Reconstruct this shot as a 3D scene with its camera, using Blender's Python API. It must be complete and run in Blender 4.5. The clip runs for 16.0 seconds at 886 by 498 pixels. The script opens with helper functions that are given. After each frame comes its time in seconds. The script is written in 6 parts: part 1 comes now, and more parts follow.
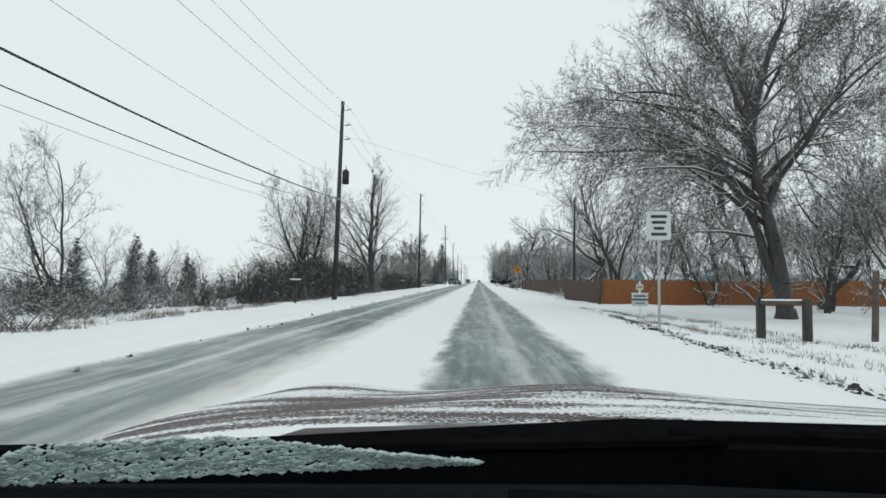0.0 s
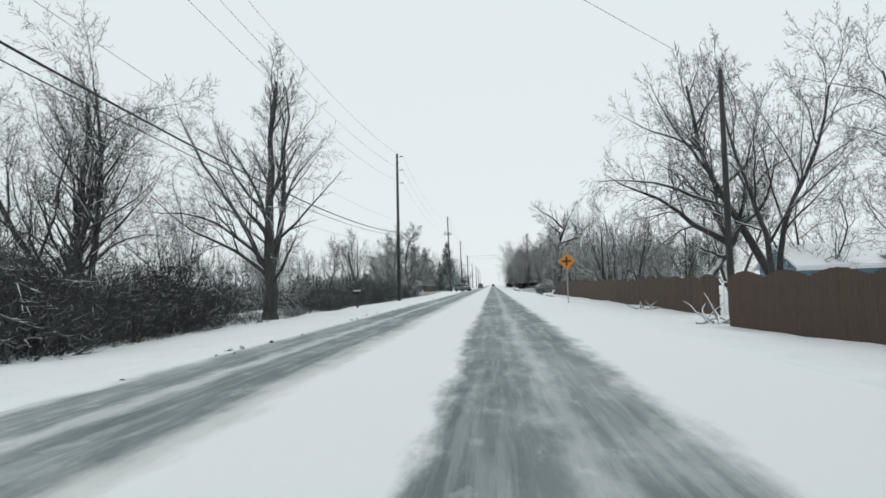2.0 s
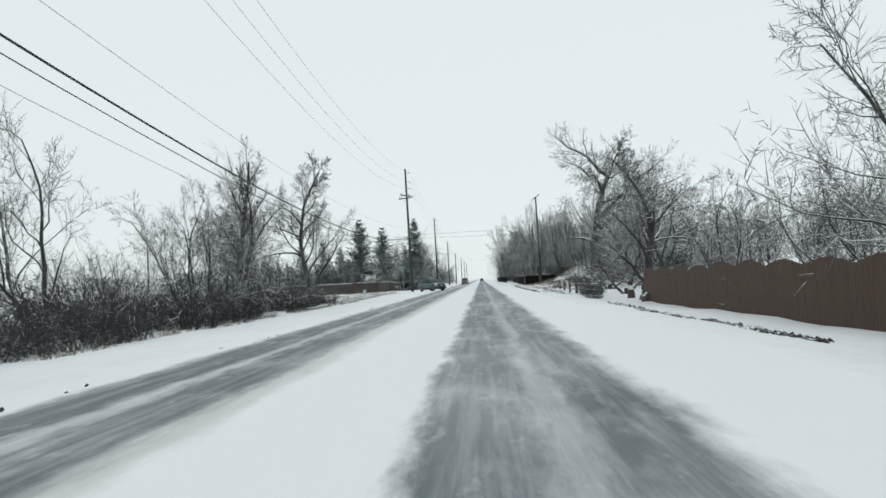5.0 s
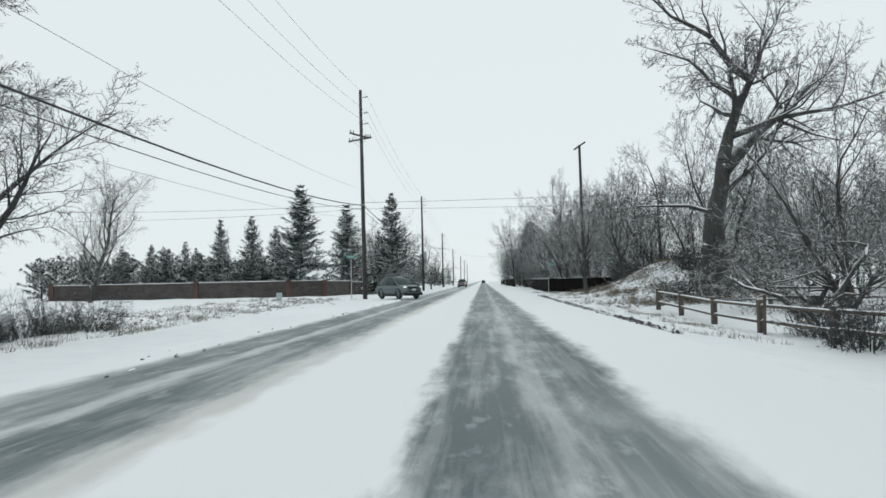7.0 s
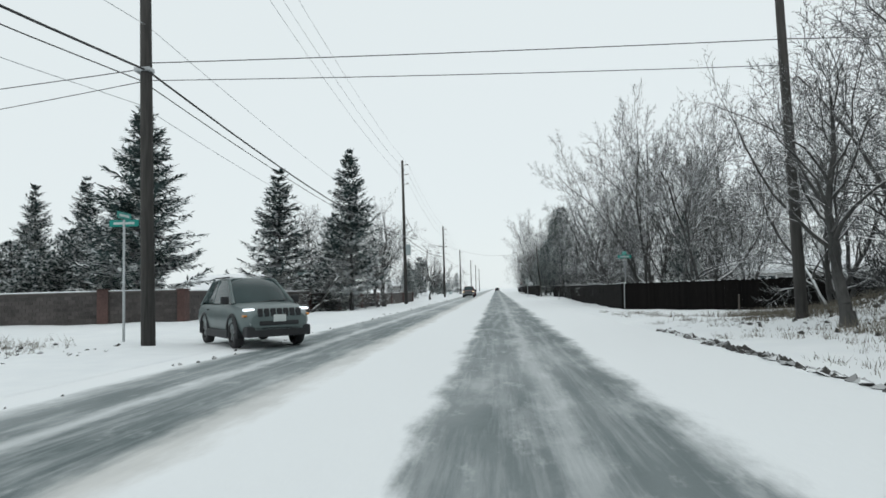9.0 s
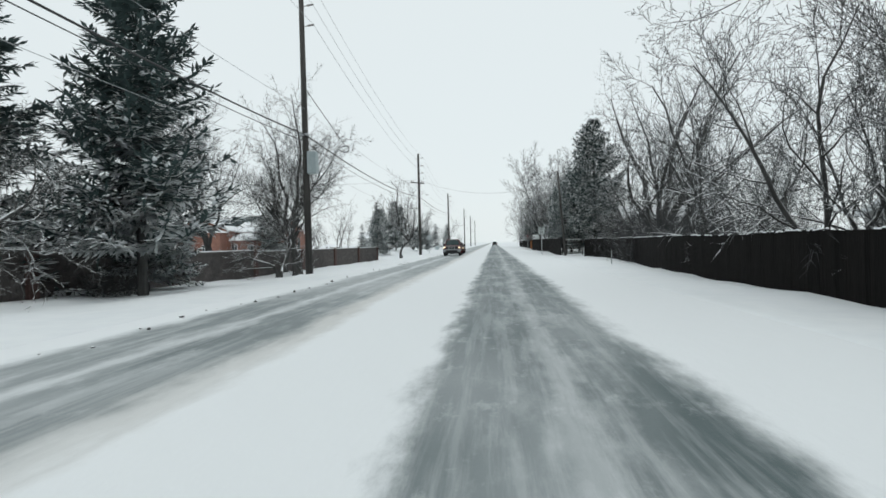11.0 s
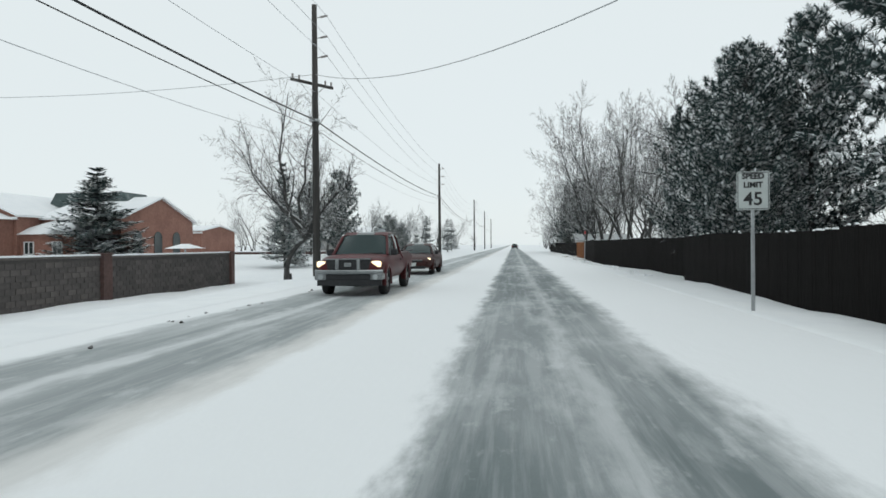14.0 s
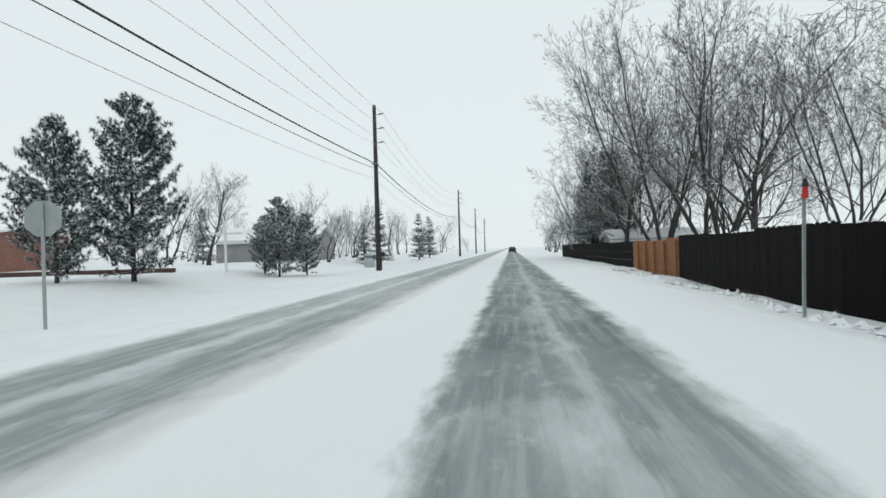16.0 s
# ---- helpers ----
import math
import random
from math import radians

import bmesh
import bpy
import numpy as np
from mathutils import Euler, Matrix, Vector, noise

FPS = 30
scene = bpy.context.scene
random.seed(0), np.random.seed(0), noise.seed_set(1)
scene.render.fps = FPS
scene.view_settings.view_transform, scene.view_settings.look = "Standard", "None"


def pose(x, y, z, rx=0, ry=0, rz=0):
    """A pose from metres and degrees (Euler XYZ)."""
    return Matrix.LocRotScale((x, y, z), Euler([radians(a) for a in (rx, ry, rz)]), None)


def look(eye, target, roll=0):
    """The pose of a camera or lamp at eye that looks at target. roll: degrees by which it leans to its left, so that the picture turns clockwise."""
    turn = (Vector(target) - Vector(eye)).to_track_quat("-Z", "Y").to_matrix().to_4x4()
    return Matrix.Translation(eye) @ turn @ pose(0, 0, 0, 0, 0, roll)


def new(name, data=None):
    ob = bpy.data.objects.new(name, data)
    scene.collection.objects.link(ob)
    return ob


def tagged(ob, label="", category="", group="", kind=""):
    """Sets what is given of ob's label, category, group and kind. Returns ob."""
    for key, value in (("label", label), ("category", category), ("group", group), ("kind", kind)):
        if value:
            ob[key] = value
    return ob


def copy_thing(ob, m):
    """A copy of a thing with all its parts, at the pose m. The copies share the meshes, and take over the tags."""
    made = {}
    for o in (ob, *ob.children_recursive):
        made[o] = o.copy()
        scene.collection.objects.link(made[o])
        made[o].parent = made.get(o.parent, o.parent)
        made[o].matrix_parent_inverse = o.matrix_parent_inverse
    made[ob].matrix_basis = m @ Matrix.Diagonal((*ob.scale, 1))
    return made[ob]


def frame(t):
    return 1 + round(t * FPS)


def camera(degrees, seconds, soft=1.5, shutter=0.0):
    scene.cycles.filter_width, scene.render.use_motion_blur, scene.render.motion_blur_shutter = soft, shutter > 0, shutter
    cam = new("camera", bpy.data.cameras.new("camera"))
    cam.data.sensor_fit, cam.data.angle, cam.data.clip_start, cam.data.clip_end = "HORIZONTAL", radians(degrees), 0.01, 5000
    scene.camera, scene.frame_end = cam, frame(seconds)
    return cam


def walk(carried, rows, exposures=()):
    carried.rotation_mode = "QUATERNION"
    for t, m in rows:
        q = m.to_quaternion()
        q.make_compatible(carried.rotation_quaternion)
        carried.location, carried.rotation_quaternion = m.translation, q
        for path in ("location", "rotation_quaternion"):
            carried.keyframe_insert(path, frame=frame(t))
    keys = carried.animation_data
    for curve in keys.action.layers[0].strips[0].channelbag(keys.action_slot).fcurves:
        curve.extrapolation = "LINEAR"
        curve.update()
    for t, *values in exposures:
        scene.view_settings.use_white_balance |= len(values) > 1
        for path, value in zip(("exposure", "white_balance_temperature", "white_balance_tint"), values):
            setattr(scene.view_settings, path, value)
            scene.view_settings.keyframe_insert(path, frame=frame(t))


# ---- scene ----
cam = camera(69.5, 16.0, 1.6)

# seconds, metres along the road, yaw, pitch, roll of the camera behind the windscreen
DRIVE = [(0, -0.00, 3.18, 2.78, -0.37), (0.1, 1.92, 3.26, 2.81, -0.10), (0.5, 9.63, 3.63, 2.93, 1.11), (1, 19.17, 4.25, 2.56, 2.21), (1.5, 28.57, 4.70, 3.03, 2.08), (2, 38.20, 4.43, 3.33, 2.05), (2.5, 47.82, 4.41, 3.37, 2.75), (3, 57.41, 4.31, 3.39, 2.88), (5.5, 105.17, 3.16, 2.78, 3.01), (6, 114.47, 3.34, 3.59, 2.22), (6.5, 123.54, 3.10, 3.24, 1.68), (7, 132.42, 3.54, 2.91, 1.17), (7.5, 141.23, 4.21, 3.15, 0.80), (8, 149.96, 4.58, 3.34, 2.12), (8.5, 158.51, 4.62, 3.76, 1.85), (9, 167.01, 4.76, 3.63, 1.55), (9.5, 175.48, 3.68, 2.03, 1.40), (12, 217.40, 5.60, -0.65, 1.94), (12.5, 225.73, 5.98, -0.13, 2.29), (13, 233.98, 6.00, -0.54, 1.43), (13.5, 242.19, 6.40, -0.29, 1.25), (14, 250.51, 6.28, -0.36, 0.52), (14.5, 259.03, 6.00, -0.27, 0.91), (15, 267.69, 5.79, -0.09, 1.49), (15.5, 276.40, 5.96, 0.28, 1.42), (15.9, 283.42, 6.02, 0.09, 1.66), (16, 285.18, 6.04, 0.04, 1.72)]
EYE = 1.35
walk(cam, [(t, pose(0, y, EYE, 90 + p, r, w)) for t, y, w, p, r in DRIVE])

# ---- light: heavy overcast, snow falling ----
world = bpy.data.worlds.new("overcast")
world.use_nodes = True
scene.world = world
wn, wl = world.node_tree.nodes, world.node_tree.links
sky = wn.new("ShaderNodeTexSky")
sky.sky_type, sky.sun_disc = "NISHITA", False
sky.sun_elevation, sky.sun_rotation = radians(38), radians(200)
cloud = wn.new("ShaderNodeMix")
cloud.data_type = "RGBA"
cloud.inputs["Factor"].default_value = 0.994
cloud.inputs["B"].default_value = (0.757, 0.822, 0.834, 1)
wl.new(sky.outputs["Color"], cloud.inputs["A"])
wl.new(cloud.outputs["Result"], wn["Background"].inputs["Color"])
wn["Background"].inputs["Strength"].default_value = 1.0
lamp = bpy.data.lights.new("sun", "SUN")
lamp.energy, lamp.angle, lamp.color = 0.35, radians(40), (1.0, 0.97, 0.94)
new("sun", lamp).matrix_world = look((0, 0, 100), (-30, 60, 0))

# ---- materials ----
SNOW = (0.80, 0.825, 0.835)


def material(name, dark, light, scale=6.0, rough=0.7, bump=0.25, snow=0.0, metal=0.0, stretch=(1, 1, 1), island=0.0, specular=0.4):
    """A surface between two colours at two scales of noise, with snow lying on what faces up."""
    m = bpy.data.materials.new(name)
    m.use_nodes = True
    n, l = m.node_tree.nodes, m.node_tree.links
    bsdf = n["Principled BSDF"]
    co = n.new("ShaderNodeTexCoord")
    info = n.new("ShaderNodeObjectInfo")
    shift = n.new("ShaderNodeVectorMath")
    shift.operation = "MULTIPLY_ADD"
    shift.inputs[1].default_value = stretch
    l.new(co.outputs["Object"], shift.inputs[0])
    l.new(info.outputs["Random"], shift.inputs[2])
    fine, broad = n.new("ShaderNodeTexNoise"), n.new("ShaderNodeTexNoise")
    fine.inputs["Scale"].default_value, fine.inputs["Detail"].default_value = scale, 6
    broad.inputs["Scale"].default_value, broad.inputs["Detail"].default_value = scale * 0.13, 3
    for k in (fine, broad):
        l.new(shift.outputs[0], k.inputs["Vector"])
    add = n.new("ShaderNodeMath")
    add.operation = "ADD"
    l.new(fine.outputs["Fac"], add.inputs[0])
    l.new(broad.outputs["Fac"], add.inputs[1])
    total = add.outputs[0]
    if island:
        geo_r = n.new("ShaderNodeNewGeometry")
        more = n.new("ShaderNodeMath")
        more.operation = "MULTIPLY_ADD"
        more.inputs[1].default_value = island
        l.new(geo_r.outputs["Random Per Island"], more.inputs[0])
        l.new(total, more.inputs[2])
        total = more.outputs[0]
    span = n.new("ShaderNodeMapRange")
    span.inputs["From Min"].default_value, span.inputs["From Max"].default_value = 0.65 + island * 0.2, 1.35 + island * 0.8
    l.new(total, span.inputs["Value"])
    mix = n.new("ShaderNodeMix")
    mix.data_type = "RGBA"
    mix.inputs["A"].default_value, mix.inputs["B"].default_value = (*dark, 1), (*light, 1)
    l.new(span.outputs[0], mix.inputs["Factor"])
    colour = mix.outputs["Result"]
    bsdf.inputs["Roughness"].default_value, bsdf.inputs["Metallic"].default_value = rough, metal
    bsdf.inputs["Specular IOR Level"].default_value = specular
    if snow:
        geo = n.new("ShaderNodeNewGeometry")
        cut = n.new("ShaderNodeSeparateXYZ")
        l.new(geo.outputs["Normal"], cut.inputs[0])
        jit = n.new("ShaderNodeMath")
        jit.operation = "MULTIPLY_ADD"
        jit.inputs[1].default_value = 0.9
        l.new(broad.outputs["Fac"], jit.inputs[0])
        l.new(cut.outputs["Z"], jit.inputs[2])
        lie = n.new("ShaderNodeMapRange")
        lie.inputs["From Min"].default_value, lie.inputs["From Max"].default_value = 1.25 - snow, 1.55 - snow
        l.new(jit.outputs[0], lie.inputs["Value"])
        white = n.new("ShaderNodeMix")
        white.data_type = "RGBA"
        white.inputs["B"].default_value = (*SNOW, 1)
        l.new(colour, white.inputs["A"])
        l.new(lie.outputs[0], white.inputs["Factor"])
        colour = white.outputs["Result"]
    l.new(colour, bsdf.inputs["Base Color"])
    if bump:
        b = n.new("ShaderNodeBump")
        b.inputs["Strength"].default_value, b.inputs["Distance"].default_value = bump, 0.03
        l.new(fine.outputs["Fac"], b.inputs["Height"])
        l.new(b.outputs[0], bsdf.inputs["Normal"])
    return m


def road_material():
    """Wet asphalt in the wheel lanes, snow pressed and blown over the rest."""
    m = bpy.data.materials.new("snowy_asphalt")
    m.use_nodes = True
    n, l = m.node_tree.nodes, m.node_tree.links
    bsdf = n["Principled BSDF"]
    co = n.new("ShaderNodeTexCoord")

    def noise_at(sx, sy, detail=5, scale=1.0):
        v = n.new("ShaderNodeVectorMath")
        v.operation = "MULTIPLY"
        v.inputs[1].default_value = (sx, sy, 1)
        l.new(co.outputs["Object"], v.inputs[0])
        k = n.new("ShaderNodeTexNoise")
        k.inputs["Scale"].default_value, k.inputs["Detail"].default_value = scale, detail
        k.inputs["Roughness"].default_value = 0.65
        l.new(v.outputs[0], k.inputs["Vector"])
        return k.outputs["Fac"]

    def maths(op, a, b, c=None):
        k = n.new("ShaderNodeMath")
        k.operation = op
        for i, v in enumerate((a, b, c)):
            if v is None:
                continue
            if isinstance(v, (int, float)):
                k.inputs[i].default_value = v
            else:
                l.new(v, k.inputs[i])
        return k.outputs[0]

    cut = n.new("ShaderNodeSeparateXYZ")
    l.new(co.outputs["Object"], cut.inputs[0])
    wander = maths("MULTIPLY_ADD", maths("SUBTRACT", noise_at(0.5, 0.12, 4), 0.5), 0.55, cut.outputs["X"])
    ragged = maths("MULTIPLY_ADD", maths("SUBTRACT", noise_at(2.2, 0.7, 8), 0.5), 0.75, wander)
    place = maths("DIVIDE", maths("ADD", ragged, 8.0), 12.0)
    ramp = n.new("ShaderNodeValToRGB")
    ramp.color_ramp.interpolation = "EASE"
    stops = [(-7.9, 0), (-6.25, 0), (-5.7, .92), (-4.95, .95), (-4.62, .45), (-4.3, .95), (-3.5, .95), (-3.0, .25), (-2.6, 0), (-0.85, 0),
             (-0.5, .95), (0.32, .92), (0.62, .62), (0.9, .92), (1.5, .95), (2.0, 0)]
    e = ramp.color_ramp.elements
    while len(e) < len(stops):
        e.new(0.5)
    for k, (x, v) in zip(e, stops):
        k.position, k.color = (x + 8.0) / 12.0, (v, v, v, 1)
    l.new(place, ramp.inputs["Fac"])
    patch = n.new("ShaderNodeMapRange")
    patch.inputs["From Min"].default_value, patch.inputs["From Max"].default_value = 0.66, 0.5
    patch.inputs["To Min"].default_value = 0.75
    l.new(noise_at(1.6, 0.45, 9), patch.inputs["Value"])
    drift = n.new("ShaderNodeMapRange")
    drift.inputs["From Min"].default_value, drift.inputs["From Max"].default_value = 0.68, 0.45
    drift.inputs["To Min"].default_value = 0.7
    l.new(noise_at(0.25, 0.06, 4), drift.inputs["Value"])
    wisp = n.new("ShaderNodeMapRange")
    wisp.inputs["From Min"].default_value, wisp.inputs["From Max"].default_value = 0.60, 0.47
    wisp.inputs["To Min"].default_value = 0.82
    l.new(noise_at(5.0, 0.22, 6), wisp.inputs["Value"])
    shred = n.new("ShaderNodeMapRange")
    shred.inputs["From Min"].default_value, shred.inputs["From Max"].default_value = 0.66, 0.58
    shred.inputs["To Min"].default_value = 0.78
    l.new(noise_at(2.6, 1.1, 10), shred.inputs["Value"])
    bare = maths("MULTIPLY", maths("MULTIPLY", maths("MULTIPLY", ramp.outputs["Color"], patch.outputs[0]), drift.outputs[0]), maths("MULTIPLY", wisp.outputs[0], shred.outputs[0]))
    later, side = n.new("ShaderNodeMapRange"), n.new("ShaderNodeMapRange")
    later.inputs["From Min"].default_value, later.inputs["From Max"].default_value = 190, 225
    side.inputs["From Min"].default_value, side.inputs["From Max"].default_value = -1.2, -2.4
    side.inputs["To Max"].default_value = 0.24
    l.new(cut.outputs["Y"], later.inputs["Value"])
    l.new(cut.outputs["X"], side.inputs["Value"])
    bare = maths("MULTIPLY", bare, maths("SUBTRACT", 1.0, maths("MULTIPLY", later.outputs[0], side.outputs[0])))
    asphalt = n.new("ShaderNodeMix")
    asphalt.data_type = "RGBA"
    asphalt.inputs["A"].default_value, asphalt.inputs["B"].default_value = (0.026, 0.050, 0.053, 1), (0.070, 0.108, 0.112, 1)
    l.new(noise_at(1.0, 0.3, 8), asphalt.inputs["Factor"])
    stain = n.new("ShaderNodeValToRGB")
    se = stain.color_ramp.elements
    se[1].position = 1.0
    se[0].color = se[1].color = (0, 0, 0, 1)
    for x, v in ((-3.5, 0), (-3.2, .5), (-2.95, .5), (-2.6, 0)):
        se.new((x + 8.0) / 12.0).color = (v, v, v, 1)
    l.new(place, stain.inputs["Fac"])
    snow = n.new("ShaderNodeMix")
    snow.data_type = "RGBA"
    snow.inputs["A"].default_value, snow.inputs["B"].default_value = (*SNOW, 1), (0.62, 0.55, 0.46, 1)
    stained = maths("MULTIPLY", stain.outputs["Color"], noise_at(0.3, 0.05, 3))
    l.new(stained, snow.inputs["Factor"])
    mix = n.new("ShaderNodeMix")
    mix.data_type = "RGBA"
    l.new(bare, mix.inputs["Factor"])
    l.new(snow.outputs["Result"], mix.inputs["A"])
    l.new(asphalt.outputs["Result"], mix.inputs["B"])
    l.new(mix.outputs["Result"], bsdf.inputs["Base Color"])
    rough = n.new("ShaderNodeMapRange")
    rough.inputs["To Min"].default_value, rough.inputs["To Max"].default_value = 0.85, 0.5
    l.new(bare, rough.inputs["Value"])
    l.new(rough.outputs[0], bsdf.inputs["Roughness"])
    bsdf.inputs["Specular IOR Level"].default_value = 0.25
    b = n.new("ShaderNodeBump")
    b.inputs["Strength"].default_value, b.inputs["Distance"].default_value = 0.35, 0.05
    l.new(maths("SUBTRACT", noise_at(3, 1.5, 8), bare), b.inputs["Height"])
    l.new(b.outputs[0], bsdf.inputs["Normal"])
    return m


M_ROAD = road_material()
M_GROUND = material("fresh_snow", (0.74, 0.77, 0.79), (0.82, 0.845, 0.85), 1.5, 0.85, 0.5)
M_BARK = material("dark_wet_bark", (0.028, 0.029, 0.029), (0.085, 0.084, 0.080), 9, 0.9, 0.5, snow=0.41, stretch=(1, 1, 0.3))
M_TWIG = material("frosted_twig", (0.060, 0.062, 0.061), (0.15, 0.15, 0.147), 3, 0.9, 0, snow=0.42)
# Paler copy of the twig for massed trees: rime plus painted-in haze.
M_RIME_HAZE = material("rime_haze_twig", (0.085, 0.090, 0.091), (0.19, 0.198, 0.198), 3, 0.9, 0, snow=0.44)
# Frosted twig with distance haze mixed into its base colour.
M_FROST_HAZE = material("frost_haze_twig", (0.21, 0.22, 0.222), (0.36, 0.37, 0.37), 3, 0.9, 0, snow=0.5)
M_BRUSH = material("dark_brush_twig", (0.024, 0.026, 0.028), (0.085, 0.087, 0.087), 3, 0.9, 0, snow=0.1)
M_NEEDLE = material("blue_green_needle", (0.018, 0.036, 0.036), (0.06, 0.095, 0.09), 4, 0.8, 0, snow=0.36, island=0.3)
# Lightened needle copy: haze goes into the base colour beneath the snow.
M_NEEDLE_FAR = material("snow_haze_needle", (0.09, 0.115, 0.115), (0.19, 0.22, 0.215), 4, 0.8, 0, snow=0.5, island=0.3)
M_POLE = material("creosoted_pole_wood", (0.028, 0.027, 0.026), (0.085, 0.08, 0.074), 14, 0.85, 0.5, stretch=(1, 1, 0.08))
M_STEEL = material("galvanised_steel", (0.32, 0.34, 0.35), (0.46, 0.48, 0.49), 18, 0.45, 0.1, metal=0.7)
M_GREYBOX = material("grey_enamel", (0.30, 0.36, 0.37), (0.40, 0.46, 0.47), 5, 0.5, 0.1, snow=0.25)
M_INSUL = material("glazed_porcelain", (0.20, 0.19, 0.18), (0.34, 0.32, 0.31), 12, 0.3, 0)
M_WIRE = material("black_cable_sheath", (0.018, 0.019, 0.02), (0.035, 0.036, 0.038), 30, 0.6, 0)
M_WIRE_THIN = material("weathered_aluminium_wire", (0.30, 0.32, 0.33), (0.42, 0.44, 0.45), 30, 0.5, 0)
M_CEDAR = material("orange_cedar_boards", (0.16, 0.06, 0.022), (0.30, 0.125, 0.045), 5, 0.75, 0.4, stretch=(6, 6, 0.5), island=0.25)
M_BROWN = material("weathered_brown_boards", (0.045, 0.030, 0.023), (0.098, 0.064, 0.046), 5, 0.8, 0.4, snow=0.22, stretch=(6, 6, 0.5), island=0.3)
M_DARKFENCE = material("dark_stained_boards", (0.004, 0.004, 0.004), (0.013, 0.0115, 0.011), 5, 0.8, 0.4, snow=0.05, stretch=(6, 6, 0.5), island=0.3, specular=0.05)
M_RAIL = material("grey_brown_rail_wood", (0.05, 0.042, 0.036), (0.13, 0.11, 0.095), 8, 0.85, 0.5, snow=0.5, stretch=(1, 0.2, 1))
M_BLOCK = material("grey_brown_concrete_block", (0.042, 0.038, 0.037), (0.105, 0.094, 0.090), 7, 0.9, 0.5, island=0.5)
M_BLOCK_PALE = material("buff_concrete_block", (0.066, 0.058, 0.055), (0.13, 0.117, 0.110), 7, 0.9, 0.5, island=0.4)
M_MORTAR = material("mortar", (0.05, 0.046, 0.044), (0.09, 0.083, 0.079), 15, 0.95, 0.3)
M_PILLAR = material("dark_red_brick", (0.060, 0.036, 0.033), (0.115, 0.068, 0.060), 9, 0.85, 0.4)
M_SNOWCAP = material("settled_snow", (0.76, 0.79, 0.81), (0.83, 0.85, 0.86), 5, 0.85, 0.4)
M_REDBRICK = material("orange_red_brick", (0.19, 0.090, 0.068), (0.30, 0.158, 0.122), 4, 0.85, 0.3)
M_TRIM = material("white_painted_wood", (0.66, 0.68, 0.69), (0.80, 0.81, 0.81), 6, 0.55, 0.1)
M_BLUESIDING = material("slate_blue_siding", (0.11, 0.19, 0.25), (0.17, 0.26, 0.33), 3, 0.7, 0.2, stretch=(0.3, 0.3, 8))
M_GREYWALL = material("grey_stucco", (0.22, 0.22, 0.22), (0.33, 0.33, 0.32), 6, 0.85, 0.3)
M_ROOFDARK = material("dark_green_roof_metal", (0.05, 0.075, 0.075), (0.09, 0.12, 0.118), 3, 0.6, 0.1, snow=0.2)
M_GLASS = material("dark_window_glass", (0.02, 0.03, 0.032), (0.05, 0.065, 0.068), 1.0, 0.08, 0, specular=0.6)
M_CARGLASS = material("tinted_car_glass", (0.010, 0.026, 0.027), (0.028, 0.052, 0.053), 1.0, 0.08, 0, specular=0.3)
M_STRAW = material("dead_grass", (0.075, 0.068, 0.055), (0.22, 0.195, 0.15), 2, 0.9, 0, island=0.8, snow=0.12)
M_SOIL = material("wet_soil", (0.02, 0.02, 0.02), (0.07, 0.066, 0.06), 5, 0.9, 0.6, snow=0.15)
M_SIGNWHITE = material("white_sign_sheeting", (0.46, 0.51, 0.50), (0.56, 0.60, 0.59), 5, 0.45, 0)
M_SIGNBACK = material("bare_aluminium_sign_back", (0.30, 0.335, 0.34), (0.42, 0.45, 0.455), 5, 0.5, 0, metal=0.3)
M_SIGNBLACK = material("black_sign_ink", (0.015, 0.016, 0.017), (0.03, 0.03, 0.032), 5, 0.5, 0)
M_SIGNORANGE = material("orange_sign_sheeting", (0.62, 0.20, 0.02), (0.78, 0.30, 0.03), 4, 0.45, 0)
M_SIGNGREEN = material("green_sign_sheeting", (0.0, 0.20, 0.17), (0.015, 0.28, 0.24), 4, 0.45, 0)
M_SIGNRED = material("red_plastic", (0.42, 0.02, 0.02), (0.58, 0.04, 0.035), 4, 0.45, 0)
M_NAVY = material("navy_printed_board", (0.02, 0.035, 0.06), (0.04, 0.06, 0.09), 4, 0.5, 0)
M_RUBBER = material("tyre_rubber", (0.012, 0.012, 0.013), (0.03, 0.03, 0.032), 20, 0.8, 0.3)
M_RIM = material("alloy_rim", (0.12, 0.13, 0.135), (0.24, 0.255, 0.26), 20, 0.4, 0, metal=0.8)
M_CHROME = material("salted_chrome", (0.22, 0.235, 0.24), (0.36, 0.38, 0.39), 6, 0.35, 0, metal=0.8)
M_BLACKPLASTIC = material("black_plastic_trim", (0.012, 0.013, 0.015), (0.03, 0.032, 0.035), 9, 0.6, 0.1)
M_SILVERPAINT = material("grey_green_car_paint", (0.085, 0.115, 0.115), (0.13, 0.165, 0.165), 2.5, 0.32, 0, metal=0.15)
M_REDPAINT = material("maroon_car_paint", (0.050, 0.008, 0.010), (0.095, 0.016, 0.018), 2.5, 0.42, 0, specular=0.3)
M_BROWNPAINT = material("copper_brown_car_paint", (0.028, 0.008, 0.008), (0.055, 0.016, 0.014), 2.5, 0.42, 0, specular=0.3)


def lit_material(name, colour, strength):
    m = bpy.data.materials.new(name)
    m.use_nodes = True
    b = m.node_tree.nodes["Principled BSDF"]
    b.inputs["Base Color"].default_value = (*colour, 1)
    b.inputs["Emission Color"].default_value = (*colour, 1)
    b.inputs["Emission Strength"].default_value = strength
    b.inputs["Roughness"].default_value = 0.2
    return m


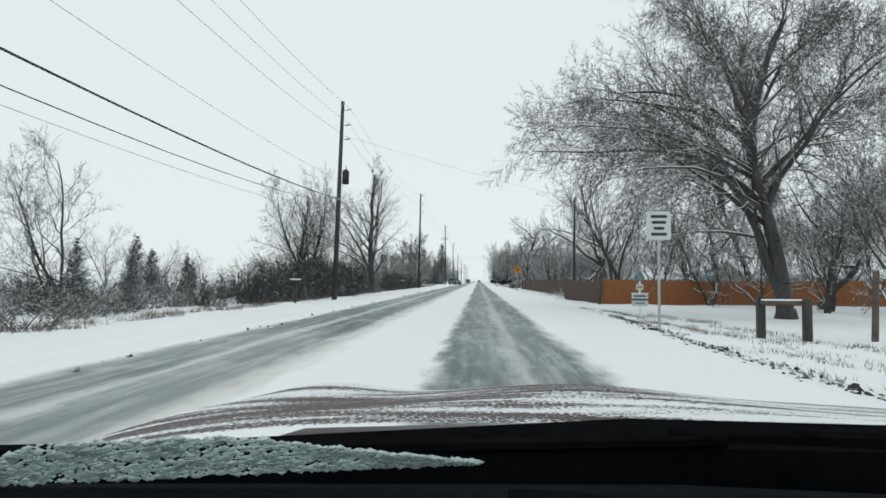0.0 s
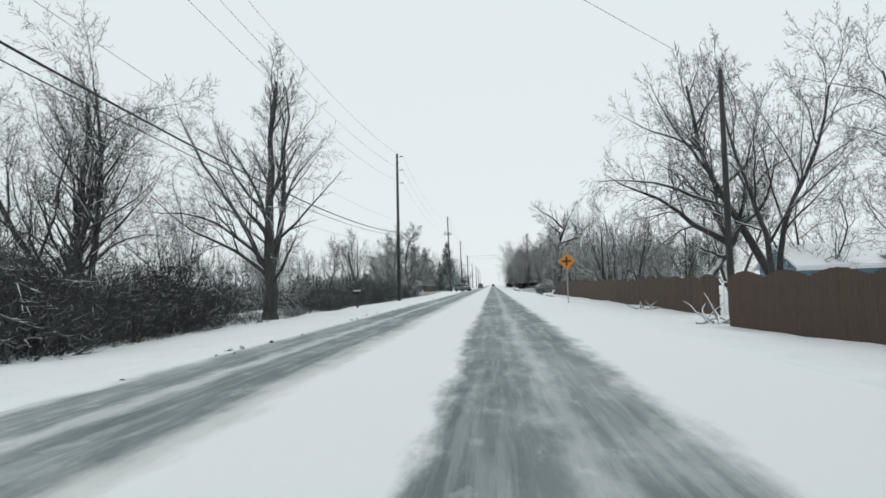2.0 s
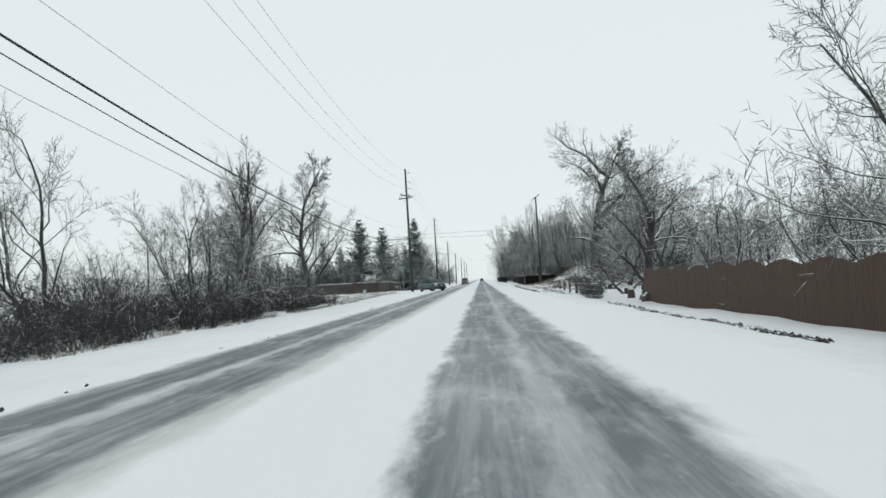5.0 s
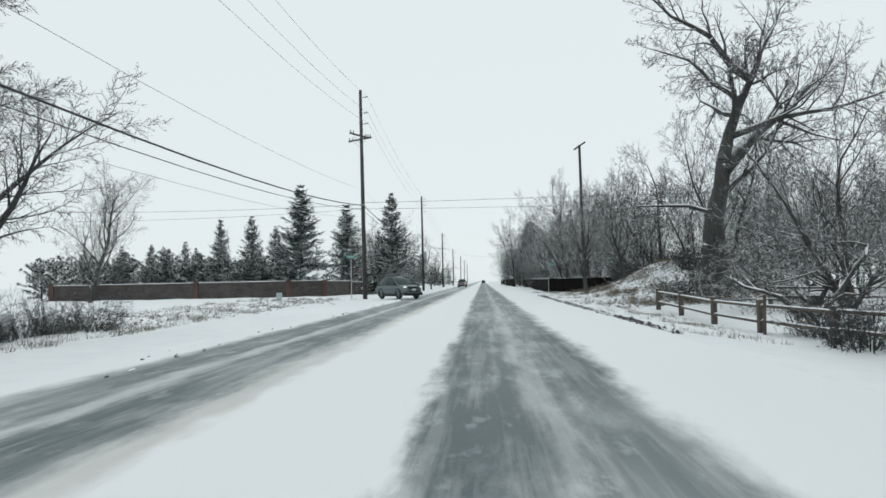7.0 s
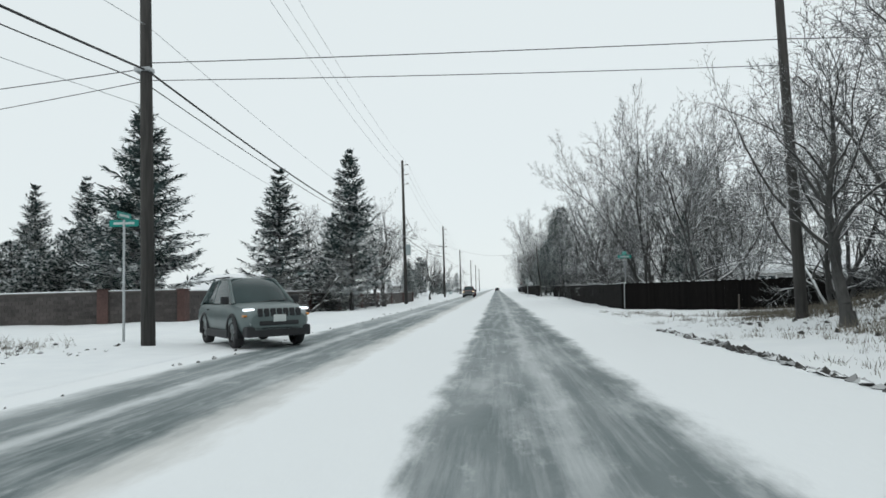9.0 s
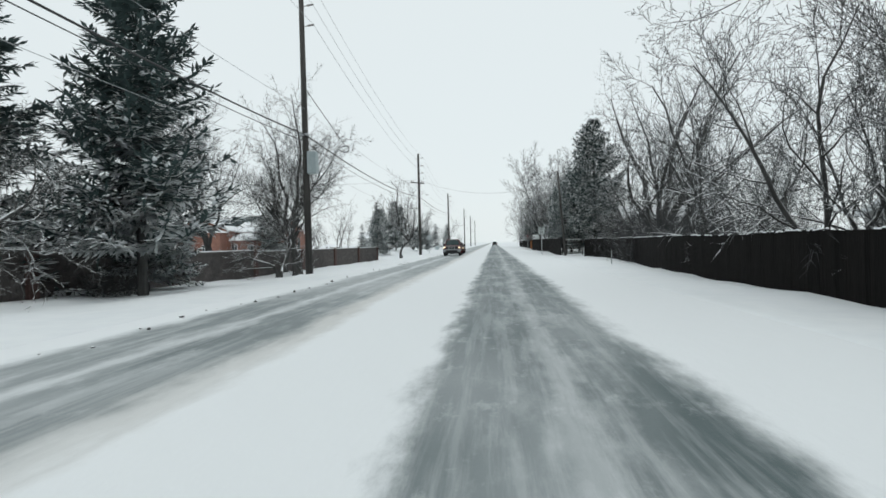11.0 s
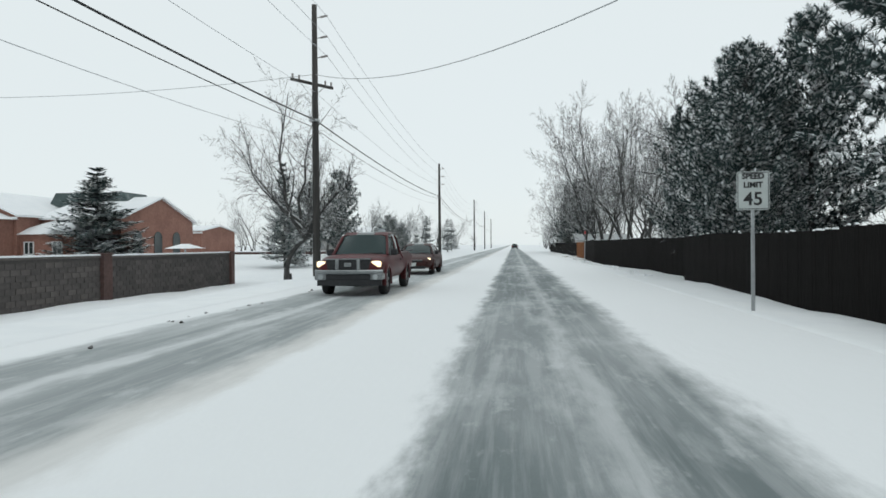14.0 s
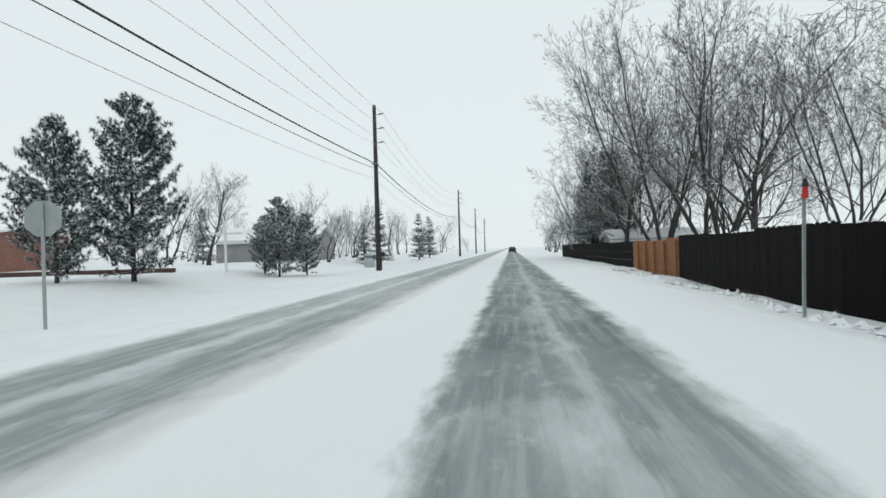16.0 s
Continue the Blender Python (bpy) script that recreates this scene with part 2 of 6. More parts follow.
M_HEADLIGHT = lit_material("burning_headlight", (1.0, 0.80, 0.50), 1.5)
M_COOLLIGHT = lit_material("white_running_light", (0.92, 0.97, 1.0), 0.9)
M_AMBER = material("amber_lens", (0.45, 0.17, 0.03), (0.6, 0.26, 0.06), 9, 0.3, 0)
M_LAMPOFF = material("clear_lamp_lens", (0.30, 0.33, 0.34), (0.45, 0.48, 0.49), 9, 0.15, 0)

# ---- mesh helpers ----


def blocks(bm, lo, hi, m=None, bevel=0.0):
    """A box from corner to corner, moved by m, with bevelled edges if asked."""
    made = bmesh.ops.create_cube(bm, size=1)["verts"]
    for v in made:
        v.co = Vector([lo[i] if v.co[i] < 0 else hi[i] for i in range(3)])
    if bevel:
        edges = list({e for v in made for e in v.link_edges})
        made = [v for v in bmesh.ops.bevel(bm, geom=edges, offset=bevel, segments=2, affect="EDGES", profile=0.6)["verts"]] + [v for v in made if v.is_valid]
    if m is not None:
        bmesh.ops.transform(bm, matrix=m, verts=list({v for v in made if v.is_valid}))
    return made


def rod(bm, p, q, r0, r1=None, sides=8):
    """A tapered rod with end caps from p to q."""
    p, q = Vector(p), Vector(q)
    d = q - p
    m = Matrix.Translation((p + q) / 2) @ d.to_track_quat("Z", "Y").to_matrix().to_4x4()
    return bmesh.ops.create_cone(bm, cap_ends=True, segments=sides, radius1=r0, radius2=r0 if r1 is None else r1, depth=d.length, matrix=m)["verts"]


def prism(bm, outline, depth, m=None):
    """A flat outline in x, z pushed out along y from 0 to depth."""
    front = [bm.verts.new((x, 0, z)) for x, z in outline]
    back = [bm.verts.new((x, depth, z)) for x, z in outline]
    bm.faces.new(front)
    bm.faces.new(back[::-1])
    k = len(outline)
    for i in range(k):
        bm.faces.new((front[i], back[i], back[(i + 1) % k], front[(i + 1) % k]))
    if m is not None:
        bmesh.ops.transform(bm, matrix=m, verts=front + back)
    return front + back


def as_mesh(name, bm, mat, smooth=False):
    bmesh.ops.recalc_face_normals(bm, faces=bm.faces)
    me = bpy.data.meshes.new(name)
    bm.to_mesh(me)
    bm.free()
    me.materials.append(mat)
    if smooth:
        me.shade_smooth()
    return me


def part(name, bm, mat, parent, label="", smooth=False):
    """One mesh object under a thing or a part."""
    ob = new(name, as_mesh(name, bm, mat, smooth))
    ob.parent = parent
    return tagged(ob, label) if label else ob


def thing(name, label, category, group="", kind="", at=None):
    ob = tagged(new(name), label, category, group, kind)
    ob.empty_display_size = 0.3
    if at is not None:
        ob.matrix_basis = at
    return ob


def lone(name, bm, mat, label, category, group="", kind="", at=None, smooth=False):
    ob = tagged(new(name, as_mesh(name, bm, mat, smooth)), label, category, group, kind)
    if at is not None:
        ob.matrix_basis = at
    return ob


def raw_mesh(name, verts, faces, mat, smooth=False):
    me = bpy.data.meshes.new(name)
    me.from_pydata(verts, [], faces)
    me.materials.append(mat)
    if smooth:
        me.shade_smooth()
    return me


def tube_mesh(name, segs, sides, mat, smooth=True):
    """Tapered open tubes, one for each (p, q, radius at p, radius at q)."""
    p = np.array([s[0] for s in segs], float)
    q = np.array([s[1] for s in segs], float)
    r = np.array([(s[2], s[3]) for s in segs], float)
    d = q - p
    d /= np.linalg.norm(d, axis=1, keepdims=True) + 1e-9
    ref = np.where(np.abs(d[:, 2:3]) > 0.9, np.array([[1.0, 0, 0]]), np.array([[0, 0, 1.0]]))
    u = np.cross(d, ref)
    u /= np.linalg.norm(u, axis=1, keepdims=True) + 1e-9
    v = np.cross(d, u)
    a = np.arange(sides) / sides * 2 * np.pi + 0.3
    ring = u[:, None] * np.cos(a)[None, :, None] + v[:, None] * np.sin(a)[None, :, None]
    pts = np.concatenate([p[:, None] + ring * r[:, :1, None], q[:, None] + ring * r[:, 1:, None]], 1).reshape(-1, 3)
    base = (np.arange(len(segs)) * 2 * sides)[:, None, None]
    i = np.arange(sides)
    j = (i + 1) % sides
    quad = np.stack([j, i, i + sides, j + sides], 1)[None]
    return raw_mesh(name, pts, (base + quad).reshape(-1, 4).tolist(), mat, smooth)


# ---- ground, road ----


def smooth_step(a, b, x):
    t = np.clip((np.asarray(x, float) - a) / (b - a), 0, 1)
    return t * t * (3 - 2 * t)


def ground_z(x, y):
    """Height of the snow over the road's level."""
    x, y = np.asarray(x, float), np.asarray(y, float)
    right = np.interp(y, (0, 15, 35, 150, 185, 205, 400), (-.12, -.2, -.38, -.4, .1, -.1, -.08))
    left = np.interp(y, (0, 30, 150, 185, 205, 240, 285, 300, 320, 345), (-.05, -.15, -.25, .1, 0, -.6, -.68, -.35, -.1, 0))
    z = right * smooth_step(4.5, 8.0, x) + left * smooth_step(-8.3, -13.5, x)
    z = z + 0.6 * smooth_step(-14.5, -18.5, x) * smooth_step(296, 312, y)
    z = z + 2.5 * np.exp(-((x - 13.6) / 3.7) ** 2 - ((y - 179.5) / 8.0) ** 2)
    off = smooth_step(4.4, 5.2, x) + smooth_step(-6.8, -8.5, x)
    z = z + off * (0.035 * np.sin(x * 1.9 + 0.6 * np.sin(y * 0.8)) * np.sin(y * 1.3 + x * .4) + 0.03 * np.sin(y * 0.47 + x * 0.9))
    z = z + np.clip(np.abs(x) - 60, 0, 900) * 0.004
    return z


def gz(x, y):
    return float(ground_z(x, y))


def make_ground():
    xs = np.unique(np.round(np.concatenate([np.linspace(-900, -60, 12), np.linspace(-60, -20, 36), np.linspace(-20, -6.9, 48), [-6.85, 4.35],
                                            np.linspace(4.4, 22, 64), np.linspace(22, 60, 34), np.linspace(60, 900, 12)]), 3))
    ys = np.unique(np.round(np.concatenate([[-400, -120, -40], np.arange(-20, 380, 1.3), np.linspace(380, 1600, 30)]), 3))
    gx, gy = np.meshgrid(xs, ys)
    h = ground_z(gx, gy)
    h = np.where((gx > -6.9) & (gx < 4.4), -0.05, h)
    pts = np.stack([gx, gy, h], 2).reshape(-1, 3)
    w = len(xs)
    i = (np.arange(len(ys) - 1)[:, None] * w + np.arange(w - 1)[None]).reshape(-1)
    faces = np.stack([i, i + 1, i + w + 1, i + w], 1).tolist()
    tagged(new("ground", raw_mesh("ground", pts, faces, M_GROUND, True)), "rolling snow-covered roadside ground with slight drifts", "ground", kind="structure")
    xs = np.linspace(-6.9, 4.4, 24)
    ys = np.concatenate([[-400, -60], np.arange(-20, 420, 4), [520, 700, 1600]])
    gx, gy = np.meshgrid(xs, ys)
    h = 0.012 * np.sin(gx * 2.2 + 1) * np.sin(gy * 0.5) * (np.abs(gx + 1.2) < 5.4)
    w = len(xs)
    i = (np.arange(len(ys) - 1)[:, None] * w + np.arange(w - 1)[None]).reshape(-1)
    faces = np.stack([i, i + 1, i + w + 1, i + w], 1).tolist()
    tagged(new("road", raw_mesh("road", np.stack([gx, gy, h], 2).reshape(-1, 3), faces, M_ROAD, True)),
           "straight two-lane road, wet asphalt wheel lanes between packed snow", "road", kind="structure")


make_ground()

# ---- trees ----


def unit(v):
    return v / (np.linalg.norm(v) + 1e-9)


def ribbon_mesh(name, strips, mat):
    """Fine twigs: each a narrow blade through its points, tapering to a tip."""
    V, Fc = [], []
    for pts, r, side in strips:
        i, n = len(V), len(pts)
        for k in range(n - 1):
            w = side * r * (1 - .75 * k / (n - 1))
            V.append(pts[k] - w)
            V.append(pts[k] + w)
        V.append(pts[-1])
        for k in range(n - 2):
            Fc.append((i + 2 * k, i + 2 * k + 1, i + 2 * k + 3, i + 2 * k + 2))
        Fc.append((i + 2 * n - 4, i + 2 * n - 3, i + 2 * n - 2))
    return raw_mesh(name, np.array(V), Fc, mat)


def grow(seed, height, trunk_r, stems=1, fork=0.3, spread=0.8, up=(.08, .10, .05, .0), counts=(8, 8, 8, 4), ratio=(.62, .5, .42, .42), wob=0.16, lean=0.12, twig=0.008, tubes=3, limbs=(), tilt_x=0.0):
    """A bare broadleaf tree: tube segments for trunk and limbs, blades for the twigs.

    limbs: main limbs as (height on the trunk, heading, rise angle, length, radius, bend upwards)."""
    rng = np.random.default_rng(seed)
    thick, mid, thin = [], [], []

    def limb(p, d, length, r, lev, bend=None):
        n = (8, 7, 4, 1, 1)[min(lev, 4)]
        want = counts[lev] if lev < len(counts) else 0
        first = (fork, 0.2, 0.12, 0.1, 0)[min(lev, 4)]
        at = first + (1 - first) * (np.arange(want) + rng.random(want)) / max(want, 1)
        a, k = 0, rng.random() * 6.28
        shape = .10 if lev else .22
        r_end = max(r * shape, twig * .5)
        pts, start = [p], r
        rise = up[min(lev, len(up) - 1)] if bend is None else bend
        bends = rng.normal(0, wob * (1 + 0.2 * lev), (n, 3))
        for i in range(n):
            f = (i + 1) / n
            d = d + bends[i]
            d[2] += rise
            d = d / math.sqrt(d @ d)
            q = p + d * (length / n)
            r2 = start + (r_end - start) * f ** .8
            if lev < tubes:
                (thick if lev < 2 else mid).append((p, q, r, r2))
            while a < want and at[a] <= f:
                k += 2.4 + rng.normal(0, 0.5)
                side = np.cross(d, (math.cos(k), math.sin(k), 0.2))
                side = side / math.sqrt(side @ side + 1e-9)
                ang = spread * (0.7 + 0.5 * rng.random()) * (1 - .35 * at[a])
                dd = d * math.cos(ang) + side * math.sin(ang)
                shrink = (1 - 0.5 * (at[a] - first) / (1 - first)) * (0.7 + 0.55 * rng.random())
                limb(p + (q - p) * (at[a] * n - i), dd, length * ratio[lev] * shrink, max(r2 * .62, twig), lev + 1)
                a += 1
            p, r = q, r2
            pts.append(p)
        if lev == 0 and limbs:
            ys = [v[2] for v in pts]
            for h, head, elev, ln, rad, bd in limbs:
                root = np.array([np.interp(h, ys, [v[i] for v in pts]) for i in range(3)])
                a1, a2 = math.radians(head), math.radians(elev)
                limb(root, np.array([math.cos(a1) * math.cos(a2), math.sin(a1) * math.cos(a2), math.sin(a2)]), ln, rad, 1, bd)
        if lev >= tubes:
            side = np.cross(d, rng.normal(0, 1, 3))
            thin.append((pts, max(start, twig), side / math.sqrt(side @ side + 1e-9)))

    for s in range(stems):
        k = s / max(stems, 1) * 6.28 + rng.random()
        tilt = lean if stems == 1 else lean + 0.22
        d = unit(np.array([math.cos(k) * tilt + tilt_x, math.sin(k) * tilt, 1.0]))
        off = np.array([math.cos(k), math.sin(k), 0]) * (0 if stems == 1 else trunk_r * 0.6)
        limb(off + np.array([0, 0, -0.3]), d, height * (0.8 if stems == 1 else 0.74 + 0.14 * rng.random()), trunk_r * (1 if stems == 1 else 0.78), 0)
    thick.append((np.array([0, 0, -0.3]), np.array([0, 0, 0.45]), trunk_r * (1.5 if stems == 1 else 1.9), trunk_r * (1.0 if stems == 1 else 1.25)))
    return thick, mid, thin


def bare_tree(label, seed, height, trunk_r, twig_mat=None, name="bare_tree", category="tree", group="bare trees", **kw):
    thick, mid, thin = grow(seed, height, trunk_r, **kw)
    t = thing(name, label, category, group)
    ob = new("trunk", tube_mesh("trunk", thick, 6 if mid else 4, M_BARK))
    ob.parent = t
    if mid:
        ob = tagged(new("branchwork", tube_mesh("branchwork", mid, 3, M_BARK if twig_mat is None else twig_mat)), kind="stuff")
        ob.parent = t
    ob = new("crown", ribbon_mesh("crown", thin, twig_mat or M_TWIG))
    ob.parent = t
    return t


def stand(t, x, y, turn=0, size=1.0, first=False, z=None, wide=1.0):
    """Puts a tree, or a copy of it, on the snow at x, y."""
    m = pose(x, y, gz(x, y) if z is None else z, 0, 0, turn)
    t2 = t if first else copy_thing(t, m)
    t2.matrix_basis = m @ Matrix.Diagonal((size * wide, size * wide, size, 1))
    return t2


ELM = bare_tree("wide spreading bare elm with snow-dusted drooping twigs", 3, 19, 0.40, stems=1, fork=0.4, spread=0.95, up=(.0, .0, .0, -.06),
                counts=(12, 18, 17, 11), ratio=(.5, .44, .44, .44), wob=0.13, lean=.0, tilt_x=.03, twig=0.0115,
                limbs=((.9, 176, 70, 11.5, .28, -.09), (5.2, 184, 36, 12, .21, -.04), (3.6, 205, 46, 12, .2, -.06), (8, 165, 44, 10, .16, -.03), (5.0, 12, 52, 12, .2, -.04), (6.2, 340, 48, 11, .17, -.03),
                       (5, 262, 48, 9.5, .17, -.04), (5.6, 100, 48, 10, .17, -.04), (10, 195, 58, 8, .13, 0), (9.5, 30, 55, 8, .13, -.02), (6.8, 150, 46, 11, .15, -.06), (4.4, 225, 40, 10, .14, -.08), (4.2, 176, 38, 9.5, .16, -.05), (6.5, 192, 32, 10.5, .14, -.05), (8.5, 180, 30, 11, .13, -.02)))
stand(ELM, 13.9, 29.8, 0, 1.0, True)
COTTON = bare_tree("tall bare cottonwood with forked limbs and fine twigs", 11, 16, 0.30, stems=2, fork=0.32, spread=0.85, up=(.03, .07, .03, -.02),
                   counts=(11, 9, 10, 7), ratio=(.56, .5, .42, .42), wob=0.13, lean=.2, twig=0.011)
stand(COTTON, 15.8, 75.5, 30, 1.0, True)
COTTON_B = bare_tree("tall bare cottonwood with a leaning trunk", 23, 19, 0.34, stems=1, fork=0.35, spread=0.85, up=(.015, .04, .02, -.02), lean=0.03, tilt_x=-.48,
                     counts=(9, 11, 10, 7), ratio=(.42, .46, .42, .42), wob=0.07, twig=0.012,
                     limbs=((6.0, 172, 22, 8.5, .17, .02), (8.2, 215, 45, 7, .14, .02), (7.2, 20, 35, 6, .14, .06), (9.6, 150, 35, 6.5, .12, .02), (11, 10, 50, 5, .1, .05)))
stand(COTTON_B, 18.2, 79.5, 0, 1.0, True)
POLLARD = bare_tree("old bare tree with a short thick trunk and sweeping limbs", 31, 6.6, 0.46, stems=1, fork=0.9, spread=1.0, up=(.03, .02, -.02, -.05), lean=0.03, tilt_x=-.12,
                    counts=(2, 14, 12, 8), ratio=(.6, .46, .42, .42), wob=0.18, twig=0.012,
                    limbs=((4.9, 180, 22, 9.5, .26, .0), (5.0, 195, 50, 8, .2, -.03), (4.8, 10, 48, 7.5, .19, .0), (5.0, 95, 55, 7, .17, 0), (5.0, 270, 50, 7, .17, -.03), (3.0, 188, 8, 3.4, .15, .08), (5.0, 150, 68, 8, .16, 0)))
stand(POLLARD, 12.9, 78.1, 0, 1.0, True)
UPRIGHT = bare_tree("tall bare cottonwood with several upright stems and wide side limbs", 37, 18, 0.44, stems=1, fork=0.3, spread=0.75, up=(.02, .03, .02, -.03), lean=0.0, tilt_x=-.05,
                    counts=(9, 11, 10, 7), ratio=(.34, .44, .42, .44), wob=0.10, twig=0.011,
                    limbs=((1.2, 20, 86, 12.5, .30, .02), (1.8, 160, 66, 12, .2, .02), (3.0, 178, 40, 10, .17, -.07), (2.4, 200, 36, 8.5, .15, .0), (2.0, 330, 28, 4, .11, .06), (5.6, 172, 50, 7.5, .13, 0), (3.6, 60, 62, 9, .15, .02), (6.5, 350, 60, 6, .12, .03), (4.4, 270, 55, 7, .13, .0)))
stand(UPRIGHT, -12.4, 73, 0, 1.0, True)
FORKED = bare_tree("bare roadside tree forked low into two slender stems", 41, 18.5, 0.32, stems=1, fork=0.36, spread=0.85, up=(.02, .03, .0, -.06), lean=0.02, tilt_x=-.22,
                   counts=(14, 14, 12, 8), ratio=(.32, .46, .42, .46), wob=0.11, twig=0.013,
                   limbs=((1.6, 12, 58, 6.5, .2, .02), (3.2, 30, 70, 7.5, .16, .02), (5.4, 184, 30, 6, .13, -.07), (7.4, 178, 35, 5.5, .12, -.05), (4.4, 320, 48, 5, .1, .0), (6.4, 110, 45, 5.5, .11, -.02)))
stand(FORKED, -14.2, 149, 0, .8, True, wide=1.15)
GNARL = bare_tree("huge gnarled bare cottonwood with broken crooked limbs", 47, 15.5, 0.78, stems=1, fork=0.95, spread=0.95, up=(.02, .02, .0, -.05), lean=0.02, tilt_x=.06,
                  counts=(3, 13, 11, 8), ratio=(.3, .44, .42, .42), wob=0.14, twig=0.015,
                  limbs=((6.8, 8, 46, 12.5, .48, .02), (11.8, 172, 30, 8, .26, .0), (10.5, 165, 20, 6.5, .17, -.03), (8.6, 355, 22, 10, .24, .02), (9.8, 100, 50, 7, .2, .02), (9.4, 265, 45, 7, .2, 0), (11.6, 30, 60, 6, .2, .02), (5.2, 350, 28, 9, .2, -.02), (4.4, 185, 15, 5, .16, -.04)))
stand(GNARL, 13.2, 169.7, 0, 1.0, True)
SPREAD = bare_tree("low spreading bare tree with a short dark trunk", 59, 5.2, 0.22, stems=1, fork=0.8, spread=0.9, up=(.04, .05, .03, .0), lean=0.02, tilt_x=-.1,
                   counts=(4, 15, 11, 7), ratio=(.55, .44, .42, .42), wob=0.2, twig=0.009,
                   limbs=((2.3, 176, 34, 8.6, .15, .035), (2.4, 190, 52, 7.6, .12, .015), (2.5, 215, 40, 6.5, .1, .03), (2.5, 155, 48, 7, .1, .02), (2.5, 20, 62, 5.4, .12, .04), (2.4, 100, 58, 5, .1, .03), (2.6, 280, 60, 4.6, .1, .03), (3.2, 165, 30, 4.8, .09, .05)))
stand(SPREAD, -12.2, 284.1, 0, 1.0, True)
ORCHARD = bare_tree("small crooked bare apple tree with snow on its limbs", 53, 6.5, 0.16, stems=2, fork=0.22, spread=1.0, up=(.02, .06, .04, .02),
                    counts=(9, 8, 9, 5), ratio=(.72, .5, .42, .42), wob=0.26, lean=0.3, twig=0.009)
stand(ORCHARD, 12.2, 157.5, 0, 1.0, True)
ROUND = bare_tree("round-crowned bare roadside tree with dense fine twigs", 61, 9.5, 0.2, twig_mat=M_TWIG, stems=1, fork=0.2, spread=1.0, up=(.03, .09, .05, .02),
                  counts=(16, 10, 10, 5), ratio=(.68, .5, .42, .42), wob=0.15, twig=0.009)
stand(ROUND, -15.8, 247.9, 0, 1.2, True)
STEMMY = bare_tree("many-stemmed bare poplar with upright branches", 71, 17, 0.175, twig_mat=M_TWIG, stems=5, fork=0.16, spread=0.8, up=(.02, .06, .06, .03),
                   counts=(10, 9, 9, 7), ratio=(.5, .48, .42, .45), wob=0.10, lean=0.18, twig=0.0105)
stand(STEMMY, 15.0, 334.6, 0, 1.2, True, wide=1.3)
FAN = bare_tree("broad bare cottonwood with several leaning stems from one foot", 97, 3.0, 0.55, stems=1, fork=0.9, spread=0.9, up=(.02, .01, -.01, -.06), lean=0.0,
                counts=(1, 13, 11, 8), ratio=(.5, .44, .42, .44), wob=0.11, twig=0.012,
                limbs=((.5, 178, 60, 14.5, .36, -.02), (.7, 120, 84, 16.5, .40, -.01), (.5, 4, 56, 15.5, .40, .0), (1.0, 186, 48, 10.5, .24, -.05), (1.2, 350, 30, 10, .2, .0),
                       (1.3, 265, 62, 12, .26, -.02), (1.6, 70, 60, 12, .24, -.01), (2.0, 30, 72, 14, .26, -.01), (1.8, 205, 70, 13, .22, -.02)))
stand(FAN, 14.0, 254.2, 0, 1.0, True)
# Far trees: the pale twig colour stands in for haze as well as frost.
FAR = bare_tree("distant bare tree, twigs paled for frost and haze", 83, 13, 0.2, twig_mat=M_FROST_HAZE, group="far bare trees", stems=2, fork=0.15, spread=0.9, up=(.03, .08, .04),
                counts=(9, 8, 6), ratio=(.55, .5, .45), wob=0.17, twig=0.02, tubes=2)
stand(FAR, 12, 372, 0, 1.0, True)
# Row trees carry some haze in their twig colour, besides the snow.
MID = bare_tree("bare roadside tree in a dense row, snow-dusted twigs paled for haze", 89, 12, 0.18, twig_mat=M_RIME_HAZE, stems=3, fork=0.12, spread=0.9, up=(.03, .08, .04),
                counts=(10, 11, 11), ratio=(.56, .5, .45), wob=0.17, twig=0.014, tubes=2)
stand(MID, 13, 112, 0, 1.0, True)

# first stretch: cedar fence on one side, thicket on the other
for t, x, y, turn, s in ((COTTON, 23, 70, 200, 1.05), (COTTON_B, 26.5, 62, 20, 1.0), (COTTON, 30, 55, 80, .9), (ROUND, 13.2, 97, 40, .85), (ROUND, 16.3, 25.5, 70, .85), (MID, 21, 33, 200, .9), (ROUND, 19.5, 37, 10, .8),
                         (POLLARD, 22, 42, 250, .9), (COTTON, 21, 96, 130, .8), (MID, 17, 48, 10, .9), (MID, 24, 90, 50, 1.0),
                         (COTTON, -17.3, 63, 40, .82), (STEMMY, -19.5, 76, 90, .5), (UPRIGHT, -18.8, 65, 270, .72), (ROUND, -16.8, 61.5, 30, 1.1),
                         (ROUND, -17.5, 87, 0, .6), (ROUND, -16, 92, 80, .55), (MID, -17.5, 120, 30, .85), (ROUND, -15.5, 112, 200, .8), (MID, -14.5, 127, 70, .65),
                         (MID, -36, 60, 120, .6), (MID, -20.5, 30, 40, .76)):
    stand(t, x, y, turn, s)
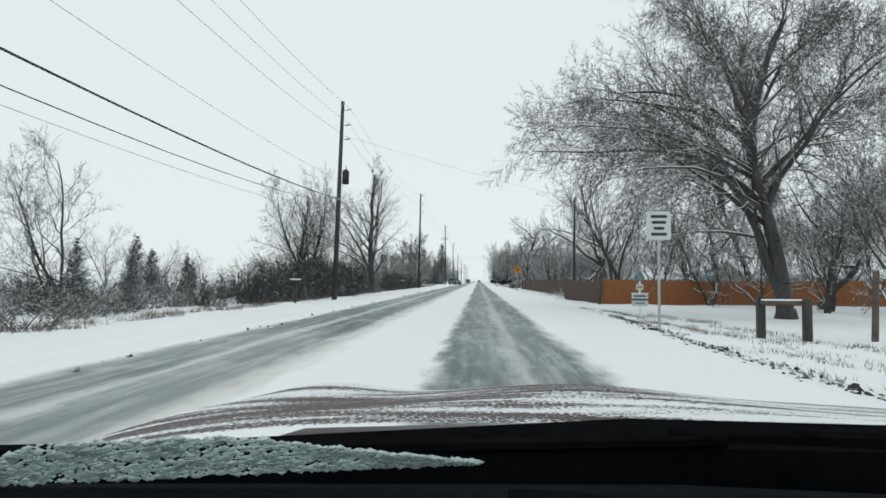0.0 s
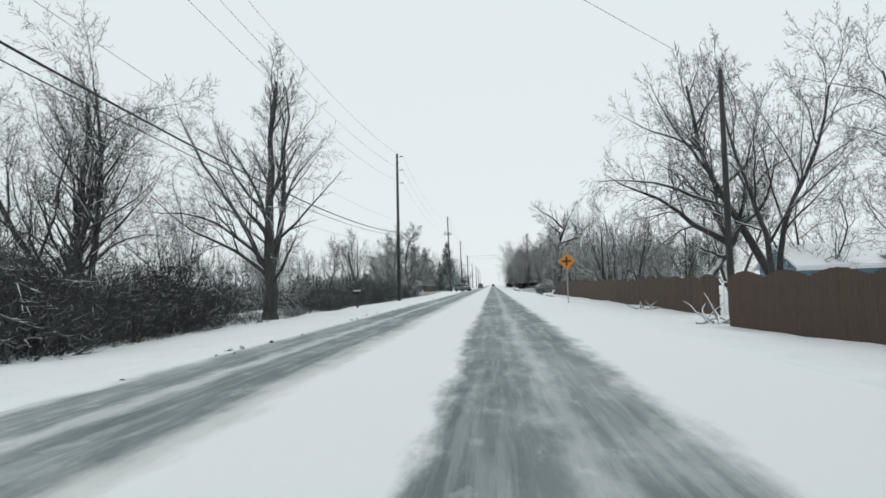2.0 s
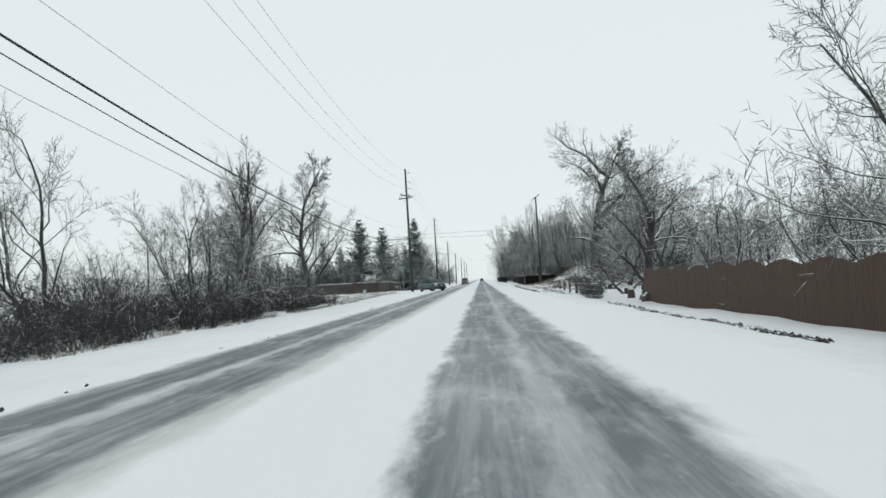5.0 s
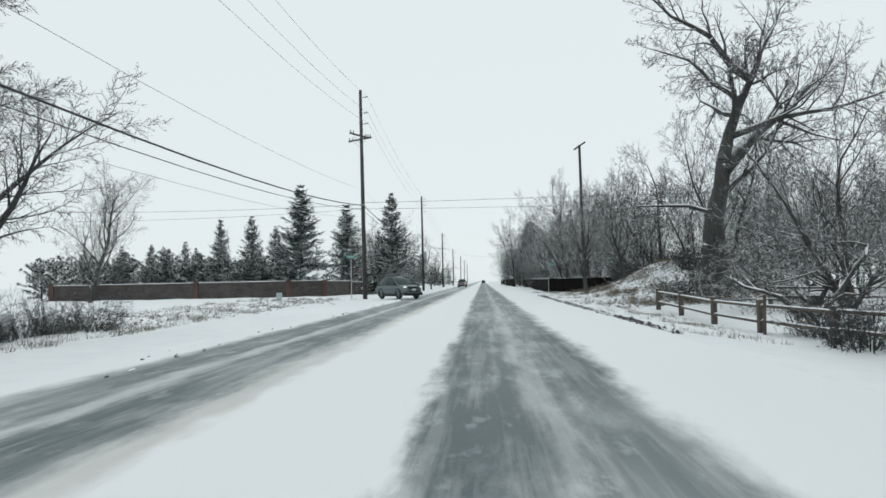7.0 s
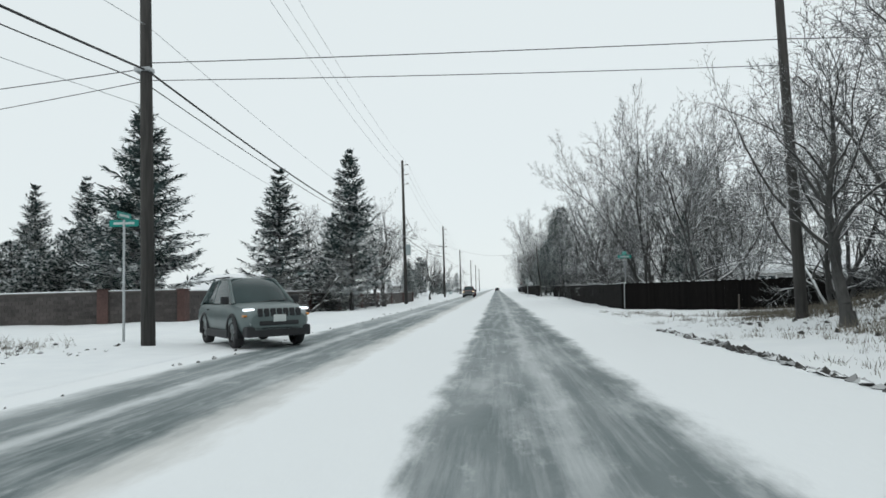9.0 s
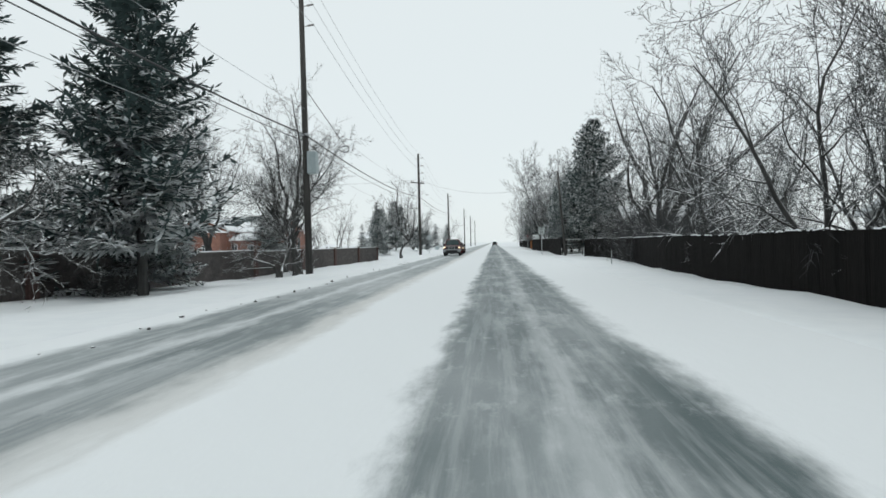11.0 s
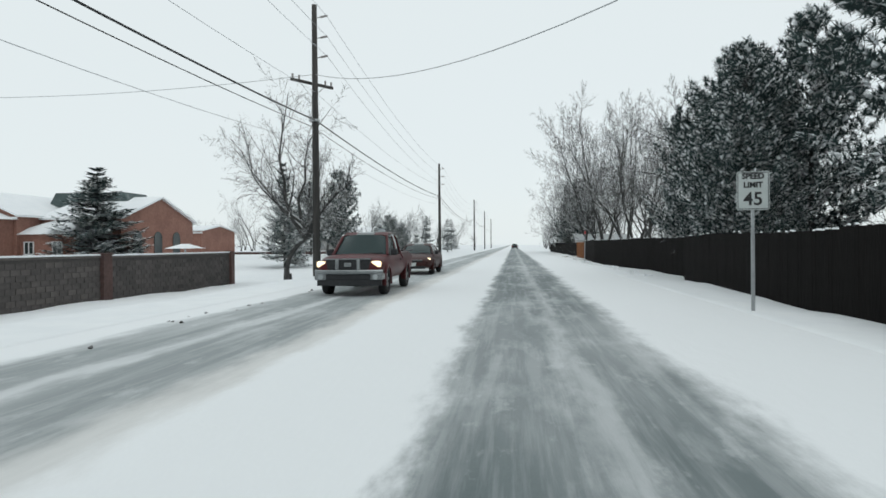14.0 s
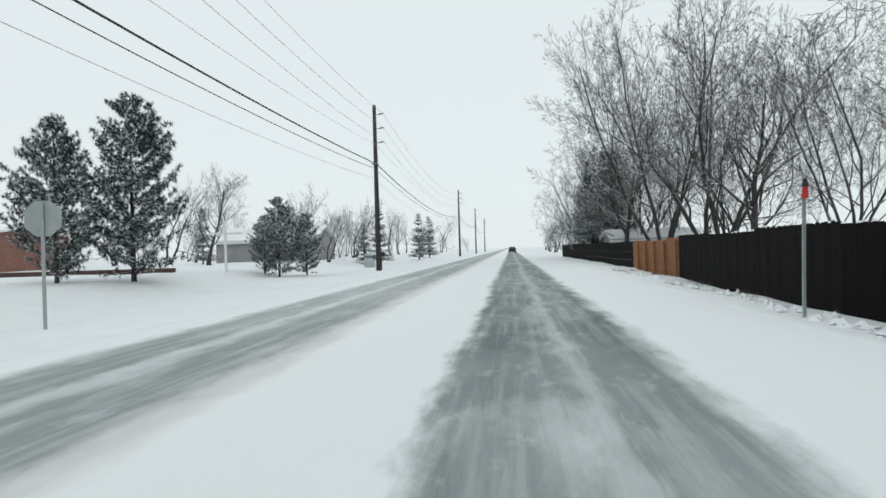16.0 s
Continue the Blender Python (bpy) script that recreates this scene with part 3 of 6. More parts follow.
# second stretch
stand(FORKED, 9.6, 134.1, 180, .62, wide=1.4)
for t, x, y, turn, s in ((ROUND, 12.5, 139, 140, 1.0), (ORCHARD, 11, 145, 200, 1.0), (ORCHARD, 15.5, 163.4, 100, 1.05), (ORCHARD, 16.4, 171, 300, 1.05),
                         (ORCHARD, 14, 152, 250, .9), (ROUND, 8.0, 182.4, 60, .8), (ROUND, 10.6, 180.7, 130, .8), (COTTON, 17, 178, 15, .8),
                         (UPRIGHT, -15.2, 134.5, 300, .7), (FORKED, -17, 139, 120, .66), (MID, -18, 145, 10, .75), (ROUND, -41.6, 198, 0, 1.55), (ROUND, -34, 186, 40, .7),
                         (STEMMY, 10.6, 212.5, 0, .9), (STEMMY, 13.8, 216, 70, .86), (STEMMY, 17.5, 213, 130, .68), (MID, 10.5, 222, 30, .9), (MID, 9.8, 231, 100, .95),
                         (ORCHARD, -14.8, 216, 10, 1.0), (ORCHARD, -13.7, 240.5, 90, .9)):
    stand(t, x, y, turn, s)
rng = random.Random(31)
for k in range(14):
    stand(MID, 16.5 + rng.random() * 13, 163 + k * 2.6, rng.random() * 360, 0.7 + rng.random() * .3)
# third stretch
stand(SPREAD, -13.8, 244.9, 170, 1.22)
for t, x, y, turn, s in ((ORCHARD, 12.2, 257, 120, .9), (ORCHARD, 12.6, 261.5, 20, .9), (ROUND, 15.5, 263.5, 20, .95), (ROUND, 19, 260, 120, 1.0), (MID, 14.2, 262, 60, .9), (MID, 20.5, 263, 10, 1.0), (MID, 18.5, 255, 90, .9), (ROUND, 22.5, 257, 10, 1.1), (ROUND, -13.3, 242.6, 90, .95), (ROUND, -17.2, 239, 160, 1.3),
                         (COTTON, -20, 238, 80, .6), (ROUND, -22.5, 246, 250, 1.3), (COTTON_B, 17, 300, 0, .85), (ROUND, 19.5, 312, 60, 1.3),
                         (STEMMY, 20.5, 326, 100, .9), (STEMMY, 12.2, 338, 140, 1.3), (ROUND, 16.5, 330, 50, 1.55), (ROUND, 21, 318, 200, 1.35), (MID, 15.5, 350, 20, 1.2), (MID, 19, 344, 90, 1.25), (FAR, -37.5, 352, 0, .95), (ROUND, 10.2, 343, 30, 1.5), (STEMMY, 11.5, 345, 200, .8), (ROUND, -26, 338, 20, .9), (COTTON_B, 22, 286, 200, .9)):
    stand(t, x, y, turn, s)
# wood along the road between the stretches and beyond
rng = random.Random(5)
for k in range(12):
    y = 100 + k * 2.4
    stand(MID, 12.5 + rng.random() * 9, y, rng.random() * 360, 0.55 + rng.random() * .3)
for k in range(10):
    stand(MID, 11.5 + rng.random() * 14, 186 + k * 3.4 + (12 if k > 2 else 0), rng.random() * 360, 0.75 + rng.random() * .35)
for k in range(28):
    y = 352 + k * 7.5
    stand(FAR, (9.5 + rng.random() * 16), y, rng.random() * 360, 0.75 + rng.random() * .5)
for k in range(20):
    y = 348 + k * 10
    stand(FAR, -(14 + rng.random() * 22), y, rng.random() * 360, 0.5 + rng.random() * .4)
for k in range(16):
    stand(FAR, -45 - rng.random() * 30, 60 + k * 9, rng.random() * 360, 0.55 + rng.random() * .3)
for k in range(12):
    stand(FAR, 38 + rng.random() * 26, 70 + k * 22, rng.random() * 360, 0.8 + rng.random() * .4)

for k in range(7):
    stand(MID, 20 + rng.random() * 9, 236 + k * 6.0, rng.random() * 360, 0.5 + rng.random() * .3)
rng = random.Random(77)
for k in range(18):
    stand(MID, 26 + rng.random() * 16, 146 + k * 3.8, rng.random() * 360, 0.6 + rng.random() * .3)
for x, y, r, h in ((15, 53, 20, .8), (18.5, 57, 100, .9), (22, 53.5, 200, .85), (25.5, 58, 300, 1.0), (29, 54, 40, .9), (32.5, 57, 140, .9), (36, 55, 250, .95), (17, 64, 10, .8)):
    stand(ROUND, x, y, r, h)
for k in range(12):
    stand(ROUND if k % 2 else MID, 16 + rng.random() * 16, 138 + k * 2.4, rng.random() * 360, .65 + rng.random() * .3)
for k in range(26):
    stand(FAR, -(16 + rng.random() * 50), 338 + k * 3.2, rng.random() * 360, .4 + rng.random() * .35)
for k in range(9):
    stand(MID, 18 + rng.random() * 18, 36 + k * 3.2, rng.random() * 360, 0.6 + rng.random() * .3)

# ---- brush ----


def brush(label, seed, height, width, stems, mat=None, name="bush", group="roadside brush"):
    """A leafless shrub: tangled stems of fine tapering blades."""
    rng = np.random.default_rng(seed)
    strips = []

    def blade(pts, r):
        side = unit(np.cross(pts[-1] - pts[0], rng.normal(0, 1, 3)))
        strips.append((pts, r, side))

    for s in range(stems):
        a, rr = rng.random() * 6.28, width * math.sqrt(rng.random())
        p = np.array([math.cos(a) * rr, math.sin(a) * rr * 0.8, -0.1])
        d = unit(np.array([math.cos(a) * 0.4, math.sin(a) * 0.4, 1]) + rng.normal(0, .35, 3))
        length = height * (0.45 + 0.6 * rng.random())
        pts = [p]
        for i in range(4):
            d = unit(d + rng.normal(0, .22, 3))
            q = p + d * length / 4
            pts.append(q)
            for c in range(4):
                e = unit(d * .6 + rng.normal(0, .7, 3))
                q2 = p + (q - p) * rng.random()
                q3 = q2 + e * length * (.12 + .2 * rng.random())
                blade([q2, q3], .012)
                for c2 in range(3):
                    f = unit(e + rng.normal(0, .6, 3))
                    q4 = q2 + (q3 - q2) * (.3 + .7 * rng.random())
                    blade([q4, q4 + f * length * (.08 + .12 * rng.random())], .0095)
            p = q
        blade(pts, .028)
    me = ribbon_mesh(name, strips, mat or M_BRUSH)
    return tagged(new(name, me), label, "bush", group)


BUSH = brush("leafless dark thicket bush dusted with snow", 5, 3.2, 1.6, 70)
stand(BUSH, -13.4, 41.5, 0, 1.0, True)
BUSH_B = brush("leafless tangled bush with snow on its twigs", 6, 2.3, 1.5, 64)
stand(BUSH_B, -14.2, 33, 0, .6, True)
RIMED = brush("low pale rimed bush at the edge of the field", 7, 1.8, 1.5, 46, mat=M_TWIG)
stand(RIMED, -12.9, 17, 0, .8, True)
rng = random.Random(9)
for k in range(48):
    y = 22 + k * 2.05
    h = 0.75 if y < 38 else .8 if y < 50 else 1.2 if y < 67 else 1.0 if y < 84 else 0.72 if y < 100 else 0.85
    x = -(13.6 if y < 40 else 12.4) - rng.random() * 2.2
    bare_gap = 69 < y < 83
    stand(RIMED if y < 38 or bare_gap else BUSH if k % 3 else BUSH_B, x - (1.5 if 38 > y > 27 else 0), y, rng.random() * 360, h * (.4 if bare_gap else 1) * (0.62 + rng.random() * .66))
for k in range(20):
    y = 43.2 + k * 4.2
    stand(RIMED if 72 < y < 84 else BUSH, -17.5 - rng.random() * 5, y, rng.random() * 360, (0.6 if y < 62 else .5 if y < 84 else .8) + rng.random() * .35)
for k in range(24):
    y = 121 + k * 1.5
    stand(BUSH if k % 2 else BUSH_B, -13.4 - rng.random() * 3.5, y, rng.random() * 360, (0.95 if y < 146 else .55) * (0.55 + rng.random() * .65))
for x, y, r, h in ((-13.4, 75.5, 10, .42), (-14.6, 78.5, 140, .5), (-16, 77, 260, .45), (-13.8, 81, 70, .36), (-13.3, 124, 30, .5), (-14.2, 129, 200, .55), (-13.4, 132, 90, .42), (-15.2, 137, 310, .5), (-13.9, 141.5, 160, .4), (-16.5, 147, 20, .42)):
    stand(MID, x, y, r, h)
for x, y, s in ((9.4, 150.5, .7), (8.6, 147.5, .6), (11, 183, .8), (12.5, 187, .9), (15, 185, 1), (10.8, 169, .6), (11.8, 167, .8), (16, 175, .9), (14, 190, .9), (18, 183, 1.0),
                (9, 215, .9), (9.5, 226, 1), (9.2, 240, .9), (11, 208, .9), (-14.5, 224, .6), (11, 120, .9), (11.5, 128, .9), (12, 108, .9), (12.5, 136, .7)):
    stand(BUSH_B, x, y, rng.random() * 360, s)

for k in range(12):
    stand(BUSH, 10.8 + rng.random() * 5, 238 + k * 3.2, rng.random() * 360, 0.9 + rng.random() * .4)

for x, y, r, h in ((12.6, 186, 20, .8), (15, 189, 140, .85), (17.5, 186, 80, .9), (13.5, 194, 200, .85), (19, 193, 250, .9), (16, 198, 310, .85), (10.2, 362, 0, 1.1), (9.4, 371, 90, 1.2)):
    stand(MID, x, y, r, h)
rng = random.Random(61)
for k in range(9):
    stand(BUSH_B, 11.5 + rng.random() * 7, 170 + k * 1.7, rng.random() * 360, .55 + rng.random() * .3)
stand(BUSH_B, 7.3, 138, 40, .42)
for k in range(16):
    stand(RIMED if k % 3 else BUSH_B, -16.5 - rng.random() * 8, 14 + k * 1.7, rng.random() * 360, .6 + rng.random() * .45)
rng = random.Random(12)
for k in range(9):
    stand(BUSH, -14.5 - rng.random() * 2, 51 + k * 2.0, rng.random() * 360, 1.05 + rng.random() * .3)

# ---- conifers ----


def conifer(label, seed, height, base_r, kind="spruce", mat=None, group="evergreen trees", clear=0.06, rows=None):
    """Evergreen with tiers of branches carrying needle sprays."""
    rng = np.random.default_rng(seed)
    wood, V, Fc, load = [], [], [], []
    mat = mat or M_NEEDLE

    def spray(p, d, length, width):
        side = np.cross(d, (0, 0, 1)) + rng.normal(0, .25, 3)
        side = side / math.sqrt(side @ side + 1e-9)
        i = len(V)
        if width < .05:
            V.extend((p - side * width, p + side * width, p + d * length))
            Fc.append((i, i + 1, i + 2))
            return
        mid = p + d * length * 0.5
        V.extend((p, mid + side * width, p + d * length, mid - side * width))
        Fc.append((i, i + 1, i + 2, i + 3))

    wood.append((np.array([0, 0, -.2]), np.array([0, 0, height * .96]), height * .014 + .03, .012))
    tiers = rows or int(height * 2.4)
    for t in range(tiers):
        f = clear + (1 - clear) * (t + rng.random() * .7) / tiers
        if f > .985:
            continue
        z = height * f
        if kind == "spruce":
            reach, tilt = base_r * (1 - f) ** .85 + .12, -.28 + .75 * f
            num = 8 + int(4 * (1 - f))
        else:
            g = (f - clear) / (1 - clear)
            reach, tilt = base_r * min(1, (.6 + g * 1.6)) * (1 - g ** 2.6) + .2, .05 + .7 * f
            num = 5
        for b in range(num):
            a = rng.random() * 6.28
            L = reach * (.68 + .5 * rng.random())
            d = unit(np.array([math.cos(a), math.sin(a), tilt + rng.normal(0, .12)]))
            p = np.array([0, 0, z])
            n = max(2, int(L / .38))
            for i in range(n):
                d = unit(d + np.array([0, 0, .09]) + rng.normal(0, .05, 3))
                q = p + d * L / n
                wood.append((p, q, .022, .014)) if i < 2 else None
                side = unit(np.cross(d, [0, 0, 1]))
                if kind == "spruce":
                    w = .42 * L * (1 - i / n) ** .8 + .16
                    for s in (-1, 1):
                        for c in range(8):
                            e = unit(d * .75 + side * s + np.array([0, 0, -.3]) + rng.normal(0, .3, 3))
                            spray(p + (q - p) * rng.random(), e, min(w, .58) * (.6 + .5 * rng.random()), .052)
                    spray(p, d, L / n * 1.3, .07)
                elif i >= n * .2:
                    for c in range(5):
                        tip = p + (q - p) * rng.random() + side * rng.normal(0, .16) + np.array([0, 0, rng.normal(.03, .08)])
                        axis = unit(d + side * rng.normal(0, .5) + np.array([0, 0, .5]))
                        for k in range(17):
                            e = unit(axis * .55 + rng.normal(0, .6, 3))
                            spray(tip, e, .17 + .13 * rng.random(), .026)
                        if rng.random() < .45:
                            load.append((tip + np.array([0, 0, .07]) + rng.normal(0, .05, 3), unit(d + side * rng.normal(0, .8)), .06 + .075 * rng.random()))
                if kind == "spruce" and rng.random() < .6 and i >= n * .25:
                    load.append((p + (q - p) * rng.random() + side * rng.normal(0, .12) + np.array([0, 0, .05]), d, .07 + .09 * rng.random()))
                p = q
            if kind == "spruce":
                spray(p, d, .32, .06)
    t = thing("spruce_tree" if kind == "spruce" else "pine_tree", label, "tree", group)
    SV, SF = [], []
    for p, d, r in load:
        side = unit(np.cross(d, (0, 0, 1)))
        i = len(SV)
        SV.extend((p + d * r * 1.5, p + side * r * .8, p - d * r * 1.3, p - side * r * .8, p + np.array([0, 0, r * .5]), p - np.array([0, 0, r * .2])))
        SF.extend((i + a, i + b, i + c) for a, b, c in ((0, 1, 4), (1, 2, 4), (2, 3, 4), (3, 0, 4), (1, 0, 5), (2, 1, 5), (3, 2, 5), (0, 3, 5)))
    ob = tagged(new("snow_load", raw_mesh("snow_load", [tuple(v) for v in SV], SF, M_SNOWCAP, True)), "clumps of settled snow", kind="stuff")
    ob.parent = t
    for nm, me in (("trunk", tube_mesh("trunk", wood, 3, M_BARK)), ("crown", raw_mesh("crown", [tuple(v) for v in V], Fc, mat))):
        ob = new(nm, me)
        ob.parent = t
    return t


SPRUCE = conifer("dark green spruce with snow on its drooping boughs", 3, 12, 3.5, clear=.13)
stand(SPRUCE, -19.9, 201.8, 0, 1.02, True, wide=1.2)
SPRUCE_B = conifer("blue-green spruce loaded with patches of snow", 8, 12, 3.3)
stand(SPRUCE_B, -19.3, 223, 0, 1.1, True, wide=1.2)
PINE = conifer("bushy dark green pine with snow between its needle clumps", 12, 9, 2.9, kind="pine", clear=.05, rows=32)
stand(PINE, -17.3, 313, 0, .95, True)
# Haze on this evergreen is only the paler needle colour.
PINE_FAR = conifer("far-off evergreen tree dusted with snow, needles paled for haze", 17, 8, 2.0, mat=M_NEEDLE_FAR, rows=13)
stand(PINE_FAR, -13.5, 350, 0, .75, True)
JUNIPER = conifer("bushy dark juniper behind the garden wall", 21, 5, 2.1, kind="pine", clear=.03, rows=13)
stand(JUNIPER, -42, 205.5, 0, 1.05, True)
for t, x, y, s, turn in ((SPRUCE, -12.8, 223, 1.2, 60), (SPRUCE, -28, 208.7, .82, 20), (SPRUCE_B, -32, 209, .8, 80), (SPRUCE, -24.5, 207, .7, 190), (SPRUCE_B, -36, 208, .58, 30), (SPRUCE, -40, 207.5, .55, 100),
                         (SPRUCE_B, -44, 208, .55, 10), (SPRUCE, -48, 207, .5, 70), (JUNIPER, -37, 205.2, 1.1, 90), (JUNIPER, -33, 205, 1.0, 180), (JUNIPER, -26.5, 205, 1.1, 40), (JUNIPER, -46, 205.8, 1.0, 10), (JUNIPER, -23, 205, 1.1, 10), (SPRUCE_B, -34, 206.5, .5, 140), (SPRUCE, -38, 206.5, .52, 220), (SPRUCE_B, -30.5, 206, .52, 0), (SPRUCE_B, -15.5, 228, .8, 40),
                         (SPRUCE, 20, 104, .45, 0), (SPRUCE, 12.4, 210, .5, 40), (SPRUCE_B, 13.2, 284, .8, 200),
                         (PINE, 8.2, 274, .88, 0), (PINE, 9.2, 277.5, 1.05, 90), (PINE, 8.6, 281.5, .9, 200), (PINE, 10.6, 281, 1.15, 300), (PINE, 11, 275.5, 1.1, 30),
                         (SPRUCE_B, 13.5, 306, .55, 0), (PINE, 13.5, 292.5, .7, 60), (PINE, 15, 296, .6, 40), (PINE, -19.6, 311, .8, 100), (SPRUCE_B, -18.1, 299.6, .70, 30), 
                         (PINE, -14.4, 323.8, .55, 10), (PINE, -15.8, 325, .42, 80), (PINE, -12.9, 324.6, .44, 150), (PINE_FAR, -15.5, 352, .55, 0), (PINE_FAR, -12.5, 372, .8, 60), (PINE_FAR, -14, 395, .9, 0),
                         (SPRUCE, 9.8, 352, .95, 0), (SPRUCE_B, 8.8, 358, .9, 50), (SPRUCE, 11.5, 356, 1.0, 90), (SPRUCE_B, -27.5, 58.9, .33, 0), (SPRUCE, -25.8, 56.5, .27, 80), (SPRUCE, -16.3, 29.2, .25, 10), (SPRUCE_B, -18.2, 28, .28, 50), (SPRUCE, -19.2, 36.5, .27, 120), (PINE_FAR, -26, 100, .5, 0), (PINE_FAR, -24, 84, .55, 60), (PINE_FAR, -27, 92, .5, 30), (SPRUCE_B, -22, 40, .36, 0),
                         (PINE_FAR, -24, 46, .45, 20), (SPRUCE, -48.5, 298.6, .35, 0), (SPRUCE_B, -51.5, 298.5, .28, 0), (SPRUCE, -57.6, 300, .60, 30), (PINE_FAR, -30, 345, .7, 0), (PINE_FAR, -22, 360, .6, 0)):
    stand(t, x, y, turn, s)
stand(SPRUCE_B, -36.7, 303.6, 0, .72, wide=2.0)
TALLPINE = conifer("tall dark pine with ragged tiers of snowy boughs", 33, 13.4, 3.1, kind="pine", clear=.13, rows=46)
stand(TALLPINE, 10.2, 266.2, 0, 1.0, True, wide=1.25)
SAVIN = conifer("low flat-topped juniper bowed under clumps of snow", 27, 2.5, 2.7, kind="pine", clear=.34, rows=9)
stand(SAVIN, 14.6, 145.6, 0, 1.0, True)
rng = random.Random(44)
for k in range(11):
    stand(JUNIPER, -25 - k * 2.6 - rng.random(), 203.8 + rng.random() * 2, rng.random() * 360, .8 + rng.random() * .25, wide=1.3)

# ---- utility poles and wires ----


def utility_pole(x, y, height, lean=0.0, pins=(), arm=None, transformer=None, box=None, r=0.17, label="tall dark creosoted wooden utility pole", base=None, cables=None):
    z = gz(x, y) if base is None else base
    t = thing("utility_pole", label, "utility pole", "roadside utility poles", at=pose(x, y, z, 0, math.degrees(math.atan(lean)), 0))
    bm = bmesh.new()
    rod(bm, (0, 0, -0.4), (0, 0, height - z), r, r * 0.62, 12)
    part("shaft", bm, M_POLE, t, smooth=True)
    for h in pins:
        bm = bmesh.new()
        rod(bm, (0.08, 0, h - z), (0.42, 0, h - z + 0.05), 0.022, 0.022, 6)
        rod(bm, (0.30, 0, h - z + .03), (0.62, 0, h - z + 0.08), 0.055, 0.045, 8)
        part("post_insulator", bm, M_INSUL, t, "grey porcelain post insulator")
    if arm:
        for k, h in enumerate(arm[1:]):
            turn = pose(0, 0, 0, 0, 0, arm[0] + (90 if k else 0))
            bm = bmesh.new()
            blocks(bm, (-1.2, 0.14, h - z - .06), (1.2, 0.25, h - z + .06), turn, .008)
            a = part("crossarm", bm, M_POLE, t)
            for px in (-1.1, -.75, .75, 1.1):
                bm = bmesh.new()
                rod(bm, (px, .19, h - z + .05), (px, .19, h - z + .26), .035, .05, 8)
                bmesh.ops.transform(bm, matrix=turn, verts=bm.verts)
                part("insulator", bm, M_INSUL, a)
            bm = bmesh.new()
            for s in (-1, 1):
                rod(bm, turn @ Vector((0, .2, h - z - .65)), turn @ Vector((s * .7, .2, h - z - .05)), .015, .015, 5)
            part("brace", bm, M_STEEL, a)
    if transformer:
        bm = bmesh.new()
        rod(bm, (.42, .05, transformer - z - .45), (.42, .05, transformer - z + .45), .24, .24, 16)
        rod(bm, (.42, .05, transformer - z + .45), (.42, .05, transformer - z + .56), .25, .12, 16)
        k = part("transformer", bm, M_BLACKPLASTIC, t, "dark transformer can", True)
        bm = bmesh.new()
        rod(bm, (.42, .05, transformer - z + .55), (.42, .05, transformer - z + .85), .05, .03, 8)
        part("bushing", bm, M_INSUL, k)
    if box:
        bm = bmesh.new()
        blocks(bm, (.16, -.42, box[0] - z), (.62, .1, box[1] - z), None, .04)
        part("equipment_cabinet", bm, M_GREYBOX, t, "pale grey metal cabinet")
    if cables:
        bm = bmesh.new()
        blocks(bm, (-.25, -.2, cables - z - .05), (.2, .1, cables - z + .06), None, .01)
        part("cable_bracket", bm, M_STEEL, t)
    return t


POLES = ((-10.02, 44.05, 13.9, .03, (13.26, 12.18, 11.17), None, 8.5, None, 6.95),
         (-9.9, 105.53, 15.7, .015, (15.35, 13.9, 12.5), None, None, None, 7.25),
         (-9.53, 183.87, 17.25, -.01, (16.6, 15.3, 14.4), (60, 13.5, 13.1), None, None, 7.7),
         (-9.21, 231.96, 14.8, -.005, (14.3, 13.3, 12.3), None, None, (4.95, 6.05), 6.9),
         (-9.06, 279.29, 12.5, 0, (11.9, 10.95, 10.05), (55, 8.9), None, None, 7.15),
         (-8.86, 327.52, 11.2, 0, (10.55, 9.6, 8.65), None, None, None, 7.25),
         (-8.95, 398.4, 11.8, 0, (11.2, 10.3, 9.4), None, None, None, 7.2),
         (-8.95, 452, 11.8, 0, (11.2, 10.3, 9.4), None, None, None, 7.2),
         (-8.95, 510, 11.8, 0, (11.2, 10.3, 9.4), None, None, None, 7.2))
for x, y, h, lean, pins, arm, tr, box, cab in POLES:
    utility_pole(x, y, h, lean, pins, arm, tr, box, .19, cables=cab)
utility_pole(9.55, 64.74, 9.8, .01, r=.15, label="leaning wooden service pole behind the board fence")
p = utility_pole(8.38, 185.46, 12.4, -.01, r=.16, label="wooden service pole with a tilted crossarm")
bm = bmesh.new()
blocks(bm, (-.65, -.18, 11.95), (.65, -.08, 12.07), None, .008)
bmesh.ops.rotate(bm, cent=(0, -.13, 12.0), matrix=Euler((0, radians(-32), radians(25))).to_matrix(), verts=bm.verts)
part("crossarm", bm, M_POLE, p, "tilted wooden crossarm")
utility_pole(6.3, 257.9, 7.5, -.07, r=.12, label="leaning thin wooden pole beside the dark fence")
utility_pole(11.4, 105, 6.7, 0, r=.1, label="thin wooden service pole")
utility_pole(16.5, 289, 7.6, 0, r=.1, label="thin wooden service pole")
utility_pole(-37, 165, 7.0, 0, r=.1, label="thin wooden service pole")
utility_pole(-33, 108, 6.4, 0, r=.1, label="thin wooden service pole")


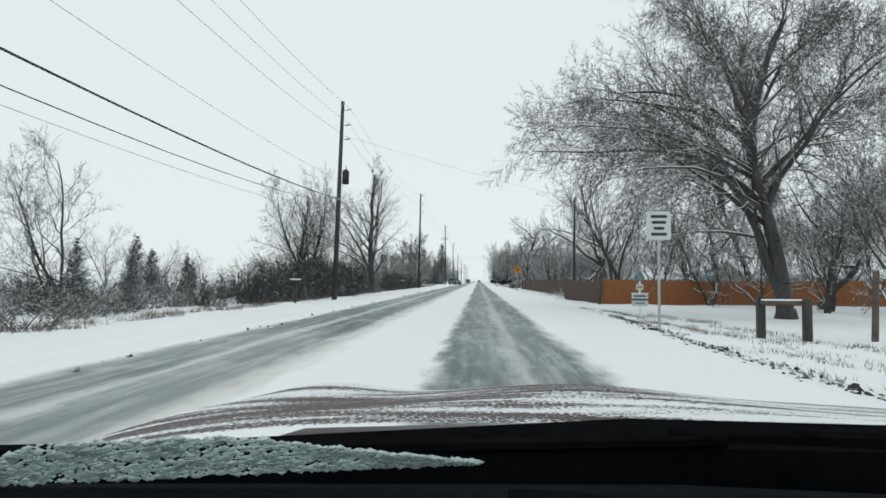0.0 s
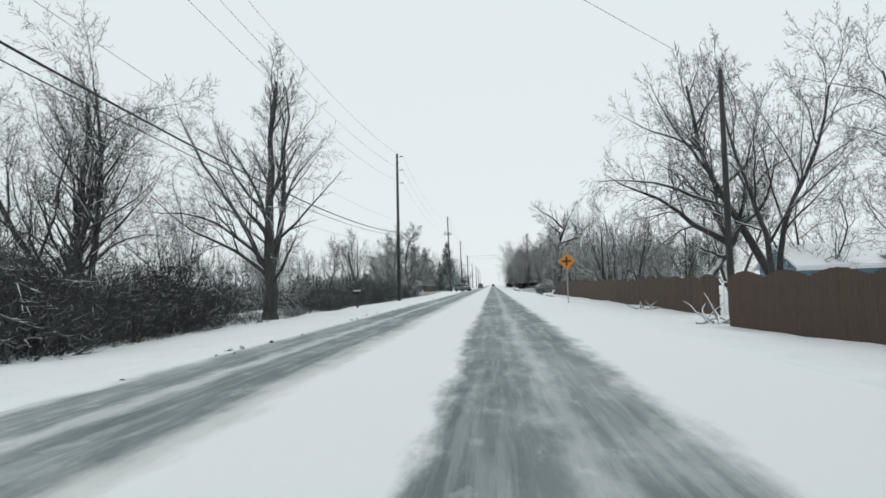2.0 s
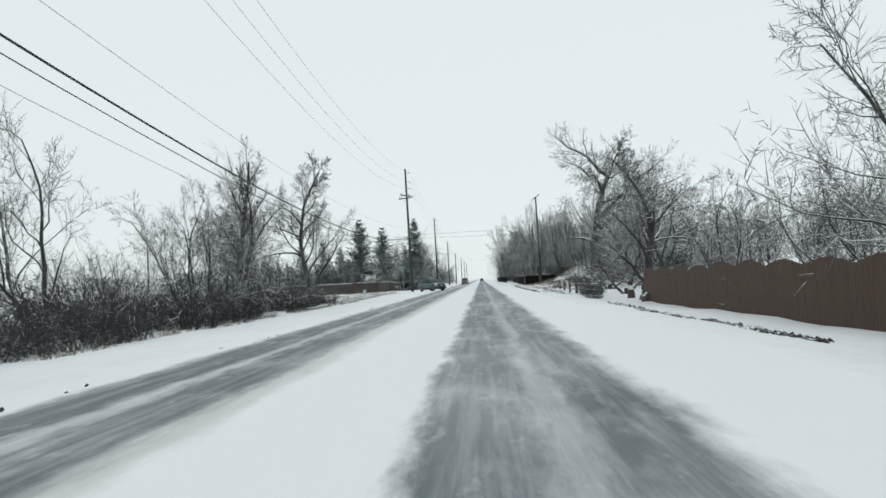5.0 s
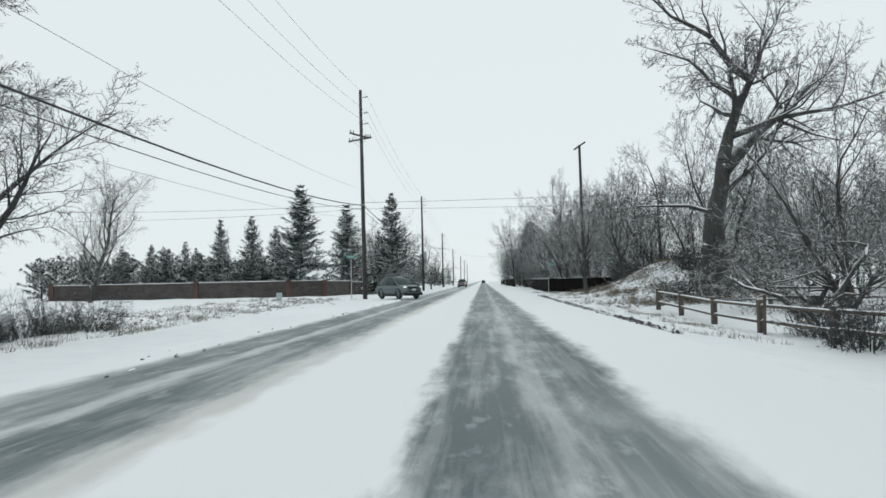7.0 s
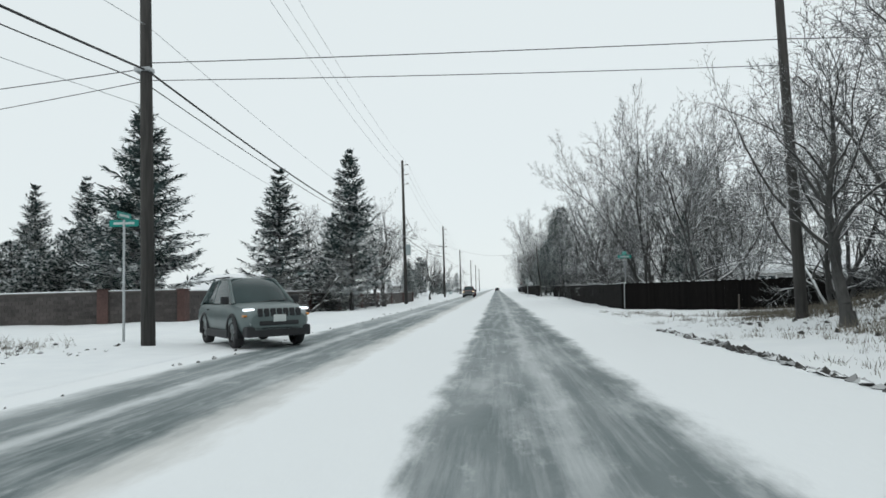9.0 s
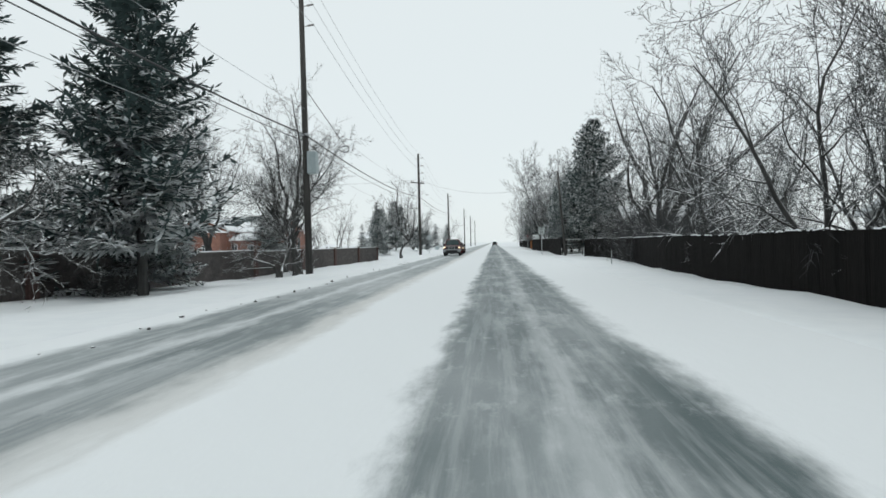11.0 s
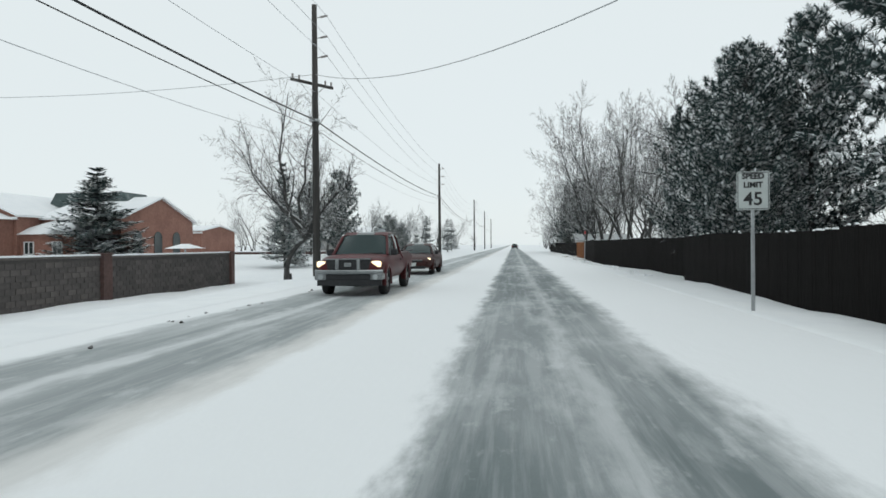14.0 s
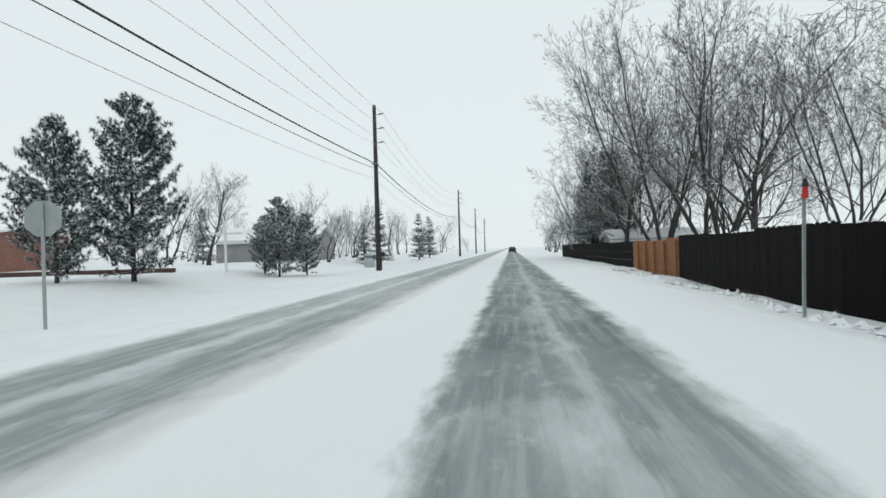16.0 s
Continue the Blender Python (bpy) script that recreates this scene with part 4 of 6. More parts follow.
def wire(spans, r, mat, label, sag=0.6, name="power_line"):
    """A cable hung through the points, sagging between them, as one bent rod."""
    pts = []
    for i, (a, b) in enumerate(zip(spans, spans[1:])):
        a, b = np.array(a, float), np.array(b, float)
        n = 18
        dip = (sag[min(i, len(sag) - 1)] if isinstance(sag, tuple) else sag) * (np.linalg.norm(b - a) / 48) ** 2
        for k in range(0 if not pts else 1, n + 1):
            f = k / n
            p = a + (b - a) * f
            p[2] -= 4 * dip * f * (1 - f)
            pts.append(p)
    V, Fc, sides = [], [], 5
    for k, p in enumerate(pts):
        d = pts[min(k + 1, len(pts) - 1)] - pts[max(k - 1, 0)]
        u = unit(np.cross(d, (0, 0, 1)))
        v = unit(np.cross(u, d))
        V.extend(p + (u * math.cos(q * 1.2566) + v * math.sin(q * 1.2566)) * r for q in range(sides))
    for k in range(len(pts) - 1):
        for q in range(sides):
            Fc.append((k * sides + q, k * sides + (q + 1) % sides, (k + 1) * sides + (q + 1) % sides, (k + 1) * sides + q))
    return tagged(new(name, raw_mesh(name, np.array(V), Fc, mat, True)), label, "cable", "overhead lines")


def along(dx, heights, back, lean=True):
    pts = [(POLES[0][0] + dx, -18, back)]
    for (x, y, h, ln, *_), z in zip(POLES, heights):
        pts.append((x + dx + ln * z, y, z))
    return pts


wire(along(.05, [q[8] for q in POLES], 7.25), .032, M_WIRE, "thick black telephone cable slung between poles", (.62, .62, .74, .72, .6, .4, .6), "telephone_cable")
wire(along(-.12, [q[8] - .28 for q in POLES], 6.95), .016, M_WIRE, "thin black telephone cable slung between poles", (.86, .6, .76, .6, .62, .5, .6), "telephone_cable")
wire(along(-.2, [q[8] - .95 for q in POLES], 6.4), .009, M_WIRE_THIN, "thin grey service cable slung between poles", (.72, .72, .72, .72, 1.0, .5, .7), "telephone_cable")
wire(along(.05, [q[8] + 1.3 for q in POLES], 9.2), .009, M_WIRE_THIN, "thin grey neutral wire between poles", .6)
for k in range(3):
    wire(along(.6, [q[4][k] + .06 for q in POLES], 13.4 - k), .010, M_WIRE_THIN, "thin bare power conductor between pole tops", .9)
# loops of slack cable hung on the lines
for x, y, z in ((-9.2, 240.77, 7.5),):
    bm = bmesh.new()
    ring = []
    for k in range(16):
        a = k / 16 * 6.283
        mid = Vector((0, math.cos(a) * .34 * (1 + .5 * math.cos(a)), math.sin(a) * .2))
        out = Vector((0, math.cos(a), math.sin(a)))
        ring.append([bm.verts.new(mid + out * .03 * math.cos(q) + Vector((.03 * math.sin(q), 0, 0))) for q in (0, 1.571, 3.142, 4.712)])
    for k in range(16):
        for q in range(4):
            bm.faces.new((ring[k][q], ring[k][(q + 1) % 4], ring[(k + 1) % 16][(q + 1) % 4], ring[(k + 1) % 16][q]))
    lone("cable_loop", bm, M_WIRE, "black slack cable loop tied to the overhead line", "cable", at=pose(x, y, z, 0, 0, 75))
wire([(-9.25, 232.1, 9.3), (-9.2, 240.5, 7.65)], .022, M_WIRE, "short black cable tail hanging from the pole to a loop", .2, "telephone_cable")
# service drops across the road
wire([(-9.53, 183.8, 7.9), (8.38, 185.4, 8.15), (30, 188, 8.6)], .014, M_WIRE, "black service cable crossing over the road", .25)
wire([(-9.53, 183.8, 7.4), (8.38, 185.4, 7.4)], .012, M_WIRE, "black service cable crossing over the road", .35)
wire([(-9.53, 183.8, 7.75), (-40, 190, 8.6)], .014, M_WIRE, "black service cable crossing over the road", .5)
wire([(-9.53, 183.8, 7.4), (-40, 193, 8.0)], .012, M_WIRE, "black service cable crossing over the road", .5)
wire([(-9.06, 279.3, 9.3), (6.3, 257.9, 6.6)], .014, M_WIRE_THIN, "thin service wire crossing over the road", 4.5)
wire([(-9.06, 279.3, 9.3), (-40, 283, 10.4)], .014, M_WIRE_THIN, "thin service wire towards the brick hall", 1.5)
wire([(-9.9, 44.1, 11.6), (9.6, 64.7, 9.6)], .010, M_WIRE_THIN, "thin service wire crossing over the road", .5)
wire([(9.6, 64.7, 9.3), (11.4, 105, 6.5)], .010, M_WIRE_THIN, "thin service wire along the fence", .6)

# ---- fences ----


def board_mesh(name, top, mat, width=.1425):
    bm = bmesh.new()
    blocks(bm, (.001, 0, .02), (width, .019, top))
    return as_mesh(name, bm, mat)


def fence(label, points, top, mat, scallop=0.0, rails=False, flip=False, group="roadside fences", capped=0.0):
    """Boards, rails and posts along a line of ground points; +y of each panel is the far side."""
    t = thing("board_fence", label, "fence", group)
    n_b, length = 17, 2.44
    heights = [top + (scallop * (math.sin(math.pi * (i + .5) / n_b) - .35) if scallop else .012 * math.sin(i * 2.3)) for i in range(n_b)]
    boards = [board_mesh("board", h, mat) for h in heights]
    bm = bmesh.new()
    blocks(bm, (0, .021, 0), (length, .062, .09))
    rail_me = as_mesh("fence_rail", bm, mat)
    bm = bmesh.new()
    blocks(bm, (-.05, .064, -.4), (.05, .164, top - .08), None, .006)
    post_me = as_mesh("fence_post", bm, mat)
    made, rest_v, rest_f = 0, [], []
    cap_v, cap_f, crng = [], [], random.Random(len(points) * 7)

    def put(nm, me, m):
        ob = new(nm, me)
        ob.parent, ob.matrix_basis = t, m

    for (x0, y0), (x1, y1) in zip(points, points[1:]):
        run = math.hypot(x1 - x0, y1 - y0)
        n = max(1, round(run / length))
        a = math.degrees(math.atan2(y1 - y0, x1 - x0))
        k = run / n / length
        for i in range(n):
            x, y = x0 + (x1 - x0) * i / n, y0 + (y1 - y0) * i / n
            xe, ye = x0 + (x1 - x0) * (i + 1) / n, y0 + (y1 - y0) * (i + 1) / n
            m = pose(x, y, min(gz(x, y), gz(xe, ye)) - .03, 0, 0, a) @ Matrix.Diagonal((k, -1 if flip else 1, 1, 1))
            put("fence_post", post_me, m)
            for z in (.3, top * .5, top - .28):
                put("fence_rail", rail_me, m @ Matrix.Translation((0, 0, z)))
                if rails:
                    put("fence_rail", rail_me, m @ Matrix.Translation((0, -.075, z + .1)))
            for j in range(n_b):
                mb = m @ Matrix.Translation((j * length / n_b, .004 * math.sin(j * 5.1 + i), .01 * math.sin(j * 3.7 + i * 1.3)))
                if crng.random() < capped:
                    b0, w = len(cap_v), .05 + .02 * crng.random()
                    for cx, cy, cz in ((.07 - w, -.012, 0), (.07 + w, -.012, 0), (.07 + w, .03, 0), (.07 - w, .03, 0), (.07 - w * .6, .0, .035), (.07 + w * .6, .0, .035), (.07 + w * .6, .02, .035), (.07 - w * .6, .02, .035)):
                        cap_v.append(tuple(mb @ Vector((cx, cy, heights[j] + cz + .002))))
                    cap_f.extend(tuple(b0 + q for q in f) for f in ((0, 1, 5, 4), (1, 2, 6, 5), (2, 3, 7, 6), (3, 0, 4, 7), (4, 5, 6, 7), (3, 2, 1, 0)))
                if made < 290:
                    put("board", boards[j], mb)
                    made += 1
                else:
                    b0 = len(rest_v)
                    for c in boards[j].vertices:
                        rest_v.append(tuple(mb @ c.co))
                    rest_f.extend(tuple(b0 + q for q in f.vertices) for f in boards[j].polygons)
    if cap_v:
        ob = tagged(new("settled_snow", raw_mesh("settled_snow", cap_v, cap_f, M_SNOWCAP)), "crumbs of settled snow", kind="stuff")
        ob.parent = t
    if rest_v:
        ob = tagged(new("board_rest", raw_mesh("board_rest", rest_v, rest_f, mat)), kind="stuff")
        ob.parent = t
    return t


fence("bright orange cedar board fence standing across the yard", [(9.3, 48.75), (36, 48.4)], 1.86, M_CEDAR)
fence("weathered brown scallop-topped board fence along the road", [(9.2, 48.9), (8.2, 61.3)], 1.78, M_BROWN, .2, flip=True)
fence("long weathered brown scallop-topped board fence along the road", [(9.05, 132), (9.55, 90), (9.9, 67.2)], 1.78, M_BROWN, .2)
fence("dark stained board fence turning the street corner", [(8.0, 258.2), (9.0, 249), (7.6, 230), (7.35, 205.5), (11.4, 200.6), (16.5, 199.3), (24, 198.6)], 1.55, M_DARKFENCE, capped=.5)
fence("tall nearly black board fence along the snowy verge", [(6.0, 258.4), (6.5, 275.8)], 1.70, M_DARKFENCE, flip=True, capped=.25)
fence("tall nearly black board fence along the snowy verge", [(6.55, 311), (5.75, 297), (7.0, 283), (7.3, 276.3)], 1.70, M_DARKFENCE, capped=.25)
fence("short run of new orange boards with snow on its rails", [(6.6, 311.2), (7.1, 323.2)], 1.62, M_CEDAR, rails=True)
fence("dark board fence with snow on its rails", [(7.15, 323.6), (7.2, 345), (6.9, 372)], 1.6, M_DARKFENCE, rails=True, flip=True)

# leaning post and lattice gate in the fence
bm = bmesh.new()
rod(bm, (0, 0, -.3), (.18, .3, 2.3), .11, .09, 9)
lone("leaning_post", bm, M_POLE, "dark leaning old fence post at the fence corner", "post", at=pose(9.0, 48.3, gz(9, 48.3)))


def bar_gate(x, y, width, height, turn, label, mat):
    t = thing("metal_gate", label, "gate", at=pose(x, y, gz(x, y) + .12, 0, 0, turn))
    bm = bmesh.new()
    for z in (0.05, height):
        rod(bm, (0, 0, z), (width, 0, z), .025, .025, 8)
    for px in (0, width):
        rod(bm, (px, 0, -.15), (px, 0, height + .05), .03, .03, 8)
    part("gate_frame", bm, mat, t)
    for k in range(1, 5):
        bm = bmesh.new()
        rod(bm, (0, 0, height * k / 5), (width, 0, height * k / 5), .018, .018, 6)
        part("bar", bm, mat, t)
    bm = bmesh.new()
    rod(bm, (width * .5, 0, .05), (width * .5, 0, height), .018, .018, 6)
    part("upright", bm, mat, t)
    return t


bar_gate(10.05, 67.0, 1.6, 1.35, 0, "white-painted tubular farm gate in the fence", M_TRIM)
bar_gate(6.25, 257.5, 1.75, 1.25, 25, "thin dark wire gate with snow on its top bar", M_POLE)
bm = bmesh.new()
blocks(bm, (0, -.03, 1.38), (1.75, .03, 1.42), None, .01)
lone("snow_on_gate", bm, M_SNOWCAP, "line of snow on the gate's top bar", "snow", at=pose(6.25, 257.5, gz(6.3, 257.5) + .005, 0, 0, 25))

# split rail fence
rail = thing("rail_fence", "weathered split rail fence with snow along its rails", "fence")
RAILS = [(8.2, 163.0), (8.15, 159.4), (8.2, 155.8), (8.3, 152.2), (8.55, 148.6), (9.0, 145)]
for k, (x, y) in enumerate(RAILS):
    bm = bmesh.new()
    blocks(bm, (x - .09, y - .09, gz(x, y) - .4), (x + .09, y + .09, gz(x, y) + .98 + .05 * math.sin(k * 3)), None, .02)
    part("post", bm, M_RAIL, rail)
    if k:
        xo, yo = RAILS[k - 1]
        for h in (.34, .8):
            bm = bmesh.new()
            rod(bm, (x, y - .15, gz(x, y) + h), (xo, yo + .15, gz(xo, yo) + h + .03), .06, .055, 6)
            part("rail", bm, M_RAIL, rail)
rail = thing("rail_fence", "weathered split rail fence set back among the trees", "fence")
RAILS = [(21, 163.5), (17.5, 164), (14, 164.6)]
for k, (x, y) in enumerate(RAILS):
    bm = bmesh.new()
    blocks(bm, (x - .08, y - .08, gz(x, y) - .4), (x + .08, y + .08, gz(x, y) + 1.0), None, .02)
    part("post", bm, M_RAIL, rail)
    if k:
        xo, yo = RAILS[k - 1]
        for h in (.4, .85):
            bm = bmesh.new()
            rod(bm, (x, y, gz(x, y) + h), (xo, yo, gz(xo, yo) + h), .06, .055, 6)
            part("rail", bm, M_RAIL, rail)
# delineator stakes
for x, y, h, r in ((7.4, 205.0, 1.6, .03), (11.6, 198.9, .75, .04), (6.9, 239, .8, .03), (8.1, 151.5, 1.15, .05), (10.6, 17.8, 1.9, .09)):
    bm = bmesh.new()
    rod(bm, (0, 0, -.3), (0, 0, h), r, r * .9, 7)
    lone("stake", bm, M_STEEL if r < .04 else M_RAIL, "thin roadside marker stake standing in snow", "post", at=pose(x, y, gz(x, y), 2, 1, 0))

# ---- masonry wall ----
WALL = [(-47, 199.6), (-30.7, 199.4), (-20.5, 198.9), (-17.0, 200.6), (-16.6, 211.5), (-16.4, 222), (-16.3, 232), (-16.3, 243), (-16.25, 253.6), (-16.1, 264.0), (-15.7, 273.5), (-15.45, 284.0)]
WALL_H = 1.72
wall_piece = thing("block_wall", "long concrete block garden wall with a snowy coping", "wall", kind="structure")
bm = bmesh.new()
blocks(bm, (-.185, -.075, -.09), (.185, .075, .09))
block_a = as_mesh("block", bm, M_BLOCK)
bm = bmesh.new()
blocks(bm, (-.185, -.078, -.09), (.185, .078, .09))
block_b = as_mesh("block", bm, M_BLOCK_PALE)
rest_v, rest_f = [], []
rng = random.Random(4)
for k, ((x0, y0), (x1, y1)) in enumerate(zip(WALL, WALL[1:])):
    run, a = math.hypot(x1 - x0, y1 - y0), math.atan2(y1 - y0, x1 - x0)
    za, zb = gz(x0, y0), gz(x1, y1)
    z = min(za, zb) - .08
    m = pose(x0, y0, z, 0, 0, math.degrees(a))
    h = WALL_H + .08 + (max(za, zb) - min(za, zb)) * .5
    bm = bmesh.new()
    blocks(bm, (0, -.06, -.3), (run, .06, h - .1), m)
    part("wall_core", bm, M_MORTAR, wall_piece)
    bm = bmesh.new()
    blocks(bm, (.02, -.11, h - .1), (run - .02, .11, h - .02), m, .01)
    part("coping", bm, M_BLOCK_PALE, wall_piece)
    bm = bmesh.new()
    blocks(bm, (.02, -.12, h - .016), (run - .02, .12, h + .05), m, .025)
    part("snow_cap", bm, M_SNOWCAP, wall_piece, "strip of settled snow")
    bm = bmesh.new()
    blocks(bm, (-.26, -.22, -.3), (.26, .22, h + .04), m, .012)
    blocks(bm, (-.30, -.26, h + .042), (.30, .26, h + .11), m, .012)
    part("pillar", bm, M_PILLAR, wall_piece, "dark red brick pillar", False)
    cols, rows_n = int((run - .4) / .4), int((h - .1) / .2)
    for i in range(cols):
        for j in range(rows_n):
            shift = .1 if j % 2 else -.1
            c = m @ Vector((.2 + (i + .5) * (run - .4) / cols + shift, 0, .1 + j * .2))
            pale = rng.random() < .3
            if k == 9 or (k == 8 and i >= cols - 9):
                ob = new("block", block_b if pale else block_a)
                ob.parent = wall_piece
                ob.matrix_basis = Matrix.Translation(c) @ pose(0, 0, 0, 0, 0, math.degrees(a))
            else:
                r3, b0 = pose(0, 0, 0, 0, 0, math.degrees(a)), len(rest_v)
                dy = .078 if pale else .075
                for sx in (-1, 1):
                    for sy in (-1, 1):
                        for sz in (-1, 1):
                            rest_v.append(tuple(c + r3 @ Vector((sx * .185, sy * dy, sz * .09))))
                for f in ((0, 1, 3, 2), (4, 6, 7, 5), (0, 4, 5, 1), (2, 3, 7, 6), (1, 5, 7, 3), (0, 2, 6, 4)):
                    rest_f.append(tuple(b0 + q for q in f))
ob = tagged(new("far_blocks", raw_mesh("far_blocks", rest_v, rest_f, M_BLOCK)), kind="stuff")
ob.parent = wall_piece
x, y = WALL[-1]
bm = bmesh.new()
blocks(bm, (x - .2, y - .2, gz(x, y) - .4), (x + .2, y + .2, gz(x, y) + WALL_H + .1), None, .012)
part("pillar", bm, M_PILLAR, wall_piece, "dark red brick pillar")

# ---- signs, mailboxes, roadside bits ----


def text_mesh(body, size, mat):
    cu = bpy.data.curves.new("lettering", "FONT")
    cu.body, cu.size, cu.align_x, cu.align_y, cu.extrude, cu.offset = body, size, "CENTER", "CENTER", .002, .006
    ob = bpy.data.objects.new("lettering", cu)
    scene.collection.objects.link(ob)
    bpy.context.view_layer.update()
    me = bpy.data.meshes.new_from_object(ob.evaluated_get(bpy.context.evaluated_depsgraph_get()))
    bpy.data.objects.remove(ob)
    bpy.data.curves.remove(cu)
    me.materials.clear()
    me.materials.append(mat)
    return me


def plate(name, w, h, mat, parent, z, y=-.03, corner=.04, label=""):
    """A thin sign board facing -y, with rounded corners."""
    bm = bmesh.new()
    out = []
    for cx, cz, a0 in ((w / 2 - corner, h / 2 - corner, 0), (-w / 2 + corner, h / 2 - corner, 90), (-w / 2 + corner, -h / 2 + corner, 180), (w / 2 - corner, -h / 2 + corner, 270)):
        for k in range(4):
            a = radians(a0 + k * 30)
            out.append((cx + math.cos(a) * corner, z + cz + math.sin(a) * corner))
    prism(bm, out, .006, pose(0, y, 0))
    return part(name, bm, mat, parent, label)


def ink(parent, x, z, w, h, mat, y=-.036, name="lettering_bar"):
    bm = bmesh.new()
    blocks(bm, (x - w / 2, y, z - h / 2), (x + w / 2, y + .004, z + h / 2))
    return part(name, bm, mat, parent)


def sign_post(t, height, mat=None, r=.035):
    bm = bmesh.new()
    blocks(bm, (-r, -.02, -.4), (r, .02, height), None, .008)
    part("post", bm, mat or M_STEEL, t)


# regulatory sign with lines that cannot be read
t = thing("traffic_sign", "white rectangular traffic sign with black lines on a grey steel post", "sign", at=pose(5.18, 18.7, gz(5.18, 18.7), 0, 0, -2))
sign_post(t, 3.3, M_STEEL, .035)
b = plate("sign_board", .66, .82, M_SIGNWHITE, t, 2.98, -.06)
for k, w in enumerate((.46, .4, .3, .44)):
    ink(b, 0, 3.24 - k * .17, w, .085, M_SIGNBLACK, -.066)
# speed limit sign
t = thing("speed_limit_sign", "white speed limit sign with black 45 on a steel post", "sign", at=pose(4.68, 263.65, gz(4.68, 263.65), 0, 0, -3))
sign_post(t, 2.75)
b = plate("sign_board", .61, .76, M_SIGNWHITE, t, 2.36)
for word, size, z in (("SPEED", .15, 2.64), ("LIMIT", .15, 2.47), ("45", .36, 2.19)):
    ob = new("lettering", text_mesh(word, size, M_SIGNBLACK))
    ob.parent, ob.matrix_basis = b, pose(0, -.035, z, 90, 0, 0)
for x, z, w, h in ((0, 2.715, .56, .012), (0, 2.005, .56, .012), (-.28, 2.36, .012, .70), (.28, 2.36, .012, .70)):
    ink(b, x, z, w, h, M_SIGNBLACK, name="border")
# crossroads warning
t = thing("warning_sign", "orange diamond crossroads warning sign on a steel post", "sign", at=pose(4.88, 80.4, gz(4.88, 80.4), 0, 0, -2))
sign_post(t, 3.3)
bm = bmesh.new()
r = .54
prism(bm, [(r, 2.72), (0, 2.72 + r), (-r, 2.72), (0, 2.72 - r)], .006, pose(0, -.035, 0))
b = part("sign_board", bm, M_SIGNORANGE, t)
ink(b, 0, 2.72, .12, .60, M_SIGNBLACK, -.041, "symbol_bar")
ink(b, 0, 2.72, .60, .12, M_SIGNBLACK, -.0405, "symbol_bar")
# street name blades
for x, y, z, turn in ((-10.86, 184.9, 3.55, 0), (7.85, 206.7, 3.05, 0)):
    t = thing("street_name_sign", "green street name blades on a thin steel post", "sign", "street name signs", at=pose(x, y, gz(x, y)))
    sign_post(t, z - gz(x, y) + .1)
    for q, tt in ((0, 8), (.22, 96)):
        bm = bmesh.new()
        blocks(bm, (-.42, -.006, z + q - .1 - gz(x, y)), (.42, .006, z + q + .1 - gz(x, y)), pose(0, 0, 0, 0, 0, tt), .003)
        b = part("name_blade", bm, M_SIGNGREEN, t, "green name blade")
        bm = bmesh.new()
        blocks(bm, (-.3, -.011, z + q - .035 - gz(x, y)), (.3, -.0065, z + q + .035 - gz(x, y)), pose(0, 0, 0, 0, 0, tt))
        part("lettering_bar", bm, M_SIGNWHITE, b)
# back of a stop sign facing the other way
t = thing("stop_sign", "grey bare back of an octagonal stop sign on a steel post", "sign", at=pose(-9.85, 297.75, -.36, 0, 0, 12))
sign_post(t, 2.95)
bm = bmesh.new()
prism(bm, [(math.cos(radians(22.5 + 45 * k)) * .41, 2.62 + math.sin(radians(22.5 + 45 * k)) * .41) for k in range(8)], .006, pose(0, .025, 0))
part("sign_board", bm, M_SIGNBACK, t)
# red marker
t = thing("hydrant_marker", "small red and black marker on a tall grey steel post", "sign", at=pose(5.05, 296.9, gz(5.05, 296.9), 1, 1, 0))
sign_post(t, 2.5, None, .03)
bm = bmesh.new()
rod(bm, (0, -.05, 2.08), (0, -.05, 2.28), .06, .045, 10)
b = part("lantern", bm, M_SIGNRED, t, "red plastic body")
bm = bmesh.new()
rod(bm, (0, -.05, 2.283), (0, -.05, 2.42), .06, .03, 10)
part("cap", bm, M_BLACKPLASTIC, b)
# estate sign by the verge
t = thing("yard_sign", "white and navy yard sign hanging from a small wooden frame", "sign", at=pose(8.35, 33.7, gz(8.35, 33.7), 0, 0, -8))
bm = bmesh.new()
blocks(bm, (-.05, -.04, -.3), (.05, .04, 1.75), None, .008)
part("post", bm, M_TRIM, t)
b = plate("sign_board", .82, .62, M_SIGNWHITE, t, .78, -.06, .02)
ink(b, 0, .80, .8, .09, M_NAVY, -.066)
ink(b, 0, .98, .6, .07, M_SIGNBLACK, -.066)
ink(b, 0, .62, .5, .05, M_SIGNBLACK, -.066)
b = plate("rider_board", .36, .3, M_SIGNWHITE, t, 1.45, -.06, .02)
ink(b, 0, 1.45, .25, .05, M_SIGNBLACK, -.066)
bm = bmesh.new()
blocks(bm, (-.43, -.09, 1.094), (.43, .0, 1.14), None, .015)
part("snow_cap", bm, M_SNOWCAP, t)


